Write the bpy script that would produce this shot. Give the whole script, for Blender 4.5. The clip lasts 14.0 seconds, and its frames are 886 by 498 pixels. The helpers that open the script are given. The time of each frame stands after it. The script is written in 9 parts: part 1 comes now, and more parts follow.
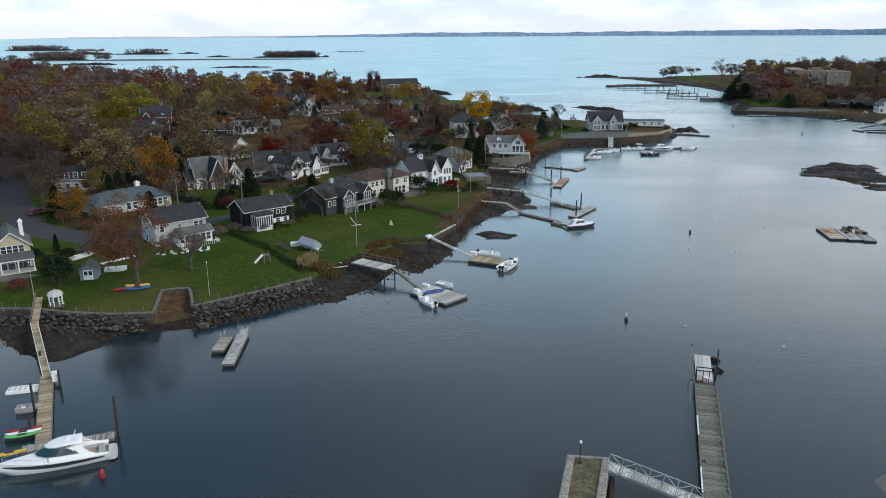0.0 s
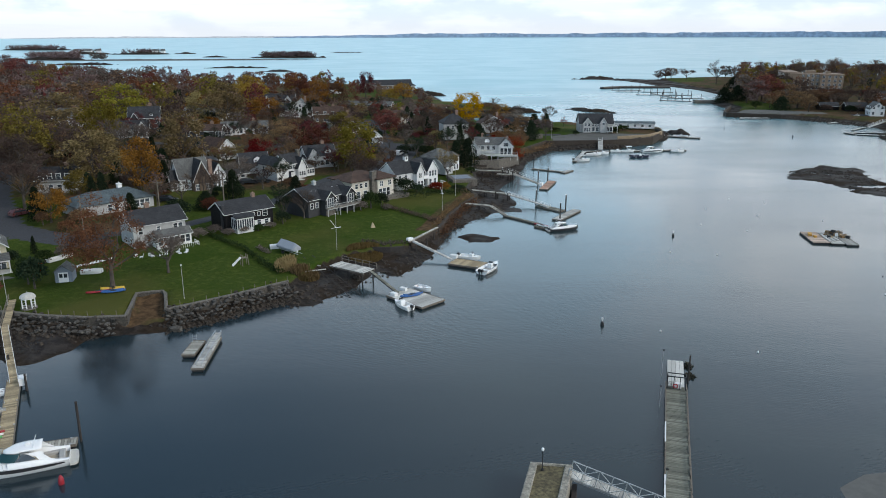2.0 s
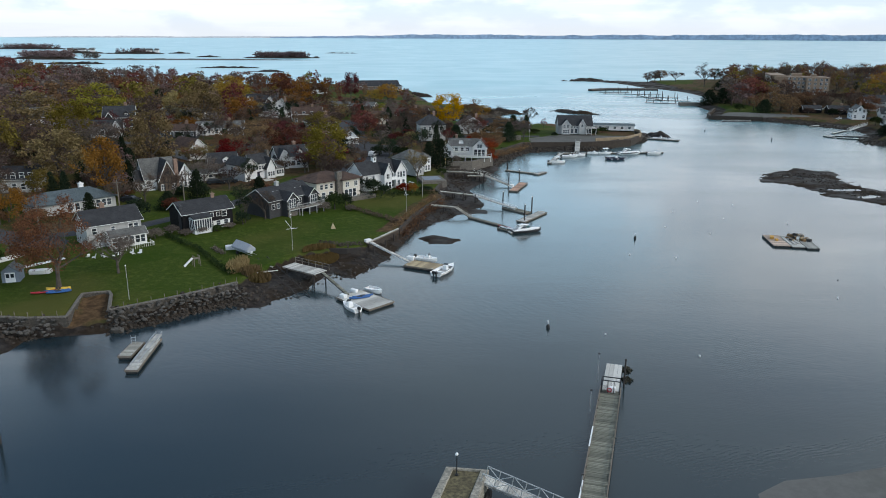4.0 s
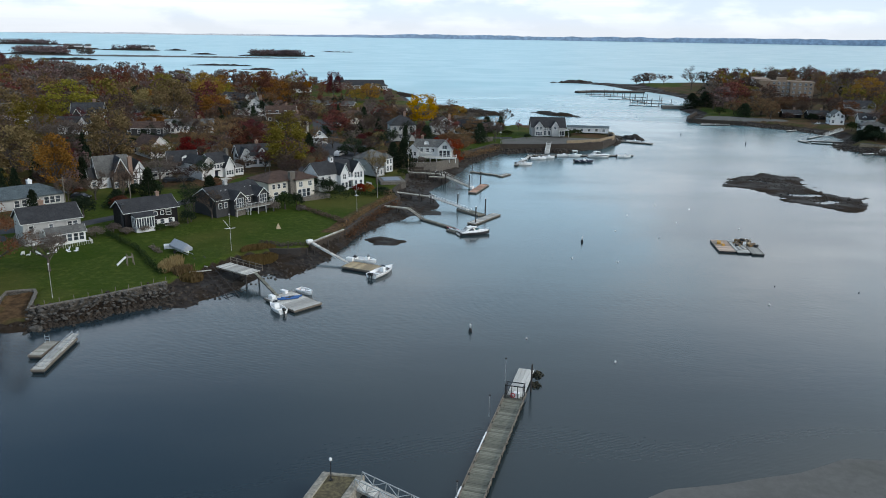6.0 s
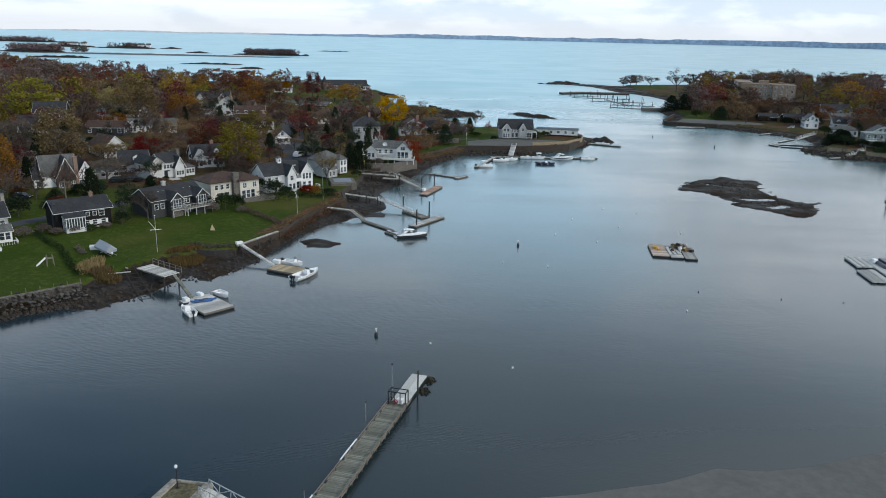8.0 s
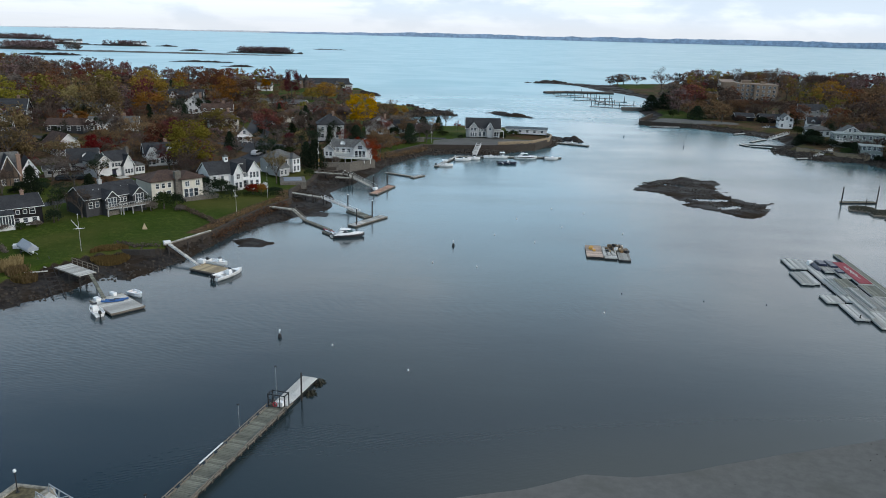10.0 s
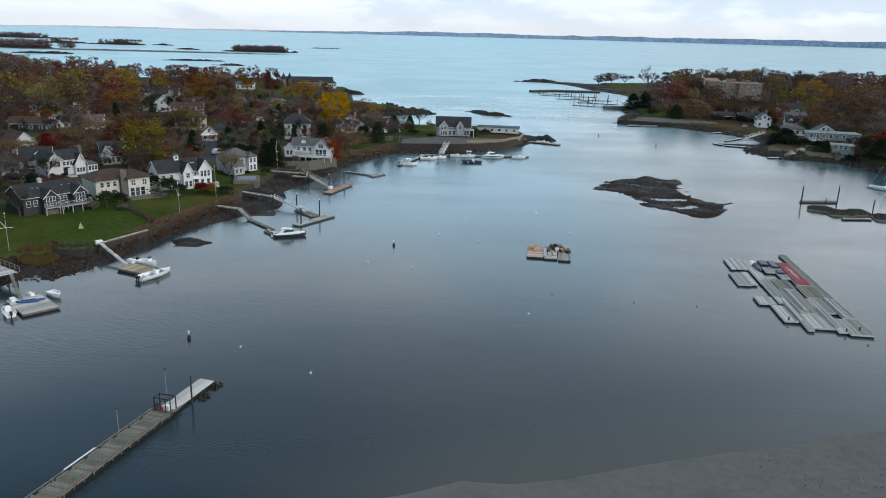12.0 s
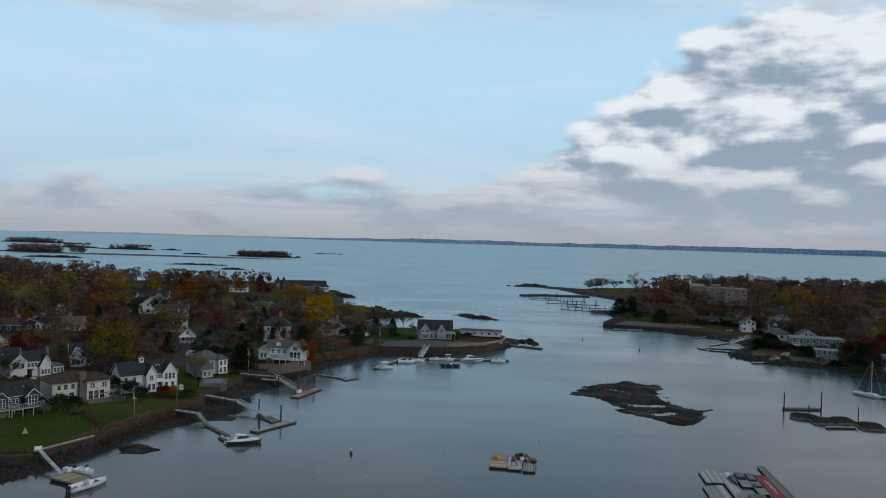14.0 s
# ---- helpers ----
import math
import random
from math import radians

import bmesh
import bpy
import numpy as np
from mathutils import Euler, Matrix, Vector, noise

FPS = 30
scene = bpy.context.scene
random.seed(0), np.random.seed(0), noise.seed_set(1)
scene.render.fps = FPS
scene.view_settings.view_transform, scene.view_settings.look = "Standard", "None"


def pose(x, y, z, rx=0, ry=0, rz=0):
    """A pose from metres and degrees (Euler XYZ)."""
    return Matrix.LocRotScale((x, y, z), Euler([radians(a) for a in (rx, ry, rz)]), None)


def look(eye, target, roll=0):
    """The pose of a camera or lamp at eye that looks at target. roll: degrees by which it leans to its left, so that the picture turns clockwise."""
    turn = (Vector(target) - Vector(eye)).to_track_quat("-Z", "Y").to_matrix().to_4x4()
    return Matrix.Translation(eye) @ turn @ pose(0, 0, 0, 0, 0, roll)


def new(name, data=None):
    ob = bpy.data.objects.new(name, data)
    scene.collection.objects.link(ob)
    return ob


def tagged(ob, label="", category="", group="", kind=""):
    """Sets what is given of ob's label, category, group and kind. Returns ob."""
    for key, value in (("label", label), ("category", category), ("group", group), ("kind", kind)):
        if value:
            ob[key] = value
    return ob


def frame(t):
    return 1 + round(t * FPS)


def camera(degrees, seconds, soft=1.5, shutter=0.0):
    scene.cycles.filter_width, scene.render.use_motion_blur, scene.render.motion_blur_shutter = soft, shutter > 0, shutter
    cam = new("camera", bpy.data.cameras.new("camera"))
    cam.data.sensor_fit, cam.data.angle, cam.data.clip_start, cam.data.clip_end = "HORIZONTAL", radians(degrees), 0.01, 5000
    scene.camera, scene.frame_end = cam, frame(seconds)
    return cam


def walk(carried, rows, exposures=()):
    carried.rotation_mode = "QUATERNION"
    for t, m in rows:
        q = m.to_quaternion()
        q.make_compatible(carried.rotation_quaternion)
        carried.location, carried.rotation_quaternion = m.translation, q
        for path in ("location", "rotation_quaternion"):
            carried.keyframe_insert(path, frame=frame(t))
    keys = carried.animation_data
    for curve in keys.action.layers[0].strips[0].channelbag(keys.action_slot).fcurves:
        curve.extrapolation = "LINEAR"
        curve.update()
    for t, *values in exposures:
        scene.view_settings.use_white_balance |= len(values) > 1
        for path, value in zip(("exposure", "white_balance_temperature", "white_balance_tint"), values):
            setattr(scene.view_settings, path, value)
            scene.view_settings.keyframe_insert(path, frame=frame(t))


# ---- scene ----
cam = camera(61.1, 14.0, 0.95)
PATH = [
    (0, (2.024, 0.13, 40.975), (2.007, 2.052, 40.421), -0.3),
    (0.5, (2.35, 0.327, 41.029), (2.335, 2.249, 40.476), -0.2),
    (1, (3.125, 0.519, 41.08), (3.112, 2.442, 40.527), -0.2),
    (1.5, (4.051, 0.713, 41.095), (4.038, 2.635, 40.543), -0.2),
    (2, (5.377, 0.836, 41.196), (5.365, 2.759, 40.644), -0.1),
    (2.5, (6.758, 1.056, 41.125), (6.748, 2.978, 40.575), -0.1),
    (3, (8.623, 1.292, 41.116), (8.616, 3.215, 40.566), 0.0),
    (5.5, (20.921, 2.099, 41.177), (20.918, 4.023, 40.629), 0.7),
    (6, (24.052, 2.348, 41.38), (24.05, 4.271, 40.831), 0.9),
    (6.5, (27.2, 2.533, 41.46), (27.196, 4.456, 40.912), 1.0),
    (7, (30.683, 2.743, 41.675), (30.679, 4.667, 41.126), 1.1),
    (7.5, (34.038, 2.879, 41.921), (34.034, 4.802, 41.371), 1.2),
    (8, (37.675, 3.225, 42.021), (37.671, 5.148, 41.472), 1.3),
    (10.5, (54.691, 5.065, 42.304), (54.683, 6.987, 41.751), 1.5),
    (11, (57.843, 5.602, 42.219), (57.834, 7.524, 41.666), 1.5),
    (11.5, (60.863, 6.09, 42.213), (60.853, 8.012, 41.659), 1.5),
    (12, (64.003, 6.628, 42.233), (63.991, 8.549, 41.678), 1.5),
    (12.5, (67.037, 7.072, 42.232), (67.021, 8.993, 41.676), 1.5),
    (13, (69.78, 7.81, 42.264), (69.769, 9.731, 41.707), 1.6),
    (13.2, (70.426, 8.021, 42.438), (70.414, 9.942, 41.881), 1.6),
    (13.3, (70.749, 8.127, 42.526), (70.736, 10.049, 41.974), 1.6),
    (13.4, (71.072, 8.232, 42.613), (71.059, 10.17, 42.116), 1.6),
    (13.5, (71.395, 8.338, 42.7), (71.381, 10.292, 42.271), 1.6),
    (13.6, (71.534, 8.474, 42.621), (71.516, 10.446, 42.288), 1.62),
    (13.7, (71.672, 8.609, 42.542), (71.651, 10.594, 42.298), 1.64),
    (13.8, (71.811, 8.745, 42.463), (71.785, 10.74, 42.32), 1.66),
    (13.9, (71.949, 8.88, 42.384), (71.92, 10.879, 42.316), 1.68),
    (14, (72.088, 9.016, 42.305), (72.055, 11.016, 42.279), 1.7),
]
walk(cam, [(t, look(eye, target, roll)) for t, eye, target, roll in PATH],
     exposures=[(0, 0.55, 6230, 10), (3.0, 0.55, 6230, 10), (8.0, 0.47, 6230, 10), (13.2, 0.42, 6230, 10), (13.5, 0.22, 6200, 10), (14, -0.6, 6050, 10)])

# ---- world, sun ----
SUN_AZ, SUN_EL = radians(118), radians(33)


class Graph:
    """Short notation for a node tree."""

    def __init__(self, tree):
        self.t = tree
        tree.nodes.clear()

    def node(self, kind, **kw):
        n = self.t.nodes.new(kind)
        sockets = kw.pop("ins", {})
        if "operation" in kw:
            n.operation, n.use_clamp = kw["operation"], kw.get("use_clamp", False)
        if "data_type" in kw:
            n.data_type = kw["data_type"]
        if "blend_type" in kw:
            n.blend_type = kw["blend_type"]
        if "interpolation_type" in kw:
            n.interpolation_type, n.clamp = kw["interpolation_type"], True
        if "attribute_name" in kw:
            n.attribute_name = kw["attribute_name"]
        for k, v in sockets.items():
            self.put(n.inputs[k], v)
        return n

    def put(self, socket, v):
        if isinstance(v, bpy.types.NodeSocket):
            self.t.links.new(v, socket)
        elif isinstance(v, bpy.types.Node):
            self.t.links.new(v.outputs[0], socket)
        else:
            socket.default_value = v

    def math(self, op, a, b=0.0, clamp=False):
        return self.node("ShaderNodeMath", operation=op, use_clamp=clamp, ins={0: a, 1: b}).outputs[0]

    def mix(self, f, a, b):
        n = self.node("ShaderNodeMix", data_type="RGBA", ins={0: f})
        self.put(n.inputs[6], a if not isinstance(a, tuple) else (*a[:3], 1))
        self.put(n.inputs[7], b if not isinstance(b, tuple) else (*b[:3], 1))
        return n.outputs[2]

    def noise(self, vec, scale, detail=4.0, rough=0.55, dist=0.0):
        n = self.node("ShaderNodeTexNoise", ins={"Scale": scale, "Detail": detail, "Roughness": rough, "Distortion": dist})
        if vec is not None:
            self.put(n.inputs["Vector"], vec)
        return n.outputs[0]

    def ramp(self, v, lo, hi):
        n = self.node("ShaderNodeMapRange", clamp=True, interpolation_type="SMOOTHSTEP", ins={0: v, 1: lo, 2: hi, 3: 0.0, 4: 1.0})
        return n.outputs[0]


world = bpy.data.worlds.new("sky")
scene.world = world
world.use_nodes = True
g = Graph(world.node_tree)
co = g.node("ShaderNodeTexCoord").outputs["Generated"]
sep = g.node("ShaderNodeSeparateXYZ", ins={0: co})
dx, dy, dz = sep.outputs
up = g.math("MAXIMUM", dz, 0.0)
sky = g.node("ShaderNodeTexSky")
sky.sky_type, sky.sun_disc, sky.sun_elevation, sky.sun_rotation = "NISHITA", False, SUN_EL, SUN_AZ
sky.altitude, sky.air_density, sky.dust_density, sky.ozone_density = 40.0, 1.0, 0.6, 1.6
blue = g.node("ShaderNodeMix", data_type="RGBA", blend_type="MULTIPLY", ins={0: 1.0})
g.put(blue.inputs[6], sky.outputs[0])
g.put(blue.inputs[7], (0.135, 0.150, 0.146, 1))
# air pales towards the horizon
zenith = g.mix(0.55, blue.outputs[2], g.mix(g.ramp(dx, -0.45, 0.12), (0.055, 0.105, 0.175), (0.57, 0.60, 0.60)))
air = g.mix(g.ramp(dz, 0.44, 0.24), zenith, (0.75, 1.06, 1.275))
air = g.mix(g.ramp(dz, 0.20, 0.02), air, (0.70, 0.90, 0.98))
# cloud bank: low along the horizon, piled high towards the right, open blue ahead and to the left
bank_at = g.node("ShaderNodeMapping", ins={"Vector": co, "Scale": (6.0, 6.0, 15.0), "Location": (0.4, 0.2, 0.3)}).outputs[0]
bank_up = g.node("ShaderNodeMapping", ins={"Vector": co, "Scale": (6.0, 6.0, 15.0), "Location": (0.47, 0.2, 0.60)}).outputs[0]
big, over = g.noise(bank_at, 1.15, 7.0, 0.50, 0.1), g.noise(bank_up, 1.15, 7.0, 0.50, 0.1)
crest = g.math("ADD", 0.080, g.math("ADD", g.math("MULTIPLY", g.ramp(dx, -0.02, 0.10), 0.035), g.math("MULTIPLY", g.ramp(dx, 0.09, 0.34), 0.165)))
crest = g.math("SUBTRACT", crest, g.math("MULTIPLY", g.ramp(dx, -0.40, -0.62), 0.025))
dens = g.math("ADD", g.math("SUBTRACT", crest, dz), g.math("MULTIPLY", g.math("SUBTRACT", big, 0.5), g.math("ADD", 0.15, g.math("MULTIPLY", g.ramp(dx, 0.0, 0.2), 0.10))))
layers = g.noise(g.node("ShaderNodeMapping", ins={"Vector": co, "Scale": (2.6, 2.6, 26.0)}).outputs[0], 1.0, 6.0, 0.55, 0.2)
# a second, thinner sheet higher up, broken in the middle
ceiling_at = g.node("ShaderNodeMapping", ins={"Vector": co, "Scale": (2.4, 2.4, 7.0), "Location": (0.1, 0.7, 0.0)}).outputs[0]
veil = g.noise(ceiling_at, 1.2, 8.0, 0.55, 0.2)
gap = g.math("MULTIPLY", g.ramp(dx, -0.05, 0.06), g.ramp(dx, 0.26, 0.14))
sheet = g.math("SUBTRACT", g.math("ADD", g.math("SUBTRACT", dz, 0.262), g.math("MULTIPLY", g.math("SUBTRACT", veil, 0.5), 0.20)), g.math("MULTIPLY", gap, 0.06))
sheet = g.math("MULTIPLY", g.ramp(sheet, 0.0, 0.05), g.ramp(dz, 0.37, 0.315))
mask = g.ramp(dens, 0.0, 0.030)
# tops catch the light, thick undersides are grey
lit = g.math("SUBTRACT", g.math("MULTIPLY", g.math("SUBTRACT", big, over), 4.2), g.math("MULTIPLY", g.math("SUBTRACT", dens, 0.07), 1.6))
lit = g.math("ADD", lit, g.math("MULTIPLY", g.math("SUBTRACT", layers, 0.5), 0.85))
core = g.ramp(lit, 0.30, -0.42)
low = g.ramp(dz, 0.13, 0.06)
cloud = g.mix(core, g.mix(low, (1.28, 1.29, 1.28), (0.95, 0.97, 0.98)), g.mix(low, (0.44, 0.54, 0.64), (0.50, 0.58, 0.65)))
streak = g.noise(g.node("ShaderNodeMapping", ins={"Vector": co, "Scale": (3.2, 3.2, 60.0), "Location": (0.3, 0.1, 0.0)}).outputs[0], 1.3, 6.0, 0.6, 0.15)
cloud = g.mix(g.math("MULTIPLY", g.math("MULTIPLY", low, g.ramp(streak, 0.46, 0.66)), 0.5), cloud, (0.56, 0.64, 0.70))
cloud = g.mix(g.math("MULTIPLY", g.ramp(dz, 0.085, 0.02), 0.6), cloud, (0.58, 0.64, 0.71))
wisp = g.ramp(g.noise(g.node("ShaderNodeMapping", ins={"Vector": co, "Scale": (1.5, 1.5, 9.0)}).outputs[0], 1.1, 6.0, 0.6, 0.6), 0.44, 0.74)
allsky = g.mix(g.math("MULTIPLY", wisp, g.math("MULTIPLY", g.ramp(dz, 0.55, 0.3), 0.4)), air, (1.1, 1.16, 1.2))
allsky = g.mix(g.math("MULTIPLY", sheet, 0.85), allsky, g.mix(g.ramp(veil, 0.45, 0.72), (1.12, 1.14, 1.15), (0.74, 0.80, 0.86)))
allsky = g.mix(g.math("MULTIPLY", mask, 0.97), allsky, cloud)
haze = g.ramp(dz, 0.035, 0.0)
allsky = g.mix(g.math("MULTIPLY", haze, 0.7), allsky, (0.60, 0.605, 0.61))
bg = g.node("ShaderNodeBackground", ins={0: allsky, 1: 1.0})
g.node("ShaderNodeOutputWorld", ins={0: bg})

sun_data = bpy.data.lights.new("sun", "SUN")
sun_data.energy, sun_data.angle, sun_data.color = 1.15, radians(14), (1.0, 0.91, 0.78)
sun = new("sun", sun_data)
sun.matrix_world = look((0, 0, 300), (-math.sin(SUN_AZ) * math.cos(SUN_EL), -math.cos(SUN_AZ) * math.cos(SUN_EL), 300 - math.sin(SUN_EL)))


# ---- materials ----
def surface(name, col, rough=0.8, var=0.22, scale=1.2, fine=14.0, bump=0.25, metal=0.0, col2=None, by="", spec=0.4, stain=0.25, depth=0.02):
    """A plain surface with grain and larger stains. by: 'object' or 'island' varies each piece."""
    m = bpy.data.materials.new(name)
    m.use_nodes = True
    g = Graph(m.node_tree)
    co = g.node("ShaderNodeTexCoord").outputs["Object"]
    coarse, grain = g.noise(co, scale, 4.0), g.noise(co, fine, 3.0, 0.65)
    dark = tuple(c * (1 - var) for c in col)
    light = col2 or tuple(min(1.0, c * (1 + var)) for c in col)
    base = g.mix(g.ramp(grain, 0.3, 0.7), dark, light)
    spots = g.ramp(coarse, 0.5, 0.75)
    base = g.mix(g.math("MULTIPLY", spots, stain), base, tuple(c * 0.5 for c in col))
    if by:
        r = g.node("ShaderNodeObjectInfo").outputs["Random"] if by == "object" else g.node("ShaderNodeNewGeometry").outputs["Random Per Island"]
        n = g.node("ShaderNodeHueSaturation", ins={"Value": g.math("ADD", g.math("MULTIPLY", r, 0.7), 0.65), "Color": base})
        base = n.outputs[0]
    bp = g.node("ShaderNodeBump", ins={"Strength": bump, "Distance": depth, "Height": grain})
    b = g.node("ShaderNodeBsdfPrincipled", ins={"Base Color": base, "Metallic": metal, "Normal": bp, "Specular IOR Level": spec,
                                               "Roughness": g.math("ADD", rough - 0.08, g.math("MULTIPLY", coarse, 0.16))})
    g.node("ShaderNodeOutputMaterial", ins={0: b})
    return m


def siding(name, col, pitch=0.16, vertical=False, rough=0.6):
    """Painted boards: shallow laps at a regular pitch, weathered unevenly."""
    m = bpy.data.materials.new(name)
    m.use_nodes = True
    g = Graph(m.node_tree)
    co = g.node("ShaderNodeTexCoord").outputs["Object"]
    sp = g.node("ShaderNodeSeparateXYZ", ins={0: co})
    u = sp.outputs[2] if not vertical else g.math("ADD", sp.outputs[0], sp.outputs[1])
    lap = g.math("FRACT", g.math("DIVIDE", u, pitch))
    grime = g.noise(co, 0.7, 5.0, 0.6)
    grain = g.noise(co, 9.0, 3.0, 0.6)
    base = g.mix(g.ramp(grime, 0.45, 0.8), col, tuple(c * 0.72 for c in col))
    base = g.mix(g.math("MULTIPLY", grain, 0.16), base, tuple(c * 0.6 for c in col))
    bp = g.node("ShaderNodeBump", ins={"Strength": 0.7, "Distance": 0.03, "Height": lap})
    b = g.node("ShaderNodeBsdfPrincipled", ins={"Base Color": base, "Roughness": rough, "Normal": bp, "Specular IOR Level": 0.15})
    g.node("ShaderNodeOutputMaterial", ins={0: b})
    return m


def shingle(name, col, col2):
    """Roof shingles in staggered courses with tone changes from piece to piece."""
    m = bpy.data.materials.new(name)
    m.use_nodes = True
    g = Graph(m.node_tree)
    co = g.node("ShaderNodeTexCoord").outputs["Object"]
    sp = g.node("ShaderNodeSeparateXYZ", ins={0: co})
    v = g.node("ShaderNodeCombineXYZ", ins={0: g.math("ADD", sp.outputs[0], g.math("MULTIPLY", sp.outputs[1], 0.35)), 1: g.math("MULTIPLY", sp.outputs[2], 1.6)})
    br = g.node("ShaderNodeTexBrick", ins={"Vector": v, "Scale": 1.6, "Mortar Size": 0.025, "Color1": (*col, 1), "Color2": (*col2, 1), "Mortar": (*[c * 0.45 for c in col], 1),
                                           "Brick Width": 0.6, "Row Height": 0.3})
    grime = g.noise(co, 0.5, 5.0, 0.6)
    base = g.mix(g.math("MULTIPLY", g.ramp(grime, 0.42, 0.75), 0.55), br.outputs[0], tuple(c * 1.5 for c in col2))
    grain = g.noise(co, 11.0, 3.0)
    base = g.mix(g.math("MULTIPLY", grain, 0.3), base, tuple(c * 0.5 for c in col))
    bp = g.node("ShaderNodeBump", ins={"Strength": 0.5, "Distance": 0.03, "Height": br.outputs[1]})
    bp.invert = True
    b = g.node("ShaderNodeBsdfPrincipled", ins={"Base Color": base, "Roughness": 0.8, "Normal": bp, "Specular IOR Level": 0.3})
    g.node("ShaderNodeOutputMaterial", ins={0: b})
    return m


def foliage(name, a, b, c):
    """Leaves: each clump takes its own tone between three; light shines through."""
    m = bpy.data.materials.new(name)
    m.use_nodes = True
    g = Graph(m.node_tree)
    r = g.node("ShaderNodeNewGeometry").outputs["Random Per Island"]
    o = g.node("ShaderNodeObjectInfo").outputs["Random"]
    co = g.node("ShaderNodeTexCoord").outputs["Object"]
    patch = g.noise(co, 0.45, 2.0)
    base = g.mix(g.ramp(r, 0.1, 0.9), a, b)
    base = g.mix(g.math("MULTIPLY", g.ramp(patch, 0.42, 0.66), 0.75), base, c)
    hs = g.node("ShaderNodeHueSaturation", ins={"Hue": g.math("ADD", 0.485, g.math("MULTIPLY", o, 0.03)), "Saturation": 1.06,
                                               "Value": g.math("ADD", 0.54, g.math("MULTIPLY", o, 0.62)), "Color": base})
    d = g.node("ShaderNodeBsdfDiffuse", ins={"Color": hs})
    tr = g.node("ShaderNodeBsdfTranslucent", ins={"Color": hs})
    mx = g.node("ShaderNodeMixShader", ins={0: 0.28, 1: d, 2: tr})
    g.node("ShaderNodeOutputMaterial", ins={0: mx})
    return m


def glass(name, col=(0.02, 0.025, 0.03)):
    m = bpy.data.materials.new(name)
    m.use_nodes = True
    g = Graph(m.node_tree)
    o = g.node("ShaderNodeObjectInfo").outputs["Random"]
    base = g.mix(o, col, tuple(c * 3.5 for c in col))
    b = g.node("ShaderNodeBsdfPrincipled", ins={"Base Color": base, "Roughness": 0.06, "Specular IOR Level": 0.6})
    g.node("ShaderNodeOutputMaterial", ins={0: b})
    return m


def water_material():
    m = bpy.data.materials.new("harbour_water")
    m.use_nodes = True
    g = Graph(m.node_tree)
    co = g.node("ShaderNodeTexCoord").outputs["Object"]
    stretched = g.node("ShaderNodeMapping", ins={"Vector": co, "Rotation": (0, 0, radians(22)), "Scale": (0.5, 1.0, 1.0)})
    ripple = g.noise(stretched.outputs[0], 1.5, 2.0, 0.5, 0.25)
    swell = g.noise(stretched.outputs[0], 0.22, 3.0, 0.55)
    crest = g.node("ShaderNodeTexWave", ins={"Vector": g.node("ShaderNodeMapping", ins={"Vector": co, "Rotation": (0, 0, radians(68))}).outputs[0], "Scale": 0.62, "Distortion": 9.0, "Detail": 3.0, "Detail Scale": 0.35}).outputs[1]
    patch = g.noise(co, 0.012, 4.0, 0.6, 0.8)
    streak = g.noise(g.node("ShaderNodeMapping", ins={"Vector": co, "Rotation": (0, 0, radians(-14)), "Scale": (0.3, 1.6, 1.0)}).outputs[0], 0.03, 4.0, 0.6)
    wind = g.ramp(g.math("ADD", g.math("MULTIPLY", patch, 0.6), g.math("MULTIPLY", streak, 0.4)), 0.38, 0.66)
    pos = g.node("ShaderNodeSeparateXYZ", ins={0: co})
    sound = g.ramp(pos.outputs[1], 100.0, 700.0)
    h = g.math("ADD", g.math("MULTIPLY", ripple, g.math("ADD", 0.004, g.math("MULTIPLY", wind, 0.014))), g.math("MULTIPLY", swell, 0.014))
    h = g.math("ADD", h, g.math("MULTIPLY", crest, g.math("MULTIPLY", wind, 0.004)))
    h = g.math("MULTIPLY", h, g.ramp(pos.outputs[1], 420.0, 90.0))
    bp = g.node("ShaderNodeBump", ins={"Strength": 1.0, "Distance": 1.0, "Height": h})
    base = g.mix(g.ramp(g.noise(co, 0.008, 3.0), 0.4, 0.65), (0.014, 0.026, 0.033), (0.026, 0.039, 0.040))
    shoal = g.ramp(g.math("SUBTRACT", pos.outputs[1], g.math("MULTIPLY", pos.outputs[0], 0.28)), 68.0, 49.0)
    base = g.mix(g.math("MULTIPLY", shoal, g.ramp(pos.outputs[0], 36.0, 70.0)), base, (0.050, 0.055, 0.048))
    # Brighter turquoise further out: sky reflected by the waves, painted into the base colour.
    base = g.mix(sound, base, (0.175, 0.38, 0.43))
    b = g.node("ShaderNodeBsdfPrincipled", ins={"Base Color": base, "IOR": 1.45, "Normal": bp, "Roughness": g.math("ADD", g.math("ADD", 0.13, g.math("MULTIPLY", sound, 0.16)), g.math("MULTIPLY", wind, 0.10))})
    g.node("ShaderNodeOutputMaterial", ins={0: b})
    return m


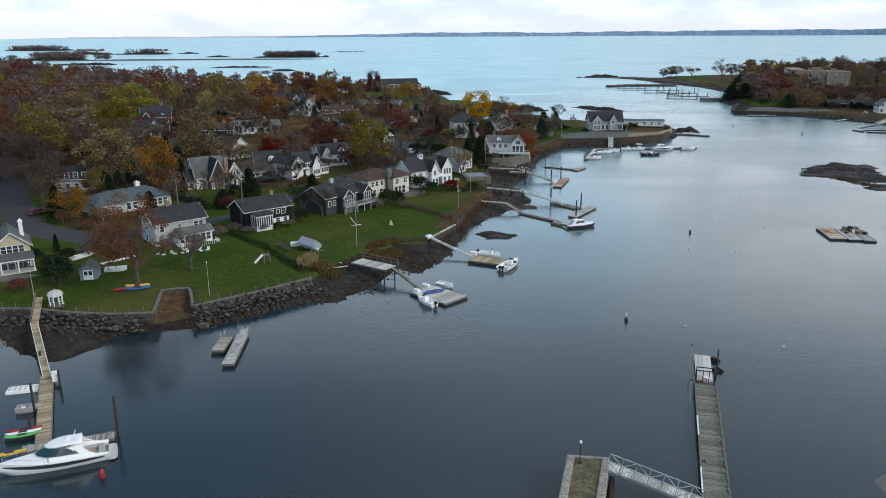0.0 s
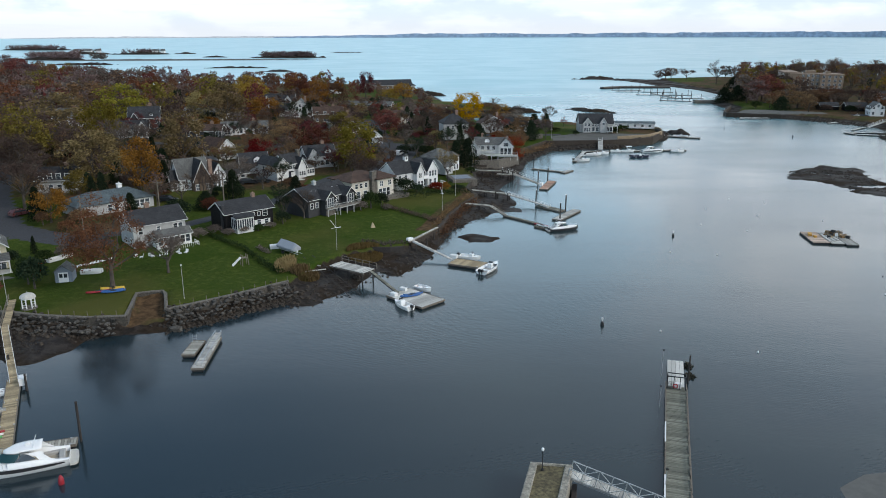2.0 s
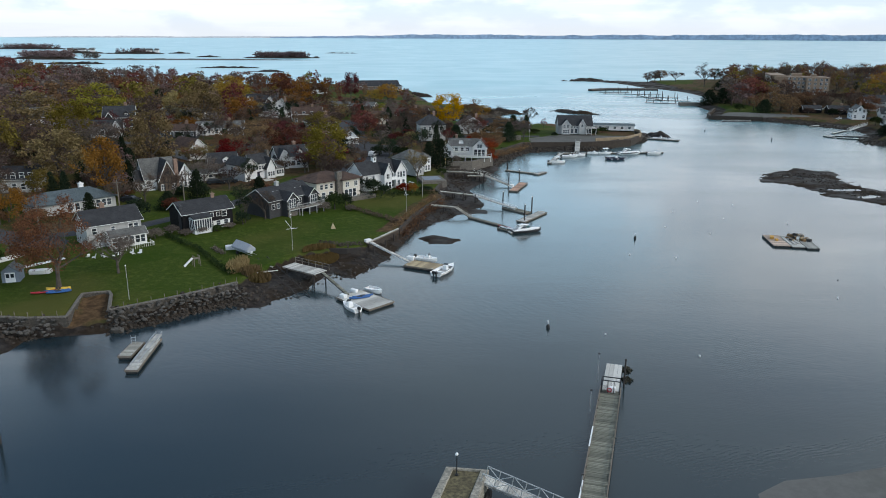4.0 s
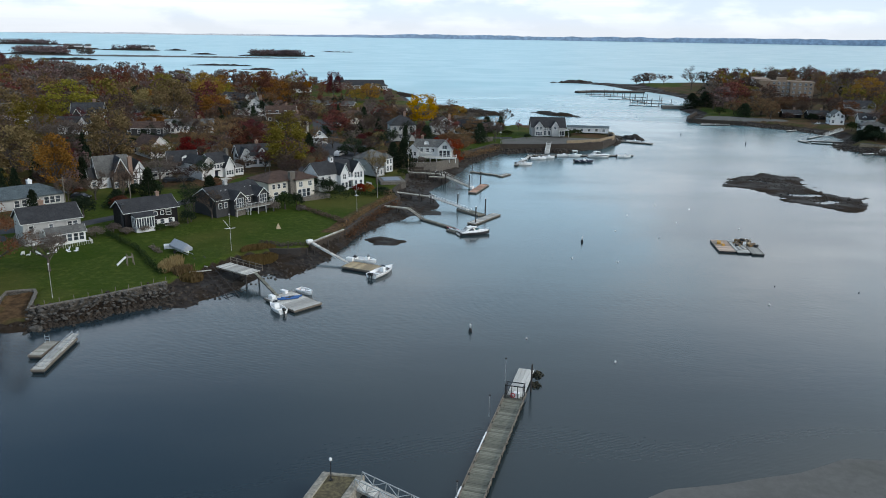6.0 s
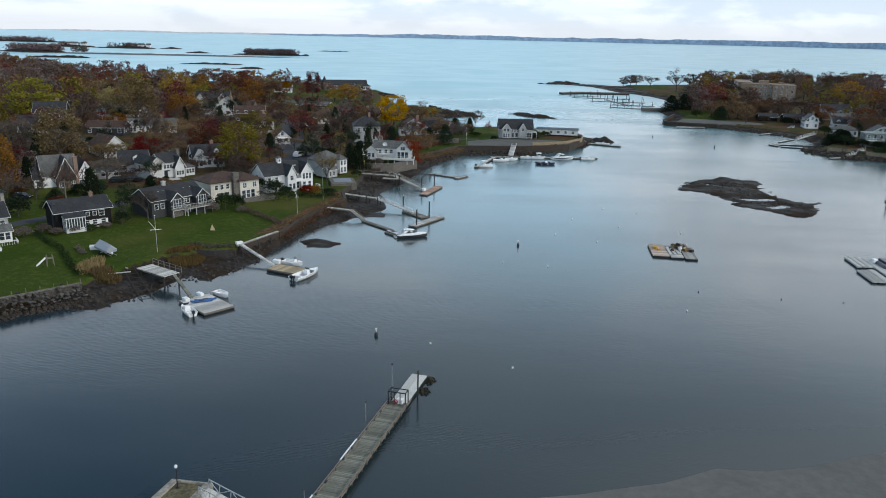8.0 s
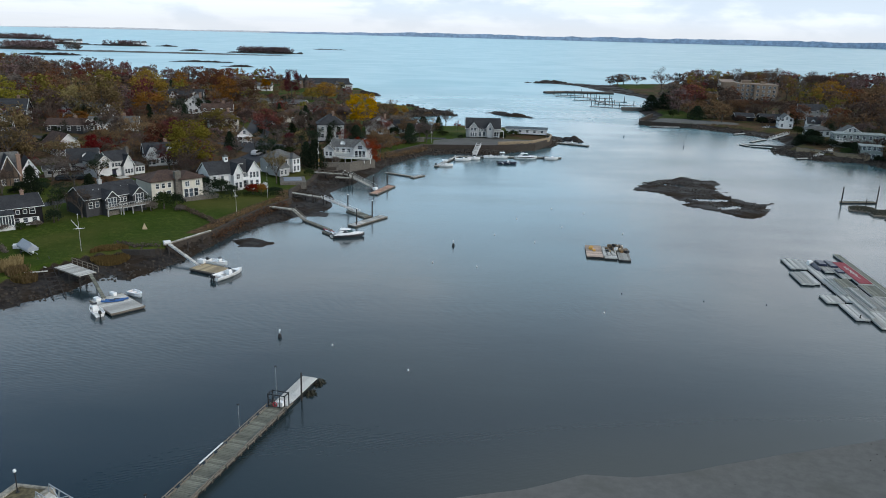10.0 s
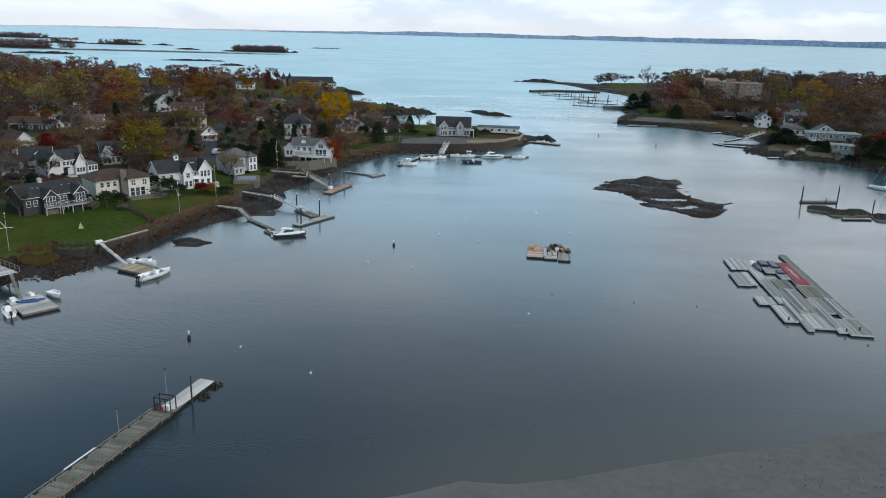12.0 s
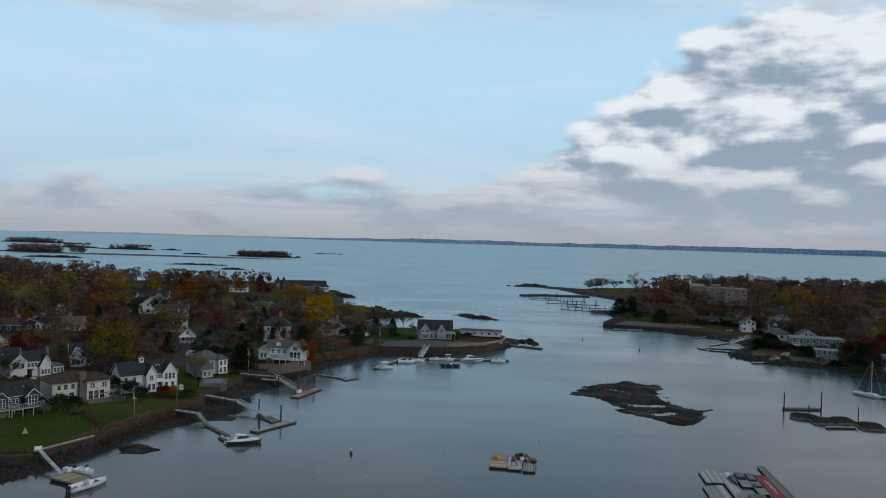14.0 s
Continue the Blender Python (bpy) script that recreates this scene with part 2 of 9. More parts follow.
def ground_material(name):
    """Lawn, leaf litter, mud, sand and asphalt, blended by the zones of the ground mesh."""
    m = bpy.data.materials.new(name)
    m.use_nodes = True
    g = Graph(m.node_tree)
    co = g.node("ShaderNodeTexCoord").outputs["Object"]
    zone = {k: g.node("ShaderNodeAttribute", attribute_name=k).outputs["Fac"] for k in ("lawn", "mud", "road", "sand")}
    n1, n2, n3, n4 = g.noise(co, 0.12, 4.0), g.noise(co, 0.9, 4.0, 0.65), g.noise(co, 5.0, 3.0, 0.7), g.noise(co, 0.035, 3.0)
    litter = g.mix(g.ramp(n2, 0.35, 0.65), (0.058, 0.038, 0.022), (0.118, 0.074, 0.040))
    litter = g.mix(g.math("MULTIPLY", g.ramp(n1, 0.45, 0.6), 0.8), litter, (0.048, 0.054, 0.018))
    turf = g.mix(g.ramp(n3, 0.3, 0.7), (0.023, 0.041, 0.006), (0.053, 0.078, 0.013))
    turf = g.mix(g.math("MULTIPLY", g.ramp(n2, 0.48, 0.7), 0.6), turf, (0.10, 0.105, 0.024))
    turf = g.mix(g.math("MULTIPLY", g.ramp(n1, 0.46, 0.66), 0.65), turf, (0.026, 0.050, 0.006))
    turf = g.mix(g.math("MULTIPLY", g.ramp(n4, 0.46, 0.66), 0.6), turf, (0.095, 0.085, 0.026))
    mud = g.mix(g.ramp(n2, 0.35, 0.65), (0.013, 0.010, 0.008), (0.040, 0.032, 0.026))
    mud = g.mix(g.math("MULTIPLY", g.ramp(n1, 0.48, 0.62), 0.6), mud, (0.038, 0.027, 0.018))
    mud = g.mix(g.math("MULTIPLY", g.ramp(n3, 0.55, 0.7), 0.6), mud, (0.010, 0.009, 0.008))
    sand = g.mix(g.ramp(n2, 0.25, 0.75), (0.118, 0.117, 0.110), (0.148, 0.146, 0.137))
    sand = g.mix(g.math("MULTIPLY", g.ramp(n1, 0.50, 0.70), 0.45), sand, (0.085, 0.088, 0.075))
    sand = g.mix(g.math("MULTIPLY", g.ramp(g.noise(co, 2.2, 3.0, 0.7), 0.69, 0.73), 0.6), sand, (0.045, 0.046, 0.04))
    tar = g.mix(g.ramp(n3, 0.3, 0.7), (0.050, 0.052, 0.057), (0.082, 0.084, 0.09))
    tar = g.mix(g.math("MULTIPLY", g.ramp(n2, 0.52, 0.7), 0.5), tar, (0.06, 0.055, 0.05))
    edge = g.math("MULTIPLY", g.math("SUBTRACT", n2, 0.5), 0.7)
    base = g.mix(g.ramp(g.math("ADD", zone["lawn"], edge), 0.35, 0.65), litter, turf)
    base = g.mix(g.ramp(g.math("ADD", zone["mud"], edge), 0.4, 0.6), base, mud)
    base = g.mix(g.ramp(zone["sand"], 0.3, 0.7), base, sand)
    base = g.mix(g.ramp(zone["road"], 0.42, 0.58), base, tar)
    wet = g.math("MULTIPLY", zone["mud"], g.ramp(n1, 0.62, 0.4))
    bp = g.node("ShaderNodeBump", ins={"Strength": g.math("SUBTRACT", 0.8, g.math("MULTIPLY", zone["sand"], 0.7)), "Distance": 0.12, "Height": g.math("ADD", n2, g.math("MULTIPLY", n3, 0.5))})
    b = g.node("ShaderNodeBsdfPrincipled", ins={"Base Color": base, "Roughness": g.math("SUBTRACT", 0.92, g.math("MULTIPLY", wet, 0.25)), "Normal": bp, "Specular IOR Level": g.math("ADD", 0.03, g.math("MULTIPLY", wet, 0.2))})
    g.node("ShaderNodeOutputMaterial", ins={0: b})
    return m


WATER, GROUND = water_material(), ground_material("ground_cover")
ROCK = surface("riprap_stone", (0.066, 0.060, 0.052), 0.88, 0.45, 1.5, 8.0, 0.6, by="object", stain=0.7, depth=0.06)
ROCK_J = surface("shore_rock", (0.036, 0.028, 0.021), 0.88, 0.4, 1.5, 8.0, 0.6, by="island", stain=0.6, depth=0.06)
STONE_WALL = surface("wall_stone", (0.125, 0.112, 0.095), 0.88, 0.42, 1.1, 5.0, 0.6, stain=0.6, depth=0.05)
CONCRETE = surface("concrete", (0.27, 0.25, 0.205), 0.85, 0.35, 0.9, 4.0, 0.4, stain=0.8)
MOSSY = surface("mossy_fill", (0.10, 0.083, 0.05), 0.95, 0.4, 0.7, 3.0, 0.5, col2=(0.165, 0.14, 0.072), stain=0.8)
WHITE = surface("white_paint", (0.74, 0.74, 0.73), 0.5, 0.06, 1.0, 12.0, 0.08, stain=0.12)
TRIM = surface("white_trim", (0.70, 0.70, 0.68), 0.55, 0.08, 1.5, 12.0, 0.1, stain=0.15)
S_WHITE, S_CREAM = siding("white_siding", (0.70, 0.70, 0.69)), siding("cream_stucco", (0.60, 0.56, 0.48), 0.6)
S_GREY, S_BLACK = siding("grey_siding", (0.36, 0.36, 0.35)), siding("black_siding", (0.012, 0.011, 0.012), 0.3, True)
S_SLATE, S_LGREY = siding("slate_grey_siding", (0.055, 0.055, 0.058)), siding("pale_grey_siding", (0.42, 0.42, 0.41))
S_MINT, R_MINT = siding("pale_green_siding", (0.22, 0.25, 0.235)), shingle("pale_green_roof", (0.23, 0.265, 0.25), (0.29, 0.325, 0.31))
S_YELLOW, S_BROWN = siding("pale_yellow_siding", (0.50, 0.45, 0.32)), siding("brown_shingle_siding", (0.15, 0.11, 0.08))
BRICK = surface("brick", (0.24, 0.16, 0.12), 0.9, 0.35, 0.8, 6.0, 0.4)
TAN_BRICK = surface("tan_brick", (0.24, 0.175, 0.125), 0.9, 0.2, 0.3, 4.0, 0.3)
R_DARK, R_BROWN = shingle("dark_slate_shingle", (0.026, 0.027, 0.030), (0.044, 0.045, 0.048)), shingle("brown_shingle", (0.054, 0.032, 0.023), (0.088, 0.054, 0.039))
R_GREY, R_BLUE = shingle("grey_shingle", (0.085, 0.085, 0.082), (0.14, 0.14, 0.132)), shingle("blue_grey_shingle", (0.072, 0.095, 0.105), (0.105, 0.13, 0.14))
GLASS, TEAL = glass("window_glass"), glass("teal_tinted_glass", (0.006, 0.018, 0.019))
DECK = surface("weathered_planks", (0.33, 0.315, 0.27), 0.85, 0.25, 1.5, 10.0, 0.4, by="island", stain=0.35)
DECK_T = surface("tan_planks", (0.34, 0.27, 0.165), 0.8, 0.25, 1.5, 10.0, 0.4, by="island", stain=0.25)
DECK_P = surface("grey_green_planks", (0.165, 0.165, 0.13), 0.88, 0.25, 1.2, 9.0, 0.4, by="island", stain=0.4)
DECK_R = surface("reddish_planks", (0.40, 0.245, 0.175), 0.85, 0.25, 1.2, 9.0, 0.4, by="island", stain=0.3)
PALE = surface("pale_grey_boards", (0.43, 0.42, 0.385), 0.8, 0.16, 1.2, 8.0, 0.3, by="island", stain=0.3)
PILE = surface("dark_pile", (0.035, 0.03, 0.027), 0.9, 0.35, 2.0, 9.0, 0.5)
TIMBER = surface("old_timber", (0.17, 0.145, 0.115), 0.9, 0.3, 1.5, 9.0, 0.4)
GEL = surface("white_gelcoat", (0.80, 0.80, 0.79), 0.22, 0.03, 0.8, 8.0, 0.02, stain=0.06, spec=0.5)
GEL_GREY = surface("grey_vinyl", (0.36, 0.35, 0.33), 0.6, 0.15, 1.0, 8.0, 0.1)
BEIGE = surface("beige_vinyl", (0.42, 0.37, 0.29), 0.6, 0.12, 1.0, 8.0, 0.1)
STRIPE = surface("charcoal_stripe", (0.045, 0.045, 0.048), 0.35, 0.15, 1.0, 8.0, 0.05)
MAT = surface("grey_float_boards", (0.27, 0.265, 0.24), 0.88, 0.08, 1.2, 8.0, 0.3, by="island", stain=0.35)
MAT_L = surface("light_grey_float_boards", (0.40, 0.395, 0.365), 0.85, 0.07, 1.2, 8.0, 0.3, by="island", stain=0.3)
NAVY = surface("navy_paint", (0.018, 0.022, 0.045), 0.35, 0.2, 1.0, 8.0, 0.05)
BLACK = surface("black_rubber", (0.018, 0.018, 0.019), 0.6, 0.3, 1.0, 8.0, 0.1)
METAL = surface("aluminium", (0.5, 0.52, 0.53), 0.42, 0.12, 1.5, 10.0, 0.1, metal=0.7)
RED = surface("red_plastic", (0.30, 0.02, 0.03), 0.5, 0.15, 1.0, 8.0, 0.1)
REDMAT = surface("faded_red_cover", (0.26, 0.05, 0.06), 0.85, 0.2, 0.8, 8.0, 0.3)
BLUE = surface("blue_plastic", (0.03, 0.10, 0.28), 0.5, 0.15, 1.0, 8.0, 0.1)
YELLOW = surface("yellow_plastic", (0.60, 0.40, 0.05), 0.5, 0.15, 1.0, 8.0, 0.1)
GREEN_P = surface("green_plastic", (0.10, 0.40, 0.12), 0.5, 0.15, 1.0, 8.0, 0.1)
GOLD_P = surface("orange_yellow_paint", (0.50, 0.27, 0.05), 0.6, 0.15, 1.0, 8.0, 0.1)
PINK = surface("pinkish_tan_planks", (0.44, 0.34, 0.27), 0.85, 0.14, 1.2, 9.0, 0.4, by="island", stain=0.3)
WEED = surface("seaweed", (0.045, 0.042, 0.028), 0.95, 0.4, 1.5, 7.0, 0.8)
RUST_B = surface("rusty_clutter", (0.20, 0.12, 0.055), 0.85, 0.4, 1.5, 7.0, 0.5, by="island")
TARP = surface("grey_tarpaulin", (0.28, 0.30, 0.33), 0.55, 0.15, 0.9, 8.0, 0.3)
SLATE_T = surface("blue_grey_boards", (0.19, 0.22, 0.26), 0.7, 0.15, 1.0, 8.0, 0.2)
CAR_D, CAR_W = surface("dark_car_paint", (0.02, 0.022, 0.026), 0.25, 0.1, 1.0, 8.0, 0.0), surface("silver_car_paint", (0.5, 0.5, 0.5), 0.28, 0.05, 1.0, 8.0, 0.0)
CAR_M = surface("maroon_car_paint", (0.10, 0.035, 0.035), 0.28, 0.1, 1.0, 8.0, 0.0)
BARK = surface("bark", (0.075, 0.062, 0.052), 0.95, 0.35, 2.5, 9.0, 0.6, depth=0.05)
QUAY = surface("quay_stone", (0.045, 0.035, 0.027), 0.9, 0.4, 0.9, 5.0, 0.6, stain=0.6, depth=0.06)
KERB = surface("bank_stone", (0.07, 0.062, 0.052), 0.9, 0.45, 1.2, 5.0, 0.6, stain=0.6, depth=0.05)
SANDSTONE = surface("parapet_stone", (0.26, 0.20, 0.13), 0.9, 0.3, 0.9, 6.0, 0.5, stain=0.5, depth=0.05)
# Blue base colour carries the haze over this coast; no air is modelled.
FAR = surface("hazed_far_shore", (0.22, 0.30, 0.41), 1.0, 0.25, 0.006, 0.05, 0.0, stain=0.3)
FARTOWN = surface("far_shore_town", (0.5, 0.5, 0.52), 1.0, 0.2, 0.02, 0.1, 0.0)
LEAF = {
    "rust": foliage("rust_leaves", (0.108, 0.053, 0.036), (0.208, 0.098, 0.056), (0.148, 0.066, 0.042)),
    "brown": foliage("brown_leaves", (0.128, 0.085, 0.055), (0.245, 0.155, 0.089), (0.176, 0.106, 0.066)),
    "tan": foliage("tan_leaves", (0.167, 0.128, 0.061), (0.304, 0.232, 0.123), (0.210, 0.174, 0.072)),
    "orange": foliage("orange_leaves", (0.180, 0.092, 0.028), (0.315, 0.165, 0.050), (0.235, 0.118, 0.036)),
    "gold": foliage("golden_leaves", (0.280, 0.136, 0.014), (0.410, 0.200, 0.024), (0.330, 0.155, 0.018)),
    "olive": foliage("olive_leaves", (0.135, 0.108, 0.032), (0.243, 0.194, 0.059), (0.178, 0.157, 0.039)),
    "yellowgreen": foliage("yellow_green_leaves", (0.155, 0.135, 0.030), (0.270, 0.230, 0.049), (0.196, 0.189, 0.035)),
    "maroon": foliage("maroon_leaves", (0.108, 0.039, 0.039), (0.204, 0.073, 0.065), (0.150, 0.052, 0.046)),
    "crimson": foliage("crimson_leaves", (0.090, 0.014, 0.020), (0.150, 0.024, 0.032), (0.112, 0.017, 0.024)),
    "scarlet": foliage("scarlet_leaves", (0.215, 0.050, 0.024), (0.320, 0.080, 0.036), (0.255, 0.060, 0.028)),
    "umber": foliage("umber_twigs", (0.072, 0.053, 0.045), (0.147, 0.105, 0.084), (0.099, 0.069, 0.057)),
    "mustard": foliage("mustard_leaves", (0.215, 0.140, 0.034), (0.360, 0.235, 0.064), (0.270, 0.175, 0.042)),
    "dark": foliage("dark_evergreen", (0.018, 0.029, 0.018), (0.040, 0.053, 0.031), (0.026, 0.037, 0.024)),
    "green": foliage("green_shrub", (0.024, 0.041, 0.017), (0.054, 0.074, 0.029), (0.036, 0.054, 0.022)),
    # Mauve lightened so that distant haze is part of the leaf colour.
    "hazemauve": foliage("haze_paled_twigs", (0.200, 0.152, 0.155), (0.300, 0.235, 0.240), (0.235, 0.180, 0.185)),
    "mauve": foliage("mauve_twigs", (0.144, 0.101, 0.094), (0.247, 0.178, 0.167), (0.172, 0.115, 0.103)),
    "greybrown": foliage("bare_twigs", (0.123, 0.102, 0.088), (0.219, 0.185, 0.161), (0.149, 0.123, 0.108)),
    "reed": foliage("dry_reed", (0.192, 0.138, 0.074), (0.324, 0.240, 0.138), (0.228, 0.156, 0.084)),
    "marsh": foliage("marsh_grass", (0.110, 0.074, 0.034), (0.180, 0.124, 0.058), (0.130, 0.088, 0.040)),
}


# ---- mesh helpers ----
class B:
    """Collects vertices and faces of one mesh."""

    def __init__(self):
        self.v, self.f = [], []

    def add(self, verts, faces):
        n = len(self.v)
        self.v += [tuple(p) for p in verts]
        self.f += [tuple(i + n for i in q) for q in faces]
        return self

    def box(self, x0, x1, y0, y1, z0, z1, m=None):
        vs = [Vector(p) for p in ((x0, y0, z0), (x1, y0, z0), (x1, y1, z0), (x0, y1, z0), (x0, y0, z1), (x1, y0, z1), (x1, y1, z1), (x0, y1, z1))]
        if m:
            vs = [m @ p for p in vs]
        return self.add(vs, [(3, 2, 1, 0), (4, 5, 6, 7), (0, 1, 5, 4), (1, 2, 6, 5), (2, 3, 7, 6), (3, 0, 4, 7)])

    def slab(self, x0, x1, y0, y1, z0, z1, c=0.04):
        """A box with its upper edges cut off."""
        a = [(x0, y0, z0), (x1, y0, z0), (x1, y1, z0), (x0, y1, z0), (x0, y0, z1 - c), (x1, y0, z1 - c), (x1, y1, z1 - c), (x0, y1, z1 - c),
             (x0 + c, y0 + c, z1), (x1 - c, y0 + c, z1), (x1 - c, y1 - c, z1), (x0 + c, y1 - c, z1)]
        q = [(3, 2, 1, 0), (8, 9, 10, 11)]
        for k in (0, 4):
            q += [(k + i, k + (i + 1) % 4, k + 4 + (i + 1) % 4, k + 4 + i) for i in range(4)]
        return self.add(a, q)

    def beam(self, p, q, w, h):
        """A bar of w x h from p to q."""
        p, q = Vector(p), Vector(q)
        d = (q - p).normalized()
        s = d.cross(Vector((0, 0, 1)))
        s = Vector((1, 0, 0)) if s.length < 1e-4 else s.normalized()
        u = s.cross(d)
        c = [s * (a * w / 2) + u * (b * h / 2) for a, b in ((-1, -1), (1, -1), (1, 1), (-1, 1))]
        return self.add([p + k for k in c] + [q + k for k in c], [(3, 2, 1, 0), (4, 5, 6, 7)] + [(i, (i + 1) % 4, 4 + (i + 1) % 4, 4 + i) for i in range(4)])

    def tube(self, p, q, r0, r1, n=7):
        p, q = Vector(p), Vector(q)
        d = (q - p).normalized()
        s = d.orthogonal().normalized()
        u = d.cross(s)
        ring = [s * math.cos(2 * math.pi * i / n) + u * math.sin(2 * math.pi * i / n) for i in range(n)]
        return self.add([p + k * r0 for k in ring] + [q + k * r1 for k in ring],
                        [tuple(range(n))[::-1], tuple(range(n, 2 * n))] + [(i, (i + 1) % n, n + (i + 1) % n, n + i) for i in range(n)])

    def loft(self, rings, close=True):
        n = len(rings[0])
        vs = [p for r in rings for p in r]
        fs = [(k * n + i, k * n + (i + 1) % n, (k + 1) * n + (i + 1) % n, (k + 1) * n + i) for k in range(len(rings) - 1) for i in range(n if close else n - 1)]
        if close:
            fs += [tuple(range(n))[::-1], tuple(range(len(vs) - n, len(vs)))]
        return self.add(vs, fs)

    def weld(self):
        """Joins corners that lie on one another."""
        key, out = {}, []
        for p in self.v:
            k = tuple(round(c, 4) for c in p)
            out.append(key.setdefault(k, len(key)))
        self.v = list(key)
        self.f = [tuple(out[i] for i in q) for q in self.f]
        return self

    def mesh(self, name, material=None, smooth=False):
        me = bpy.data.meshes.new(name)
        me.from_pydata(self.v, [], self.f)
        if material:
            me.materials.append(material)
        if smooth:
            me.polygons.foreach_set("use_smooth", [True] * len(me.polygons))
        me.update()
        return me


def part(name, b, material, parent, label="", m=None, smooth=False):
    ob = new(name, b if isinstance(b, bpy.types.Mesh) else b.mesh(name, material, smooth))
    ob.parent = parent
    if name in ("deck", "end_ramp", "fence_posts"):
        tagged(ob, kind="stuff")
    if m:
        ob.matrix_basis = m
    if label:
        tagged(ob, label)
    return ob


def thing(name, label, category, x, y, z=0.0, rz=0.0, group="", kind=""):
    ob = new(name)
    ob.empty_display_size = 0.3
    ob.matrix_basis = pose(x, y, z, 0, 0, rz)
    return tagged(ob, label, category, group, kind)


# ---- ground, shore and water ----
def vnoise(x, y, cell, seed=0):
    """Smooth value noise from 0 to 1 on a lattice of that cell."""
    x, y = np.asarray(x, float) / cell, np.asarray(y, float) / cell
    ix, iy = np.floor(x).astype(np.int64), np.floor(y).astype(np.int64)
    fx, fy = x - ix, y - iy
    fx, fy = fx * fx * (3 - 2 * fx), fy * fy * (3 - 2 * fy)

    def h(a, b):
        n = (a * 374761393 + b * 668265263 + seed * 974711) & 0x7FFFFFFF
        n = ((n ^ (n >> 13)) * 1274126177) & 0x7FFFFFFF
        return ((n ^ (n >> 16)) & 0xFFFF) / 65535.0

    return (h(ix, iy) * (1 - fx) + h(ix + 1, iy) * fx) * (1 - fy) + (h(ix, iy + 1) * (1 - fx) + h(ix + 1, iy + 1) * fx) * fy


def inside(x, y, poly):
    r = np.zeros(np.shape(x), bool)
    for (ax, ay), (bx, by) in zip(poly, poly[1:] + poly[:1]):
        if ay != by:
            r ^= ((ay > y) != (by > y)) & (x < (bx - ax) * (y - ay) / (by - ay) + ax)
    return r


def away(x, y, line, closed=True):
    """Distance to a line of points."""
    d = np.full(np.shape(x), 1e9)
    for (ax, ay), (bx, by) in zip(line, line[1:] + line[:1] if closed else line[1:]):
        ux, uy = bx - ax, by - ay
        k = np.clip(((x - ax) * ux + (y - ay) * uy) / (ux * ux + uy * uy + 1e-9), 0, 1)
        d = np.minimum(d, np.hypot(x - ax - k * ux, y - ay - k * uy))
    return d


def signed(x, y, poly):
    return np.where(inside(x, y, poly), 1, -1) * away(x, y, poly)


def step(v, lo, hi):
    k = np.clip((v - lo) / (hi - lo), 0, 1)
    return k * k * (3 - 2 * k)


# the back of the town's shore, shared by the waterline and the edge of the gardens
BACK = [(47, 411), (34, 442), (4, 470), (-6, 535), (-8, 566), (-40, 598), (-92, 650), (-180, 612), (-280, 632), (-420, 815), (-700, 960)]
SHORE = [(-700, 96), (-61, 97.4), (-56.3, 93.1), (-52.7, 90.7), (-48.5, 89.6), (-45.8, 94.4), (-45.4, 99), (-35.2, 100.8), (-29.6, 104.6), (-25.5, 108.8),
         (-22.1, 111.3), (-15.3, 110.5), (-12, 116.6), (-7.4, 124.9), (-3, 127.4), (1.5, 136.8), (3.9, 146), (6.3, 158.2), (10.4, 166.9), (16.6, 172.4),
         (24, 175.8), (21.3, 193.5), (20, 204.8), (24.4, 217.3), (28.7, 234.5), (31.7, 249.7), (40.7, 269.5), (50.9, 276), (67.4, 278), (90, 301),
         (99, 318), (101, 332), (86, 345), (62, 356), (42, 350), (25, 354), (6, 377), (21, 387)] + BACK
GARDENS = [(-700, 104), (-64.3, 103.7), (-59.3, 103.7), (-53.6, 102.2), (-46.5, 101.3), (-40.9, 101.9), (-43.2, 111.6), (-39.2, 112.7), (-36.1, 104.7),
           (-30.6, 108.9), (-26.2, 112.6), (-20.9, 117.7), (-17.5, 127.2), (-13.4, 135.2), (-8.3, 138.3), (-4.5, 138.2), (-1.9, 142.3), (3.2, 153),
           (5.6, 165.2), (8.5, 176), (12.6, 186), (10.5, 196), (13.2, 212), (12.5, 230), (21, 232.5), (26.5, 244), (32, 262), (42, 281), (66.7, 283.5),
           (83.6, 291), (92.5, 307.7), (92, 327.5), (79.4, 345), (57, 349), (40, 343), (25, 350), (3, 377), (19, 389)] + [(x - 4, y - 4) for x, y in BACK]
ROADS = [[(-128, 224), (-101, 173), (-84, 147.5), (-75, 142.5), (-61.5, 137.5)], [(-140, 178), (-101, 173), (-85, 147), (-83, 139), (-96, 128)], [(-66, 141), (-59, 145), (-50, 150), (-36, 172), (-26, 205)],
         [(-32, 345), (-22, 292), (-18, 268), (-8, 264), (-11, 236), (-17, 215)], [(-18, 268), (-60, 250), (-110, 240)], [(-8, 264), (2, 280), (24, 300), (48, 300)]]
SLIP = [(-41.2, 100.9), (-43.2, 111.6), (-39.2, 112.7), (-35.8, 103.8)]
CLUB_YARD = [(45, 284), (66, 286), (82, 292), (88, 304), (60, 304), (46, 296)]


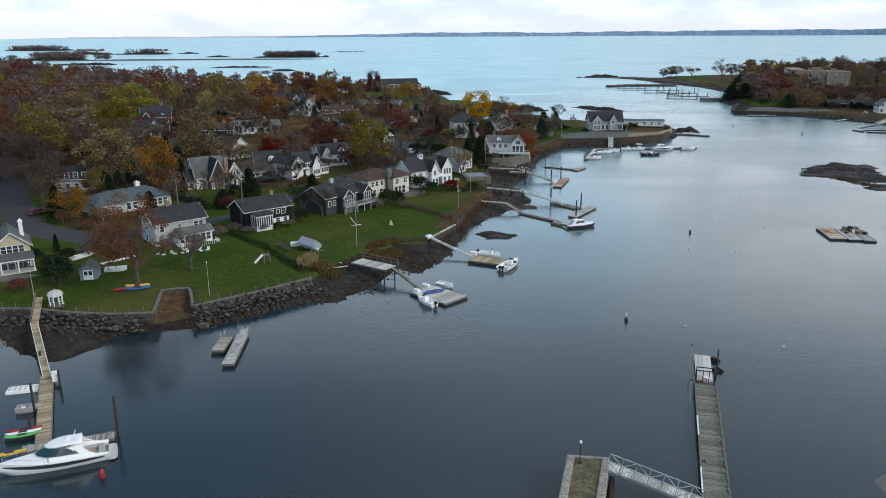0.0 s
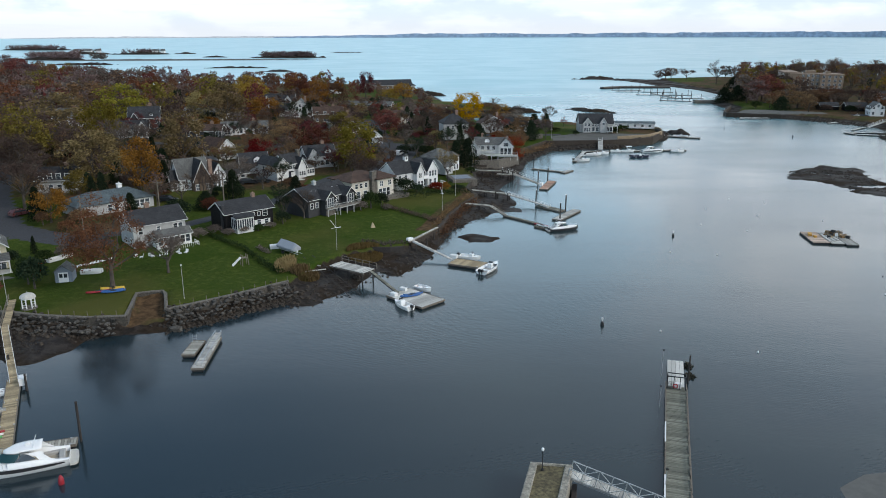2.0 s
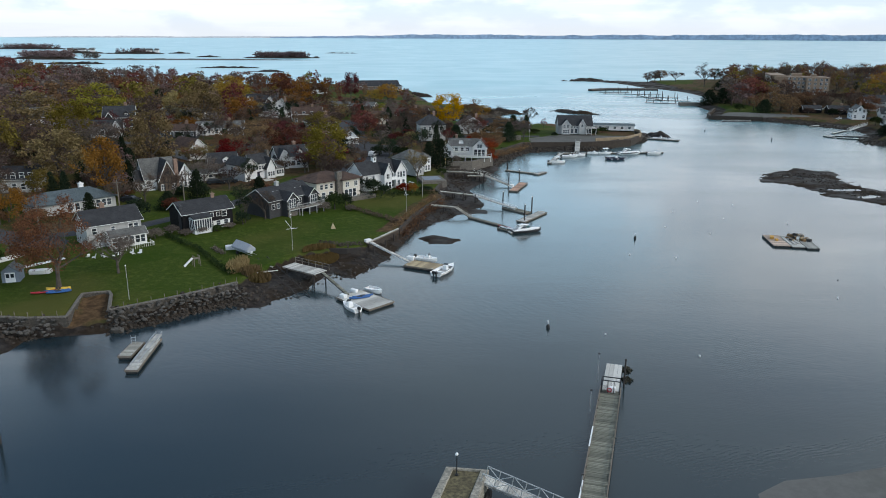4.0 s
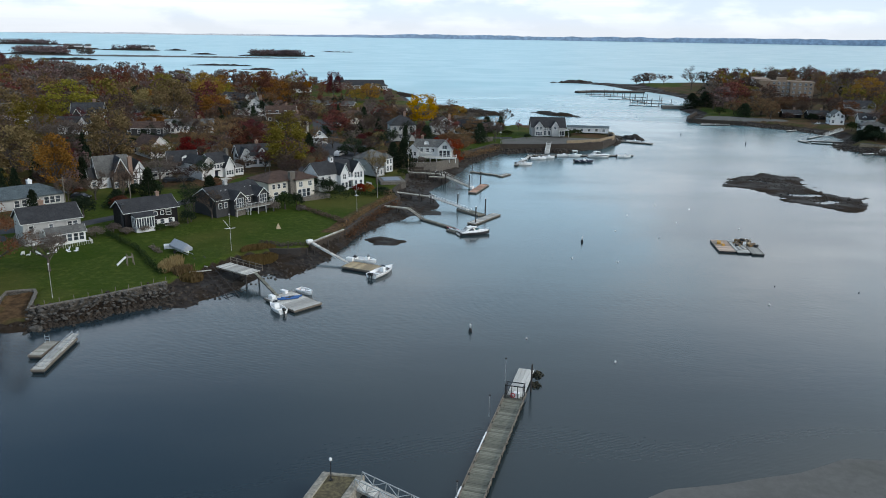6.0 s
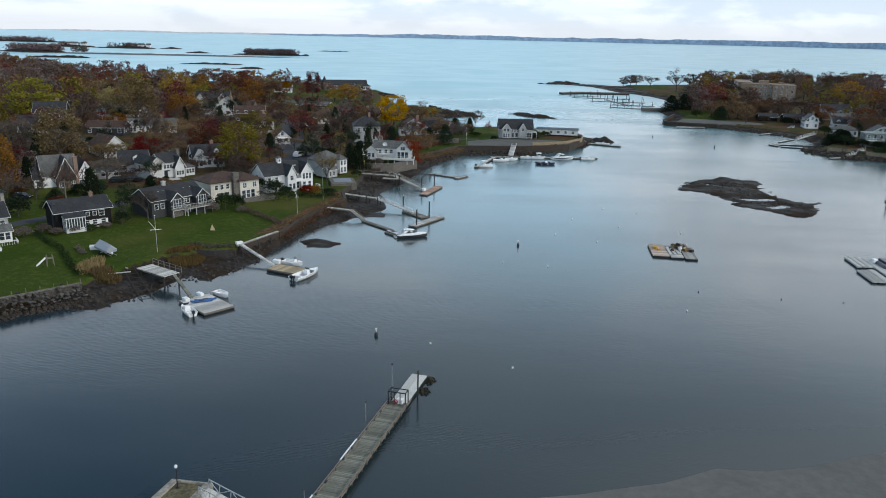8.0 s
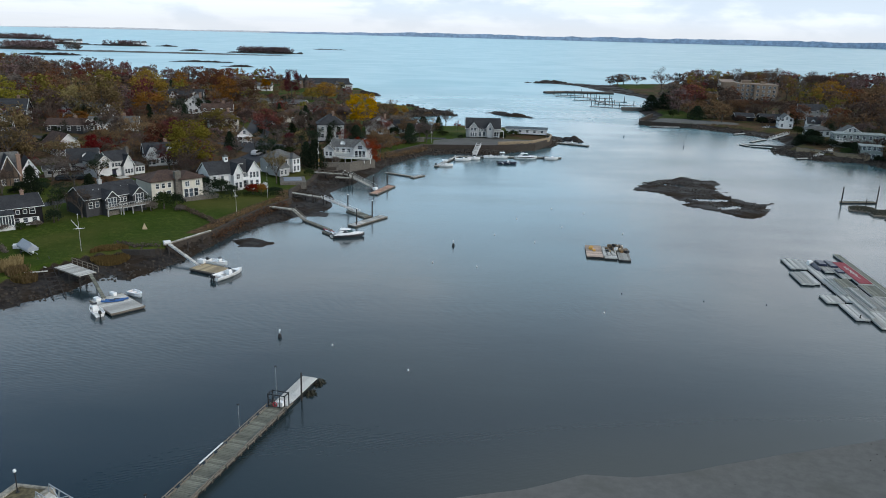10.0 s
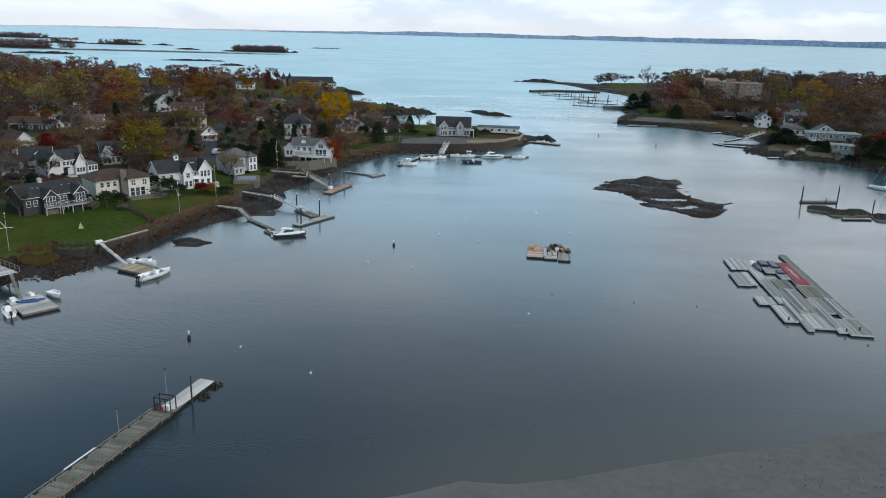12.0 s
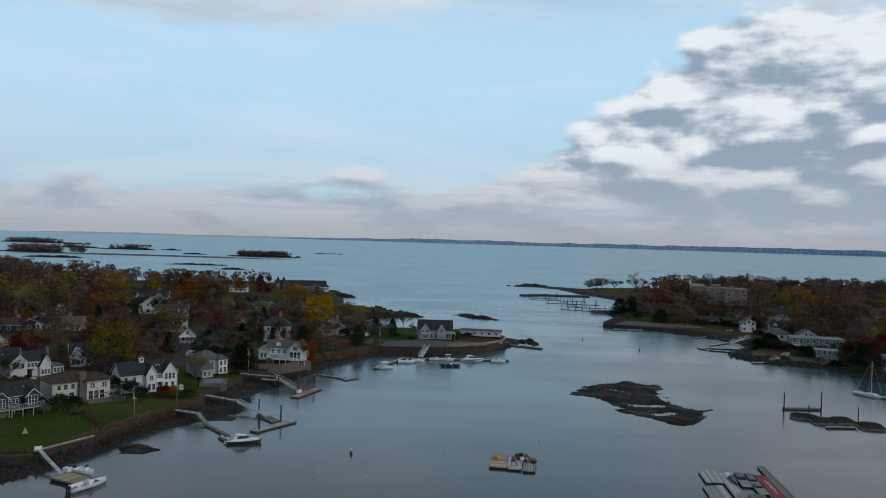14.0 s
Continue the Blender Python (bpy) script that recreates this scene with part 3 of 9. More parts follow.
def town_height(x, y):
    w, gd = signed(x, y, SHORE), signed(x, y, GARDENS)
    und = (vnoise(x, y, 30, 3) - 0.5) * 1.0 * step(gd, 8, 40)
    land = 2.2 + 0.8 * step(gd, 6, 30) + 2.0 * step(gd, 30, 110) + 4.0 * step(-x - 0.2 * y, 60, 260) * step(gd, 60, 160) + 1.8 * step(gd, 40, 90) * step(y, 205, 250) * step(y, 385, 335) * step(x, -22, -55) + und + (vnoise(x, y, 3, 5) - 0.5) * 0.08
    rough = (vnoise(x, y, 2.3, 1) - 0.5) * 0.34 + (vnoise(x, y, 7, 2) - 0.5) * 0.5
    flat = 1.05 * np.clip(w, 0, None) / (np.clip(w, 0, None) + np.clip(-gd, 0, None) + 0.01) + rough * step(w, -2, 2.5)
    bed = np.where(w > 0, flat, np.clip(0.16 * w, -2.5, 0) + rough * step(w, -4, 0) * 0.5)
    bed = np.minimum(bed, 1.3)
    bed = np.where(inside(x, y, SLIP), np.clip(0.85 + (y - 101.5) * 0.085, 0.8, 1.8) + rough * 0.2, bed)
    return np.where(gd > 0, land, bed)


def town_zones(x, y, z):
    w, gd = signed(x, y, SHORE), signed(x, y, GARDENS)
    lawn = step(gd, -0.5, 0.4) * np.maximum(step(gd, 44, 30) * step(y, 250, 200) * step(y, 96, 100), 0.75 * (vnoise(x, y, 22, 9) > 0.55) * step(gd, 90, 60))
    lawn = lawn * (1 - step(y, 148, 153) * step(y, 200, 192) * step(gd, 4.5, 2.5))
    lawn = np.maximum(lawn, ((x > 40) & (gd > 0) & (away(x, y, [(50, 312), (60, 314)], False) < 13)) * 1.0)
    rd = np.min([away(x, y, r, False) - wd for r, wd in zip(ROADS, (3.4, 3.2, 1.8, 4.5, 2.5, 2.2))], axis=0)
    rd = np.minimum(rd, away(x, y, [(-11, 258), (-15, 262)], False) - 8)
    return {"lawn": lawn, "mud": step(gd, 0.6, -0.6) * ~inside(x, y, SLIP), "road": step(rd, 0.6, -0.6) * (gd > 1), "sand": step(signed(x, y, CLUB_YARD), -0.6, 0.6)}


def heightfield(name, xs, ys, height, zones, material, label, category, kind="structure", floor=-1.2):
    X, Y = np.meshgrid(xs, ys)
    Z = height(X, Y)
    n, m = X.shape
    idx = np.arange(n * m).reshape(n, m)
    quads = np.stack([idx[:-1, :-1], idx[:-1, 1:], idx[1:, 1:], idx[1:, :-1]], -1).reshape(-1, 4)
    quads = quads[Z.ravel()[quads].max(1) > floor]
    used, inv = np.unique(quads, return_inverse=True)
    me = bpy.data.meshes.new(name)
    co = np.stack([X.ravel()[used], Y.ravel()[used], Z.ravel()[used]], -1)
    me.from_pydata(co.tolist(), [], inv.reshape(-1, 4).tolist())
    for k, v in zones(X, Y, Z).items():
        at = me.attributes.new(k, "FLOAT", "POINT")
        at.data.foreach_set("value", np.asarray(v, float).ravel()[used])
    me.polygons.foreach_set("use_smooth", [True] * len(me.polygons))
    me.materials.append(material)
    me.update()
    return tagged(new(name, me), label, category, kind=kind)


def axis(*runs):
    """Grid lines: runs of (from, to, spacing)."""
    out = []
    for a, b, s in runs:
        out += list(np.arange(a, b, s))
    return np.array(out + [runs[-1][1]])


heightfield("ground", axis((-700, -130, 9), (-130, -68, 2), (-68, 32, 0.9), (32, 110, 1.6)), axis((84, 100, 0.8), (100, 190, 0.9), (190, 300, 1.4), (300, 420, 3), (420, 970, 9)),
            town_height, town_zones, GROUND, "garden lawns, leaf-strewn ground, roads and dark tidal mud", "ground")

RSHORE = [(214, 240), (210, 262), (206, 281), (191, 283), (183, 294), (180, 308), (197, 326), (199, 345), (190, 361), (172, 380), (148, 389), (150, 399), (164, 430), (166, 470),
          (195, 525), (194, 575), (187, 600), (176, 628), (170, 660), (165, 684), (150, 707), (136, 717), (139, 723), (156, 722), (172, 712), (192, 700), (216, 707), (240, 722), (330, 745), (900, 770), (900, 240)]


def right_height(x, y):
    w = signed(x, y, RSHORE)
    rough = (vnoise(x, y, 3.2, 11) - 0.5) * 0.5 + (vnoise(x, y, 9, 12) - 0.5) * 0.5
    up = 0.9 * step(w, -1, 6) + 1.5 * step(w, 6, 9) + 3.0 * step(w, 20, 110)
    up = up * np.where((y > 600) & (x < 197), 0.55, 1.0)
    return np.where(w > -6, up + rough * step(w, -3, 3) * step(w, 14, 7) + 0.1 * np.clip(w, -6, 0), -1)


def right_zones(x, y, z):
    w = signed(x, y, RSHORE)
    park = ((away(x, y, [(203, 646), (222, 692)], False) < 15) | (away(x, y, [(172, 400), (180, 440)], False) < 12)) * 1.0
    return {"lawn": park, "mud": np.maximum(step(w, 9, 5), ((y > 600) & (x < 197)) * 1.0), "road": step(away(x, y, [(206, 374), (260, 372)], False), 4, 2.5),
            "sand": 0.9 * step(away(x, y, [(154, 396), (172, 395), (190, 385)], False), 8, 5) * (w > 1)}


heightfield("ground", axis((120, 240, 2.5), (240, 900, 12)), axis((236, 420, 2.5), (420, 780, 6)), right_height, right_zones, GROUND,
            "wooded point with muddy banks and a park lawn", "ground")

BAR = [(40, 40), (42.3, 62.7), (45.8, 65), (51.6, 66), (59.5, 68.3), (65.8, 71.4), (70.7, 71.1), (76.4, 72.1), (88, 76), (98, 78.4), (109, 82), (117.4, 84.3), (140, 90), (165, 88), (170, 30)]


def bar_height(x, y):
    w = signed(x, y, BAR)
    return np.clip(0.035 * w, -1.3, 0.45) + (vnoise(x, y, 9, 21) - 0.5) * 0.12 * step(w, -3, 6) + (vnoise(x, y, 1.4, 22) - 0.5) * 0.03 * step(w, 0, 6)


def all_sand(x, y, z):
    return {"lawn": 0 * x, "mud": 0 * x, "road": 0 * x, "sand": 0 * x + 1}


def all_mud(x, y, z):
    return {"lawn": 0 * x, "mud": 0 * x + 1, "road": 0 * x, "sand": 0 * x}


heightfield("sandbar", axis((36, 172, 0.7)), axis((30, 60, 2), (60, 96, 0.7)), bar_height, all_sand, GROUND, "grey tidal sand bar with dark weed and pebbles", "sand bar", floor=-0.2)

FLAT = [(106.6, 218.9), (111.8, 230.4), (118, 236.4), (127.2, 240), (134.8, 236), (130.6, 222), (130, 211.4), (133.6, 205.8), (139.4, 204.6), (133.8, 191.6), (126.3, 186.2), (120.4, 191.8), (117, 196.6),
        (115.4, 203.6), (114.7, 212), (111.2, 216.2)]


def flat_height(x, y):
    w = signed(x, y, FLAT)
    pool = np.maximum(step(away(x, y, [(120.5, 207), (127, 207.5)], False), 2.6, 1.0), np.maximum(step(away(x, y, [(124, 197), (128, 199)], False), 2.6, 1.0), step(away(x, y, [(117, 228), (121, 226)], False), 2.0, 0.8)))
    edge = w + (vnoise(x, y, 3.5, 31) - 0.5) * 3.4 + (vnoise(x * 0.7, y * 1.4, 1.1, 35) - 0.5) * 2.6
    holm = np.maximum(step(np.hypot((x - 104.6) / 1.6, y - 200.4), 1.4, 0.4), step(np.hypot((x - 109.2) / 1.6, y - 195.7), 1.2, 0.4))
    return np.clip(0.16 * edge, -1, 0.30) + (vnoise(x, y, 5.0, 34) - 0.5) * 0.26 + (vnoise(x, y, 1.5, 32) - 0.5) * 0.2 - 0.6 * pool + 0.75 * holm * (w < 0)


heightfield("mudflat", axis((96, 146, 0.5)), axis((182, 244, 0.6)), flat_height, all_mud, GROUND, "dark brown weedy mud flat bared by low tide", "mud flat", floor=-0.1)
PATCH = [(7.6, 153.4), (10.5, 156.2), (16.3, 153.4), (14.6, 149.0), (9.6, 149.2)]
heightfield("mudflat", axis((3, 22, 0.4)), axis((144, 162, 0.4)), lambda x, y: np.clip(0.22 * signed(x, y, PATCH), -1, 0.3) + (vnoise(x, y, 1.6, 33) - 0.5) * 0.3, all_mud, GROUND,
            "small dark mud bank beside the docks", "mud flat", floor=-0.1)


def rocky_islet(name, x, y, length, width, height, rz, seed, label, cell=2.5, cover=None, rough=1.0):
    """A low ledge of dark rock."""
    c, s = math.cos(radians(rz)), math.sin(radians(rz))

    def h(X, Y):
        u, v = ((X - x) * c + (Y - y) * s) / length * 2, (-(X - x) * s + (Y - y) * c) / width * 2
        r = 1 - (u * u + v * v)
        return height * np.clip(r, -1, 1) + (vnoise(X, Y, cell * 1.4, seed) - 0.45) * height * 0.9 * rough + (vnoise(X, Y, cell * 4, seed + 1) - 0.5) * height * 0.8 * rough

    k = max(length, width) * 0.62
    return heightfield(name, axis((x - k, x + k, cell * 0.6)), axis((y - k, y + k, cell * 0.6)), h, cover or all_mud, GROUND, label, "islet", floor=-0.05)


rocky_islet("rock_islet", 84, 420, 32, 10, 1.2, -48, 41, "low dark rock ledge awash in the channel", 1.6)
rocky_islet("rock_islet", 104, 322, 12, 6, 1.6, -60, 42, "dark rocks off the end of the point", 1.0)
rocky_islet("rock_islet", 40, 420, 34, 13, 2.2, -30, 43, "dark shore rocks behind the gardens", 1.8)
rocky_islet("rock_islet", -12, 535, 34, 14, 2.0, -30, 44, "dark shore rocks behind the gardens", 2.0)
rocky_islet("rock_islet", -495, 1075, 90, 20, 2.4, 10, 51, "low dark rock ledge in open water", 3.0)
rocky_islet("rock_islet", -187, 874, 40, 12, 1.8, 4, 45, "low dark rock ledge in open water", 2.5)
rocky_islet("rock_islet", -264, 969, 70, 14, 1.8, 4, 46, "low dark rock ledge in open water", 3.0)
rocky_islet("rock_islet", 143, 722, 40, 14, 2.2, 15, 47, "low dark rock ledge at the park's point", 2.0)
rocky_islet("rock_islet", -420, 1416, 40, 14, 2.6, 0, 48, "low dark rock ledge in open water", 3.5)
rocky_islet("rock_islet", -222, 1744, 70, 12, 1.8, 0, 49, "low dark rock ledge in open water", 4.0)
rocky_islet("rock_islet", -558, 1668, 50, 16, 3.0, 0, 50, "low dark rock ledge in open water", 5.0)
# the sound's islands
rocky_islet("spit", -430, 1255, 460, 20, 2.4, 4, 52, "long low spit of pale sand and rock", 6.0, all_sand, 0.35)
rocky_islet("island", -280, 1385, 125, 44, 4.5, 8, 53, "low wooded island", 6.0)
rocky_islet("island", -655, 1290, 120, 50, 4.5, 0, 54, "low wooded island", 6.0)
rocky_islet("island", -640, 1640, 130, 50, 4.0, 0, 55, "low wooded island", 7.0)
rocky_islet("island", -770, 1660, 90, 40, 4.0, 0, 56, "low wooded island", 7.0)
rocky_islet("island", -1080, 2050, 200, 70, 5.0, 0, 57, "low wooded island", 8.0)

# the water, one sheet out to the horizon
rings = [3, 12, 30, 60, 100, 160, 250, 400, 700, 1200, 2200, 2800, 3400, 4000, 4500, 4920]
b = B()
SEG = 96
vs = [(40, 0, 0)] + [(40 + r * math.sin(2 * math.pi * k / SEG), r * math.cos(2 * math.pi * k / SEG), max(0.0, (r - 2200) * 0.0067)) for r in rings for k in range(SEG)]
fs = [(0, 1 + (k + 1) % SEG, 1 + k) for k in range(SEG)]
fs += [(1 + i * SEG + k, 1 + i * SEG + (k + 1) % SEG, 1 + (i + 1) * SEG + (k + 1) % SEG, 1 + (i + 1) * SEG + k) for i in range(len(rings) - 1) for k in range(SEG)]
b.add(vs, fs)
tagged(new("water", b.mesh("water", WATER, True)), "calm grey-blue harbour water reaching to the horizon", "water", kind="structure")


def far_shore(name, a0, a1, r, hgt, seed, label, material):
    """A distant coast: a long low wooded ridge with an uneven top."""
    b = B()
    N = 260
    front, top, back = [], [], []
    for i in range(N + 1):
        a = radians(a0 + (a1 - a0) * i / N)
        k = i / N
        h = hgt * (0.55 + 0.5 * float(vnoise(k * 8, 0, 1, seed)) + 0.22 * float(vnoise(k * 60, 0, 1, seed + 1)) + 0.12 * float(vnoise(k * 240, 0, 1, seed + 2))) * min(1, k * 5 + 0.12)
        s, c = math.sin(a), math.cos(a)
        zb = 17.5
        front.append((40 + r * s, r * c, zb))
        top.append((40 + (r + 12) * s, (r + 12) * c, zb + h))
        back.append((40 + (r + 40) * s, (r + 40) * c, zb - 3))
    b.loft([front, top, back], close=False)
    return tagged(new(name, b.mesh(name, material)), label, "coast", kind="structure")


far_shore("backdrop", -13, 42, 4820, 29, 61, "wooded coast across the sound, tinted blue for haze", FAR)
far_shore("backdrop", -30, -8, 4870, 9, 65, "faint hazy coast with pale buildings", FARTOWN)


# ---- walls along the shore ----
def ribbon(pts, w, z0, z1):
    """A wall of that width along a line of points; z0, z1: numbers, or one for each point."""
    b = B()
    n = len(pts)
    z0 = z0 if isinstance(z0, (list, tuple)) else [z0] * n
    z1 = z1 if isinstance(z1, (list, tuple)) else [z1] * n
    ringlist = []
    for i, (x, y) in enumerate(pts):
        p, q = Vector(pts[max(0, i - 1)]), Vector(pts[min(n - 1, i + 1)])
        d = (q - p).normalized()
        nx, ny = -d.y * w / 2, d.x * w / 2
        c = min(0.05, w * 0.2)
        ringlist.append([(x + nx, y + ny, z0[i]), (x - nx, y - ny, z0[i]), (x - nx, y - ny, z1[i] - c), (x - nx * 0.8, y - ny * 0.8, z1[i]), (x + nx * 0.8, y + ny * 0.8, z1[i]), (x + nx, y + ny, z1[i] - c)])
    return b.loft(ringlist)


def along(pts, spacing):
    """Points at even steps along a line, each with its heading."""
    out, left = [], 0.0
    for (ax, ay), (bx, by) in zip(pts, pts[1:]):
        L = math.hypot(bx - ax, by - ay)
        while left < L:
            k = left / L
            out.append((ax + (bx - ax) * k, ay + (by - ay) * k, math.degrees(math.atan2(by - ay, bx - ax))))
            left += spacing
        left -= L
    return out


def jitter(pts, step_m, amp, seed):
    rnd = random.Random(seed)
    return [(x + rnd.uniform(-amp, amp), y + rnd.uniform(-amp, amp)) for x, y, _ in along(pts, step_m)] + [pts[-1]]


def seawall(pts, top, label, thick=0.6, foot=-0.2, coping=True, fence=False, material=None):
    w = thing("seawall", label, "sea wall", 0, 0, 0, kind="structure")
    line = jitter(pts, 2.0, 0.05, 7)
    part("wall", ribbon(line, thick, foot, top - 0.12), material or STONE_WALL, w)
    if coping:
        part("coping", ribbon(line, thick + 0.1, top - 0.118, top + 0.05), STONE_WALL, w, "rough stone coping")
    if fence:
        posts = B()
        for x, y, a in along(pts, 2.0):
            posts.box(x - 0.035, x + 0.035, y + 0.2, y + 0.27, top, top + 0.75)
        part("fence_posts", posts, TIMBER, w, "low dark garden fence posts")
    return w


seawall([(-100, 103.9), (-64.3, 103.5), (-59.3, 103.5), (-53.6, 102), (-46.5, 101.1), (-40.9, 101.7)], 2.3, "dark fieldstone sea wall below the lawn", 0.5, fence=True, material=KERB)
seawall([(-40.9, 101.7), (-43.2, 111.6), (-39.2, 112.7), (-36.1, 104.5)], 2.35, "low stone walls round a sunken boat ramp", 0.4, material=KERB)
seawall([(-36.1, 104.5), (-30.6, 108.7), (-26.2, 112.4), (-20.9, 117.5)], 2.3, "dark fieldstone sea wall below the lawn", 0.5, fence=True, material=KERB)
seawall([(-9.5, 138.4), (-4.5, 138.1), (-3, 139)], 2.3, "short timber retaining wall by the landing", 0.3, 0.8, False, False, PILE)
seawall([(-1.9, 142.1), (3.3, 152.8)], 2.3, "straight dark bulkhead with a pale timber cap", 0.35, -0.2, False, False, QUAY)
seawall([(3.3, 152.8), (5.7, 165), (8.6, 175.8), (12.7, 186)], 2.3, "dry stone bank wall below the gardens", 0.7, -0.2, False, False, QUAY)
seawall([(12.7, 186), (10.6, 196), (13.3, 212), (12.6, 230), (21.1, 232.3), (26.7, 244)], 2.4, "dry stone bank wall below the gardens", 0.8, -0.2, False, False, QUAY)
seawall([(13.5, 230.5), (21.1, 232.0), (28, 241)], 3.6, "tall stone terrace wall under the white house", 0.8)
seawall([(30, 258), (42, 281)], 3.0, "long stone bank wall on the point", 0.8, -0.2, False, False, QUAY)
seawall([(42, 280.8), (66.8, 283.2), (76, 286.5), (84, 290.8), (92.8, 307.6), (92.3, 327.6)], 2.9, "high brown stone quay wall round the yacht club point", 1.0, -0.5, False, False, QUAY)
seawall([(90, 322), (93.5, 314), (91.5, 304), (83, 292.5), (70, 287)], 3.7, "low curved tan stone parapet on the point", 0.5, 2.0, False, False, SANDSTONE)
seawall([(26, 270), (33, 285), (42, 292)], 3.9, "stepped stone garden wall on the point", 0.6)
seawall([(165, 431), (150.5, 399.5), (148.5, 389.8), (172, 380.8)], 2.2, "dark stone quay round the far landing", 1.0, -0.5, False, False, QUAY)


# ---- houses ----
def gable_block(b, x0, x1, y0, y1, z0, ze, rise, ridge):
    """Walls with gables; ridge: 'x' or 'y', the way the ridge runs."""
    if ridge == "x":
        ym = (y0 + y1) / 2
        prof = [(y0, z0), (y1, z0), (y1, ze), (ym, ze + rise), (y0, ze)]
        b.loft([[(x, y, z) for y, z in prof] for x in (x0, x1)])
    else:
        xm = (x0 + x1) / 2
        prof = [(x0, z0), (x1, z0), (x1, ze), (xm, ze + rise), (x0, ze)]
        b.loft([[(x, y, z) for x, z in prof] for y in (y1, y0)])
    return b


def gable_roof(b, x0, x1, y0, y1, ze, rise, ridge, over=0.45, t=0.2):
    if ridge == "x":
        ym, half = (y0 + y1) / 2, (y1 - y0) / 2
        dz = rise / half * over
        prof = [(y0 - over, ze - dz + 0.03), (ym, ze + rise + 0.03), (y1 + over, ze - dz + 0.03), (y1 + over, ze - dz + t), (ym, ze + rise + t + 0.06), (y0 - over, ze - dz + t)]
        b.loft([[(x, y, z) for y, z in prof] for x in (x1 + over, x0 - over)])
    else:
        xm, half = (x0 + x1) / 2, (x1 - x0) / 2
        dz = rise / half * over
        prof = [(x0 - over, ze - dz + 0.03), (xm, ze + rise + 0.03), (x1 + over, ze - dz + 0.03), (x1 + over, ze - dz + t), (xm, ze + rise + t + 0.06), (x0 - over, ze - dz + t)]
        b.loft([[(x, y, z) for x, z in prof] for y in (y0 - over, y1 + over)])
    return b


def hip_roof(b, x0, x1, y0, y1, ze, rise, over=0.55, t=0.18):
    x0, x1, y0, y1 = x0 - over, x1 + over, y0 - over, y1 + over
    w, d = x1 - x0, y1 - y0
    if w >= d:
        r0, r1 = (x0 + d * 0.48, (y0 + y1) / 2), (x1 - d * 0.48, (y0 + y1) / 2)
        order = [(4, 5, 9, 8), (5, 6, 9), (6, 7, 8, 9), (7, 4, 8)]
    else:
        r0, r1 = ((x0 + x1) / 2, y0 + w * 0.48), ((x0 + x1) / 2, y1 - w * 0.48)
        order = [(4, 5, 8), (5, 6, 9, 8), (6, 7, 9), (7, 4, 8, 9)]
    vs = [(x0, y0, ze), (x1, y0, ze), (x1, y1, ze), (x0, y1, ze), (x0, y0, ze + t), (x1, y0, ze + t), (x1, y1, ze + t), (x0, y1, ze + t), (*r0, ze + rise + t), (*r1, ze + rise + t)]
    return b.add(vs, [(3, 2, 1, 0), (0, 1, 5, 4), (1, 2, 6, 5), (2, 3, 7, 6), (3, 0, 4, 7)] + order)


WINDOW_MESH = {}


def window_meshes(w, h, lights):
    key = (round(w, 2), round(h, 2), lights)
    if key not in WINDOW_MESH:
        fr, pn, t = B(), B(), 0.09
        xs, zs = [-w / 2 - t, -w / 2], [-t, 0]
        for i in range(1, lights):
            x = -w / 2 + w * i / lights
            xs += [x - 0.045, x + 0.045]
        if h > 0.8:
            zs += [h * 0.52 - 0.03, h * 0.52 + 0.03]
        xs, zs = xs + [w / 2, w / 2 + t], zs + [h, h + t]
        for i in range(len(xs) - 1):
            for k in range(len(zs) - 1):
                if i % 2 == 0 or k % 2 == 0:
                    fr.box(xs[i], xs[i + 1], -0.05, 0.06, zs[k], zs[k + 1])
        fr.weld()
        pn.box(-w / 2, w / 2, -0.012, 0.02, 0, h)
        WINDOW_MESH[key] = fr.mesh("window", TRIM), pn.mesh("pane", GLASS)
    return WINDOW_MESH[key]


SIDES = {"f": 0, "r": 90, "b": 180, "l": -90}


def window(house, side, x, y, z, w=0.9, h=1.3, lights=1):
    """A framed window at x, y on a wall that faces f(ront), r(ight), b(ack) or l(eft); z: its sill."""
    fr, pn = window_meshes(w, h, lights)
    a = part("window", fr, None, house, m=pose(x, y, z, 0, 0, SIDES[side]))
    part("pane", pn, None, a)
    return a


def windows(house, side, fixed, at, z, w=0.9, h=1.3, lights=1):
    for u in at:
        if side in "fb":
            window(house, side, u, fixed, z, w, h, lights)
        else:
            window(house, side, fixed, u, z, w, h, lights)


def door(house, side, x, y, z, w=1.0, h=2.1, material=None):
    b = B()
    b.box(-w / 2, w / 2, -0.06, 0.03, 0, h).box(-w / 2 - 0.12, -w / 2, -0.08, 0.03, 0, h + 0.12).box(w / 2, w / 2 + 0.12, -0.08, 0.03, 0, h + 0.12).box(-w / 2, w / 2, -0.08, 0.03, h, h + 0.12)
    return part("door", b, material or TRIM, house, m=pose(x, y, z, 0, 0, SIDES[side]))


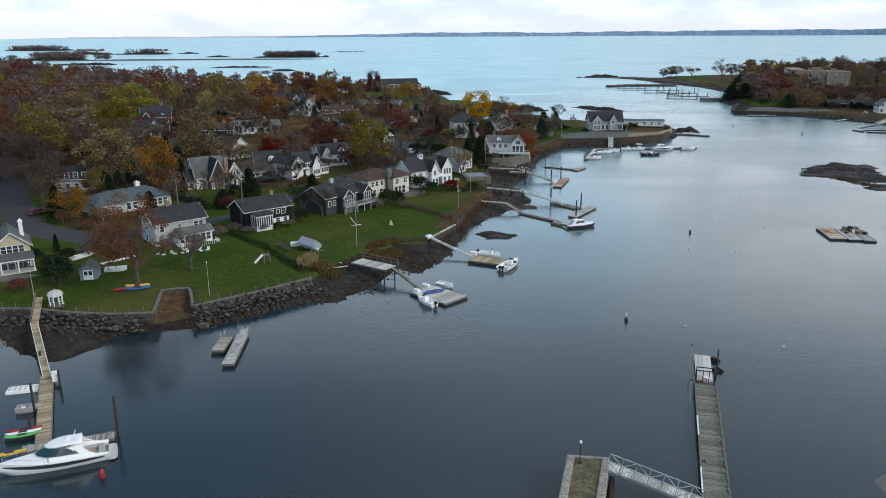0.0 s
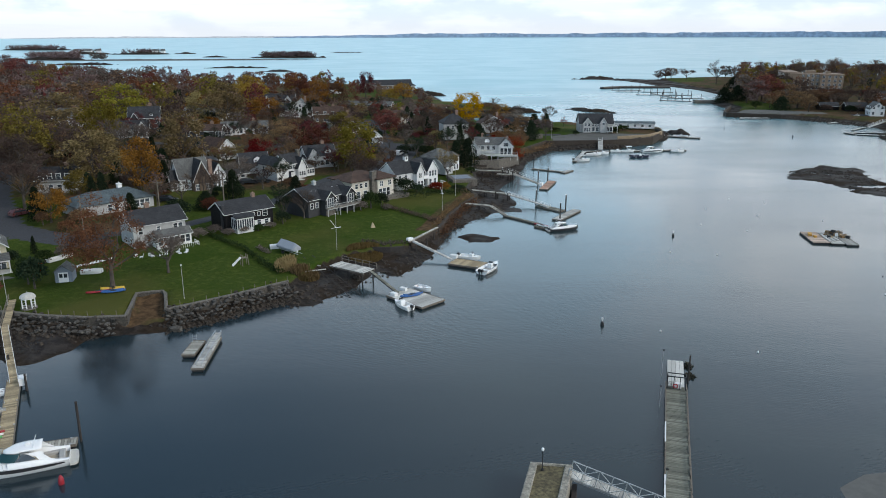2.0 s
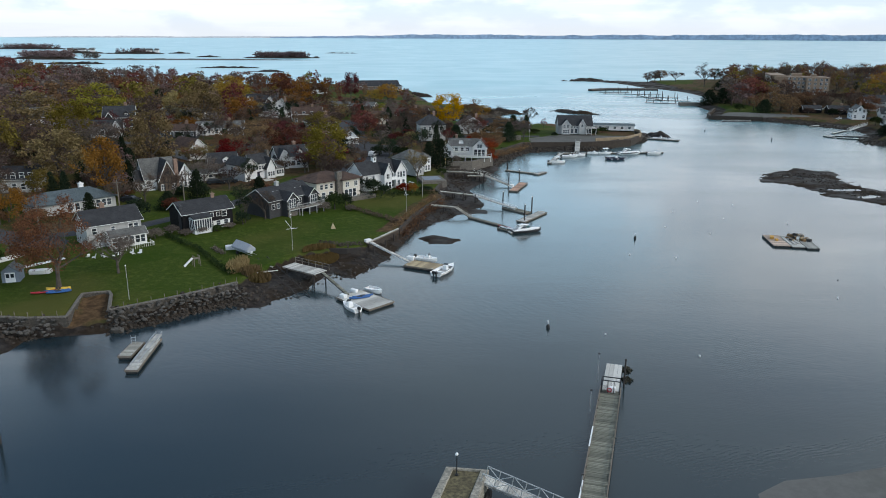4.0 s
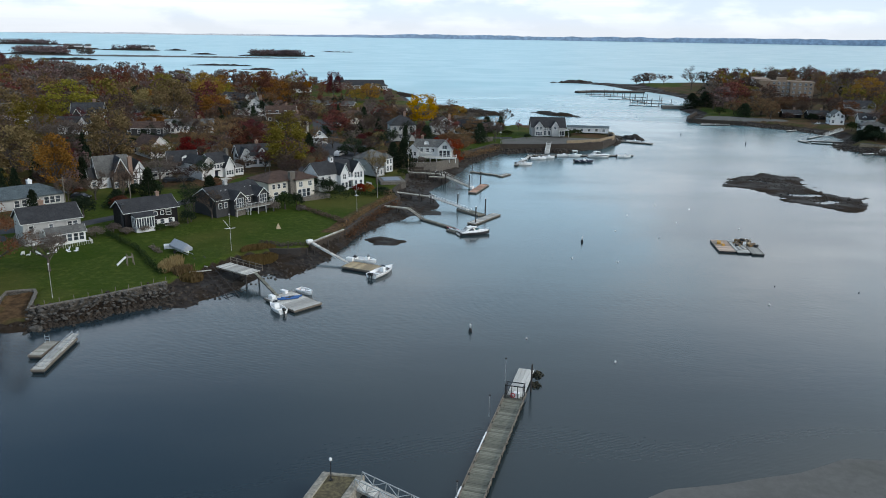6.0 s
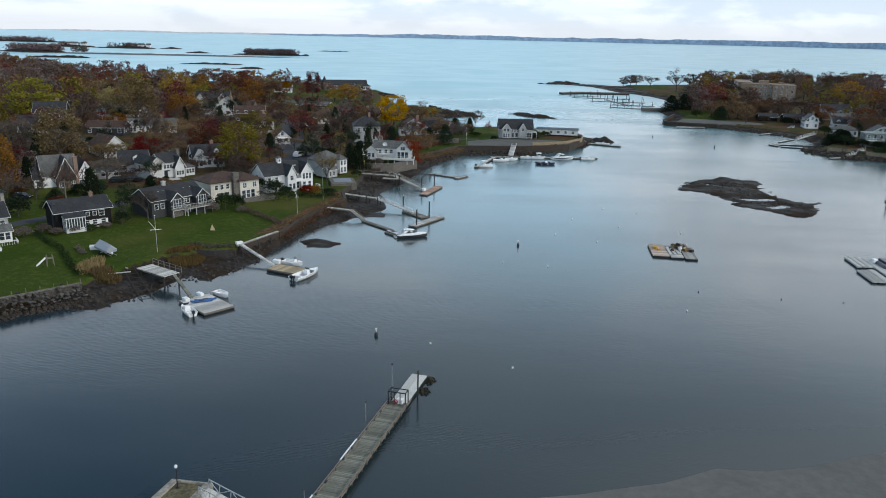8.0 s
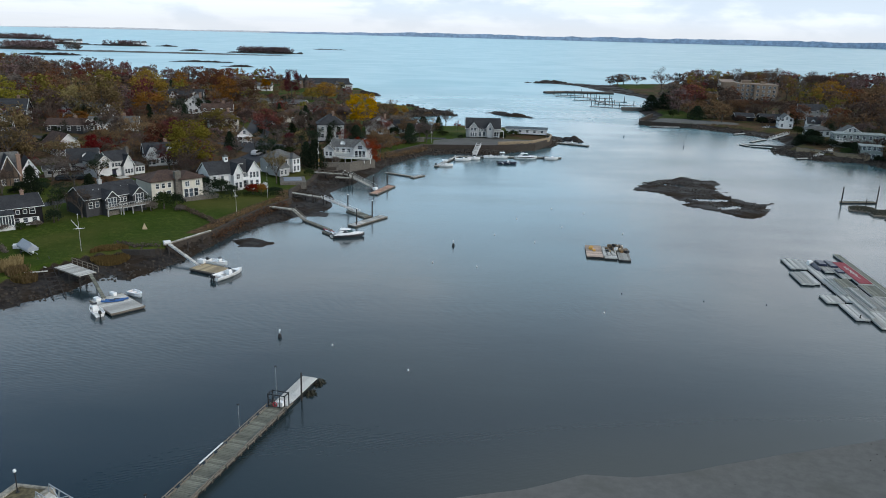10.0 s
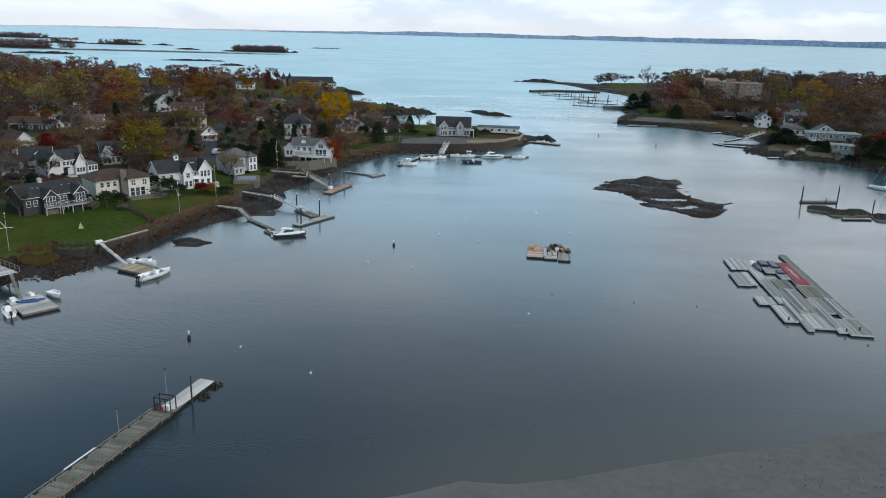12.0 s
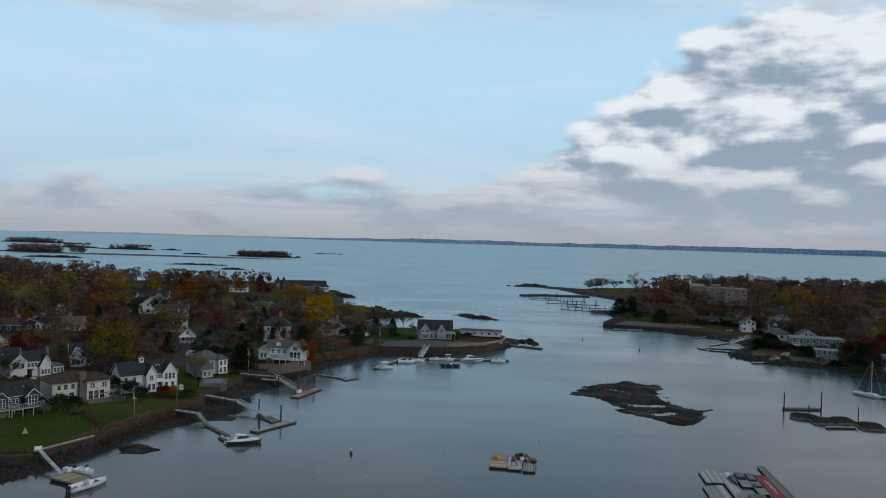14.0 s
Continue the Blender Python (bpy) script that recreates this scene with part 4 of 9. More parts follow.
def wing(house, x0, x1, y0, y1, z0, ze, rise, roof, wall_mat, roof_mat, over=0.45):
    """One volume of a house: walls and a roof. roof: 'x', 'y' (gable, by the run of its ridge) or 'hip'."""
    b, r = B(), B()
    if roof == "hip":
        b.box(x0, x1, y0, y1, z0, ze)
        hip_roof(r, x0, x1, y0, y1, ze, rise, over)
    else:
        gable_block(b, x0, x1, y0, y1, z0, ze, rise, roof)
        gable_roof(r, x0, x1, y0, y1, ze, rise, roof, over)
        rake = B()
        if roof == "y":
            xm, dz = (x0 + x1) / 2, rise / ((x1 - x0) / 2) * over
            for xe in (x0 - over, x1 + over):
                rake.beam((xe, y0 - over - 0.03, ze - dz + 0.09), (xm, y0 - over - 0.03, ze + rise + 0.09), 0.06, 0.15)
        else:
            ym, dz = (y0 + y1) / 2, rise / ((y1 - y0) / 2) * over
            for ye in (y0 - over, y1 + over):
                for xe in (x0 - over - 0.03, x1 + over + 0.03):
                    rake.beam((xe, ye, ze - dz + 0.09), (xe, ym, ze + rise + 0.09), 0.06, 0.15)
            rake.box(x0 - over, x1 + over, y0 - over - 0.05, y0 - over, ze - dz + 0.06, ze - dz + 0.18)
        part("trim", rake, TRIM, house)
    part("wall", b, wall_mat, house)
    part("roof", r, roof_mat, house)


def chimney(house, x, y, z0, z1, w=0.9, d=0.7, material=None):
    b = B()
    b.box(x - w / 2, x + w / 2, y - d / 2, y + d / 2, z0, z1)
    b.slab(x - w / 2 - 0.1, x + w / 2 + 0.1, y - d / 2 - 0.1, y + d / 2 + 0.1, z1, z1 + 0.18, 0.05)
    b.tube((x, y, z1 + 0.18), (x, y, z1 + 0.5), 0.16, 0.13)
    return part("chimney", b, material or BRICK, house)


def porch_deck(house, x0, x1, y0, y1, z, ground, rail=True, material=None, rail_mat=None):
    """A raised deck on posts with a rail."""
    d = B()
    n = max(2, int((y1 - y0) / 0.3))
    for i in range(n):
        d.box(x0, x1, y0 + (y1 - y0) * i / n, y0 + (y1 - y0) * (i + 0.93) / n, z - 0.1, z)
    part("deck", d, material or DECK, house)
    for x in np.linspace(x0 + 0.15, x1 - 0.15, max(2, int((x1 - x0) / 2.4) + 1)):
        part("deck_post", B().box(x - 0.09, x + 0.09, y0 + 0.105, y0 + 0.28, ground, z - 0.103), rail_mat or TRIM, house)
    part("fascia", B().box(x0, x1, y0 + 0.02, y0 + 0.1, z - 0.35, z - 0.103), rail_mat or TRIM, house)
    if rail:
        r = B()
        r.box(x0, x1, y0, y0 + 0.08, z + 0.92, z + 1.0).box(x0, x0 + 0.08, y0, y1, z + 0.92, z + 1.0).box(x1 - 0.08, x1, y0, y1, z + 0.92, z + 1.0)
        for x in np.arange(x0, x1, 0.45):
            r.box(x, x + 0.05, y0 + 0.01, y0 + 0.06, z, z + 0.92)
        for y in np.arange(y0, y1, 0.45):
            r.box(x0 + 0.01, x0 + 0.06, y, y + 0.05, z, z + 0.92).box(x1 - 0.06, x1 - 0.01, y, y + 0.05, z, z + 0.92)
        part("railing", r, rail_mat or TRIM, house)


def house(label, x, y, rz, z=None, size=1.0):
    gz = float(town_height(np.array([x]), np.array([y]))[0]) if z is None else z
    h = thing("house", label, "house", x, y, gz - 0.1, rz)
    h.matrix_basis = h.matrix_basis @ Matrix.Diagonal((size, size, size, 1))
    return h


# pale yellow house by the pier
h = house("pale yellow gabled house with a porch and a tall white chimney", -72.1, 121.9, 33, 2.4)
wing(h, -2.9, 2.7, 0, 7, 0, 4.3, 2.3, "y", S_YELLOW, R_GREY)
wing(h, -10.5, -2.9, 1.5, 8.5, 0, 4.6, 2.6, "x", S_YELLOW, R_BLUE)
windows(h, "f", 0, (-1.35, -0.45, 0.45, 1.35), 3.15, 0.75, 1.15)
windows(h, "f", 0, (-1.7, -0.5, 0.7, 1.8), 0.3, 1.0, 1.9)
windows(h, "f", 1.5, (-8.5, -6.5, -4.4), 3.2, 0.9, 1.2)
windows(h, "r", 2.7, (1.5, 5.2), 1.2)
rf = B()
rf.loft([[(x, -2.9, 2.45), (x, 0.0, 3.0), (x, 0.0, 3.15), (x, -2.9, 2.6)] for x in (3.0, -7.5)])
part("porch_roof", rf, R_GREY, h, "grey shingled porch roof")
part("porch_beam", B().box(-7.4, 2.9, -2.8, -2.62, 2.2, 2.44), TRIM, h)
for xx in (-7.3, -4.7, -2.1, 0.4, 2.75):
    part("porch_post", B().box(xx - 0.09, xx + 0.09, -2.8, -2.62, 0.3, 2.2), TRIM, h)
part("porch_floor", B().slab(-7.6, 3.0, -2.9, 0, -0.3, 0.3), PALE, h)
part("terrace", B().slab(-7.0, 3.6, -6.0, -2.92, -0.4, 0.12), STONE_WALL, h, "pale stone terrace")
chimney(h, 1.9, 3.6, 4.5, 7.6, 0.6, 0.6, WHITE)
part("chimney_pot", B().slab(1.72, 2.08, 3.42, 3.78, 7.6, 8.05, 0.06), WHITE, h)

# long low ranch
h = house("long low white ranch house with a blue-grey hipped roof", -67.2, 161.4, 48, 3.3)
wing(h, -8.5, 8.5, 0, 8, 0, 2.7, 2.0, "hip", S_LGREY, R_BLUE)
windows(h, "f", 0, (-1.5, 0, 4.6, 5.8, 7.0), 0.9, 0.95, 1.4)
door(h, "f", 2.6, 0, 0)
chimney(h, 3, 4.5, 3, 5.6, 0.9, 0.9, WHITE)

# grey house with a glazed porch
h = house("pale grey two-storey house with a glazed white sun porch", -47.2, 137.4, 41, 2.5, 0.9)
wing(h, -6.8, 4.2, 1.2, 9, 0, 5.3, 2.3, "x", S_LGREY, R_DARK)
wing(h, -3.2, 4.0, -2.0, 1.2, 0, 2.9, 1.0, "x", TRIM, R_GREY, 0.3)
windows(h, "f", -2.0, (-2.5, -1.4, -0.2, 0.9, 2.1, 3.2), 1.2, 0.85, 1.45)
windows(h, "f", 1.2, (-5.3, 2.0, 3.1), 3.4, 0.85, 1.2)
windows(h, "f", 1.2, (-1.6,), 3.6, 0.7, 0.9)
windows(h, "l", -6.8, (3, 6), 1.0)
windows(h, "r", 4.2, (4, 7), 3.3)
door(h, "f", -4.7, 1.2, 0)
chimney(h, -2, 5.8, 6, 8.6)
porch_deck(h, -3.4, 4.6, -4.4, -2.0, 0.4, 0, True, PALE)

# black house with a white sun room
h = house("black board house with a dark roof and a white sun room", -34.9, 149.4, 42, 2.75, 0.88)
wing(h, -6.0, 6.0, 0, 7.5, 0, 4.6, 2.1, "x", S_BLACK, R_DARK)
part("sun_room_base", B().box(-4.6, -0.5, -2.7, 0, 0.0, 1.3), TRIM, h, "white sun room base")
for xx in np.linspace(-4.6, -0.6, 8):
    part("sun_room_post", B().box(xx, xx + 0.12, -2.74, -2.62, 1.3, 3.5), TRIM, h)
for yy in (-1.8, -0.9, -0.1):
    part("sun_room_post", B().box(-4.64, -4.52, yy, yy + 0.12, 1.3, 3.5), TRIM, h)
    part("sun_room_post", B().box(-0.6, -0.48, yy, yy + 0.12, 1.3, 3.5), TRIM, h)
part("sun_room_eave", B().box(-4.7, -0.4, -2.8, 0, 3.5, 3.75), TRIM, h)
gl = B()
gl.box(-4.55, -0.55, -2.66, -0.02, 1.3, 3.5)
part("sun_room_glazing", gl, GLASS, h)
rf = B()
rf.loft([[(x, -2.95, 3.75), (x, 0.05, 4.45), (x, 0.05, 4.6), (x, -2.95, 3.9)] for x in (-0.2, -4.9)])
part("sun_room_roof", rf, R_DARK, h)
windows(h, "f", 0, (0.9, 2.4), 3.1, 0.7, 0.8)
windows(h, "f", 0, (3.9,), 2.9, 1.1, 1.2)
windows(h, "f", 0, (0.6, 2.3, 4.2), 1.0, 0.95, 1.0)
for xx in (-0.15, 1.35, 1.55, 3.05, 3.45, 4.95):
    part("shutter", B().box(xx - 0.22, xx + 0.22, -0.06, -0.01, 0.95, 2.05), TRIM, h)
part("foundation", B().box(-5.5, 5.5, -0.12, 0.1, -0.3, 0.55), PALE, h)
chimney(h, 3.0, 3.75, 6.2, 7.6, 0.7, 0.7)
for xx in (-2, 1, 4):
    part("roof_vent", B().box(xx, xx + 0.3, 1.8, 2.1, 5.3, 5.75), WHITE, h)
chimney(h, -5.9, 1.6, 0, 6.2, 0.6, 1.0, S_SLATE)

# dark house with two gables and a deck
h = house("dark slate-grey house with two front gables and a timber deck", -19.4, 164.2, 53, 2.75, 0.84)
wing(h, -9.5, 5.7, 0.5, 9.5, 0, 4.9, 2.5, "x", S_SLATE, R_DARK)
wing(h, -5.3, -1.9, -1.6, 3.5, 0, 4.8, 1.7, "y", S_SLATE, R_DARK, 0.4)
wing(h, 2.3, 5.8, -1.4, 3.5, 0, 4.8, 1.7, "y", S_SLATE, R_DARK, 0.4)
windows(h, "f", -1.6, (-3.6,), 2.6, 2.2, 2.2, 3)
windows(h, "f", -1.4, (4.05,), 2.6, 2.2, 2.2, 3)
windows(h, "f", 0.5, (0.2,), 3.0, 2.4, 1.1, 3)
windows(h, "f", 0.5, (-6.5, -8.2), 2.6, 0.9, 1.3)
windows(h, "f", 0.5, (-0.6, 1.0), 0.3, 1.0, 1.9)
windows(h, "r", 5.7, (1, 6), 2.8)
porch_deck(h, -1.7, 6.2, -3.2, -1.4, 2.4, 0, True, TIMBER, S_LGREY)
porch_deck(h, -5.5, -1.8, -2.6, -1.6, 2.4, 0, True, TIMBER, S_LGREY)
part("foundation", B().box(-5.3, -1.9, -1.68, -1.6, 0, 1.6), STONE_WALL, h)
chimney(h, -3.0, 5.0, 6.4, 8.4, 0.9, 0.8, S_LGREY)
for xx in (-6, -4.6, 1.5, 3.4):
    part("roof_vent", B().box(xx, xx + 0.25, 3.0, 3.25, 6.1, 6.6), WHITE, h)

# cream stucco house
h = house("cream stucco house with a low brown hipped roof and stone chimney", -12.2, 180.2, 47, 2.9, 0.9)
wing(h, -7.8, 3.2, 0.4, 9, 0, 5.1, 1.9, "hip", S_CREAM, R_BROWN, 0.8)
wing(h, 0.0, 5.8, -1.0, 6, 0, 5.1, 1.5, "hip", S_CREAM, R_BROWN, 0.8)
chimney(h, -0.9, -0.2, 0, 7.2, 1.6, 1.1, STONE_WALL)
windows(h, "f", 0.4, (-6.2, -4.6, -2.9), 3.2, 0.9, 1.2)
windows(h, "f", -1.0, (1.4, 4.4), 3.1, 1.1, 1.3, 2)
windows(h, "f", -1.0, (1.0, 2.4, 3.8), 0.3, 1.1, 2.1)
windows(h, "f", 0.4, (-5.6, -3.2), 0.6, 1.2, 1.7)
windows(h, "r", 5.8, (0.5, 2.5, 4.5), 3.1)
windows(h, "r", 5.8, (0.8, 3.4), 0.4, 1.2, 2.0)
part("terrace", B().slab(-1, 8.5, -4.2, 6, -0.4, 0.25), STONE_WALL, h, "grey stone terrace")
part("terrace_wall", ribbon([(-1, -4.2), (8.5, -4.2), (8.5, 3)], 0.35, -0.4, 0.6), STONE_WALL, h)

# white house with a cupola
h = house("white shingled house with a dark roof, twin gables and cupola", -2.0, 192.7, 42, 2.7, 0.83)
wing(h, -8.5, 4.6, 0.8, 9, 0, 5.2, 3.1, "x", S_WHITE, R_DARK)
wing(h, -1.7, 1.2, -1.0, 4.9, 0, 5.3, 2.6, "y", S_WHITE, R_DARK, 0.35)
wing(h, 3.4, 7.6, -0.2, 7.5, 0, 5.3, 2.9, "y", S_WHITE, R_DARK, 0.35)
wing(h, -11.5, -8.5, 2.5, 8.5, 0, 3.0, 1.6, "x", S_LGREY, R_DARK)
windows(h, "f", -1.0, (-0.3,), 3.5, 1.0, 1.4, 2)
windows(h, "f", -1.0, (-0.9, 0.4), 0.7, 0.85, 1.7)
windows(h, "f", -0.2, (4.4, 5.5, 6.6), 3.3, 0.75, 1.7)
windows(h, "f", -0.2, (4.5, 6.4), 0.5, 0.95, 1.9)
windows(h, "f", 0.8, (1.8, 2.7), 3.4, 0.7, 1.2)
windows(h, "f", 0.8, (1.7, 2.8), 0.3, 0.9, 2.1)
windows(h, "f", 0.8, (-7, -4.6), 3.3, 0.9, 1.2)
windows(h, "r", 7.6, (1.5, 4), 3.2)
part("balcony", B().box(1.2, 3.4, -0.6, 0.8, 2.75, 2.9).box(1.2, 3.4, -0.6, -0.52, 2.9, 3.8), WHITE, h)
cp = B()
cp.box(-2.0, -0.8, 4.3, 5.5, 8.0, 9.6)
part("cupola", cp, WHITE, h, "white louvred cupola")
part("cupola_roof", hip_roof(B(), -2.0, -0.8, 4.3, 5.5, 9.6, 0.7, 0.2, 0.08), R_GREY, h)
windows(h, "f", 4.3, (-1.4,), 8.6, 0.6, 0.7)
for xx in (2.2, 3.0):
    part("skylight", B().box(xx, xx + 0.55, 3.0, 3.9, 7.0, 7.35), PALE, h)
porch_deck(h, 3.2, 8.6, -3.0, -0.2, 0.5, 0, True, PALE)

# grey house behind
h = house("grey shingled house with a broad hipped roof and white trim", 6.0, 217.8, 52, 2.9, 0.74)
wing(h, -7, 3.6, 0, 9, 0, 5.4, 3.0, "hip", S_LGREY, R_GREY)
wing(h, 0.2, 4.0, -1.6, 3, 0, 5.3, 1.8, "hip", S_WHITE, R_GREY, 0.3)
wing(h, -9, -4.5, -5, 2, 0, 3.0, 2.2, "x", S_LGREY, R_GREY)
windows(h, "f", -1.6, (1.2, 2.9), 3.3, 0.9, 1.6)
windows(h, "f", -1.6, (1.2, 2.9), 0.5, 0.9, 1.9)
windows(h, "r", 4.0, (-0.6, 1.4), 3.3, 0.9, 1.6)
windows(h, "r", 4.0, (-0.6, 1.4), 0.5, 0.9, 1.9)
windows(h, "f", 0, (-5.4, -3.6, -1.6), 3.3, 0.9, 1.4)
windows(h, "f", -5, (-8, -6.2), 0.7, 0.9, 1.5)

# white house with decks on the stone terrace
h = house("white house with broad decks, tan roof and a glazed gable", 20.6, 240, -6, 3.6, 0.85)
wing(h, -7.5, 3.0, 0, 8, 0, 4.2, 2.2, "x", S_WHITE, R_GREY)
wing(h, 1.6, 6.4, -1.5, 7.5, 0, 4.1, 2.4, "y", S_WHITE, R_GREY, 0.6)
wing(h, -9.8, -6.0, -1.2, 5, 0, 3.4, 1.6, "y", S_WHITE, R_GREY)
windows(h, "f", -1.5, (2.6, 4.0, 5.4), 1.0, 1.1, 2.2, 1)
windows(h, "f", -1.5, (4.0,), 3.9, 1.6, 1.2, 2)
windows(h, "f", 0, (-4.8, -2.6, -0.6), 2.4, 1.0, 1.2)
windows(h, "f", -1.2, (-8.6, -7.2), 1.0, 0.9, 1.4)
porch_deck(h, -6, 8.5, -3.8, -1.5, 0.9, -1.0, True, PALE)
porch_deck(h, -5.5, -0.5, -1.4, 0, 2.2, 0.9, True, PALE)
chimney(h, -5.2, 5, 4.5, 7.6, 0.8, 0.8)
ds = B()
ds.add([(-3.1 + 0.9 * math.cos(a) * k, 0.9 + 0.25 * (1 - k * k), 5.4 + 0.9 * math.sin(a) * k) for k in (0.2, 1.0) for a in np.linspace(0, 2 * math.pi, 12, endpoint=False)],
       [(i, (i + 1) % 12, 12 + (i + 1) % 12, 12 + i) for i in range(12)] + [tuple(range(12))])
part("satellite_dish", ds, WHITE, h)

# tall grey house further back
h = house("tall pale grey house with a steep dark roof", 8.6, 279, 12, 3.6, 0.92)
wing(h, -5.2, 5.0, 0, 9, 0, 6.2, 3.6, "hip", S_LGREY, R_DARK)
windows(h, "f", 0, (-3.4, -1.4, 0.8, 3.0), 4.2, 1.0, 1.3)
windows(h, "f", 0, (-3.4, -1.2, 2.4), 1.2, 1.0, 1.5)
windows(h, "r", 5.0, (2, 5), 4.0)
chimney(h, 1, 4, 8, 11)

# white colonial
h = house("white clapboard colonial with dark roofs and a side porch", -37.2, 201.8, 50, 3.4, 0.84)
wing(h, -6.2, -1.6, -1.2, 8.5, 0, 5.2, 2.0, "y", S_WHITE, R_DARK)
wing(h, -1.6, 5.0, 0, 7, 0, 5.0, 2.5, "x", S_WHITE, R_DARK)
wing(h, 2.2, 5.4, -1.4, 5, 0, 3.8, 2.8, "y", S_WHITE, R_DARK)
wing(h, 6.3, 9.6, -0.5, 4.5, 0, 2.7, 1.0, "hip", S_WHITE, R_GREY, 0.3)
windows(h, "f", -1.2, (-5.0, -2.8), 3.2, 0.8, 1.4)
windows(h, "f", -1.2, (-4.9,), 0.6, 1.2, 0.7)
windows(h, "f", 0, (-0.6, 0.5, 1.5), 3.2, 0.8, 1.1)
windows(h, "f", -1.4, (2.9, 3.8, 4.7), 0.9, 0.7, 1.3)
windows(h, "f", -0.5, (7.0, 8.0, 9.0), 0.9, 0.75, 1.3)
windows(h, "l", -6.2, (1.5, 5.5), 3.0)
windows(h, "r", 9.6, (1, 3), 0.9)
door(h, "f", -0.4, 0, 0, 1.1, 2.1, NAVY)
part("porch_roof", B().box(-1.3, 0.6, -1.1, 0, 2.4, 2.6), R_DARK, h)
chimney(h, 5.7, 3, 0, 8.4, 0.9, 1.2, STONE_WALL)
part("garden_steps", B().slab(-1, 2.2, -4.6, -1.6, -0.1, 0.2), PALE, h)

# tudor
h = house("half-timbered house with steep grey roofs and white panels", -56.0, 186.6, 36, 3.4, 0.94)
wing(h, -6.2, 2.0, 0, 8, 0, 3.6, 4.6, "x", WHITE, R_GREY, 0.3)
wing(h, -3.2, 1.4, -2.2, 4, 0, 3.4, 4.8, "y", S_BROWN, R_DARK, 0.3)
wing(h, 2.0, 6.2, -0.6, 7, 0, 3.4, 3.4, "y", WHITE, R_DARK, 0.3)
wing(h, -8.2, -6.0, 0.8, 6, 0, 2.8, 2.6, "x", WHITE, R_DARK, 0.3)
tb = B()
for xx in (-3.1, -1.8, -0.9, 0.0, 1.2):
    tb.box(xx - 0.1, xx + 0.1, -2.27, -2.2, 0, 3.4 + max(0.0, 2.2 - abs(xx + 0.9)) * 2.0)
for xx in (2.1, 3.2, 4.1, 5.0, 6.1):
    tb.box(xx - 0.09, xx + 0.09, -0.67, -0.6, 0, 3.4 + max(0.0, 1.9 - abs(xx - 4.1)) * 1.5)
tb.box(-3.2, 1.4, -2.28, -2.2, 2.5, 2.7).box(2.0, 6.2, -0.68, -0.6, 2.3, 2.5).box(2.0, 6.2, -0.68, -0.6, 3.9, 4.1)
tb.beam((2.2, -0.64, 2.5), (3.9, -0.64, 5.2), 0.07, 0.18).beam((6.0, -0.64, 2.5), (4.3, -0.64, 5.2), 0.07, 0.18)
part("timber_frame", tb, PILE, h, "dark timber framing")
part("gable_cladding", B().loft([[(-2.0, y, 4.2), (0.2, y, 4.2), (-0.9, y, 7.4)] for y in (-2.32, -2.26)]), PILE, h)
windows(h, "f", -0.6, (2.7, 4.1, 5.5), 0.8, 0.7, 1.2)
windows(h, "f", -2.2, (-2.3, 0.6), 0.7, 0.9, 1.4, 2)
windows(h, "f", -2.2, (-0.9,), 4.6, 0.7, 0.9)
windows(h, "f", 0.8, (-7.2,), 0.9, 0.9, 1.2)
chimney(h, 1.7, -0.9, 0, 8.2, 1.0, 0.9, BRICK)


def plain_house(label, x, y, rz, w, d, eave, rise, roof, wall_mat, roof_mat, rows=1, cols=4, dormer=False, stack=True):
    """A house seen among the trees: one main volume, window rows and a chimney."""
    h = house(label, x, y, rz, None if x < 130 else float(right_height(np.array([x]), np.array([y]))[0]))
    wing(h, -w / 2, w / 2, 0, d, -0.5, eave, rise, roof, wall_mat, roof_mat)
    for k in range(rows):
        windows(h, "f", 0, np.linspace(-w / 2 + 1.2, w / 2 - 1.2, cols), 0.9 + 2.7 * k, 1.0, 1.3)
        windows(h, "r", w / 2, np.linspace(1.6, d - 1.6, 3), 0.9 + 2.7 * k, 0.9, 1.2)
        windows(h, "l", -w / 2, np.linspace(1.6, d - 1.6, 3), 0.9 + 2.7 * k, 0.9, 1.2)
    if roof == "y":
        windows(h, "f", 0, (0,), eave + rise * 0.25, 0.9, 1.1)
    if dormer:
        for u in (-w / 4, w / 4):
            part("dormer", gable_block(B(), u - 0.9, u + 0.9, 0.6, d / 2, eave, eave + 1.2, 0.8, "y"), wall_mat, h)
            part("dormer_roof", gable_roof(B(), u - 0.9, u + 0.9, 0.6, d / 2, eave + 1.2, 0.8, "y", 0.2), roof_mat, h)
            window(h, "f", u, 0.6, eave + 0.25, 0.8, 0.9)
    if stack:
        chimney(h, w * 0.2, d * 0.6, eave, eave + rise + 1.0)
    return h


def front_gable(h, u0, u1, out, eave, rise, wall_mat, roof_mat, depth=4.0):
    """A gabled bay standing before the main volume, with a window in each storey."""
    wing(h, u0, u1, -out, depth, -0.4, eave, rise, "y", wall_mat, roof_mat, 0.3)
    mid = (u0 + u1) / 2
    windows(h, "f", -out, (mid - 0.6, mid + 0.6), 0.8, 0.8, 1.3)
    if eave > 3.8:
        windows(h, "f", -out, (mid,), 3.3, 0.9, 1.2)


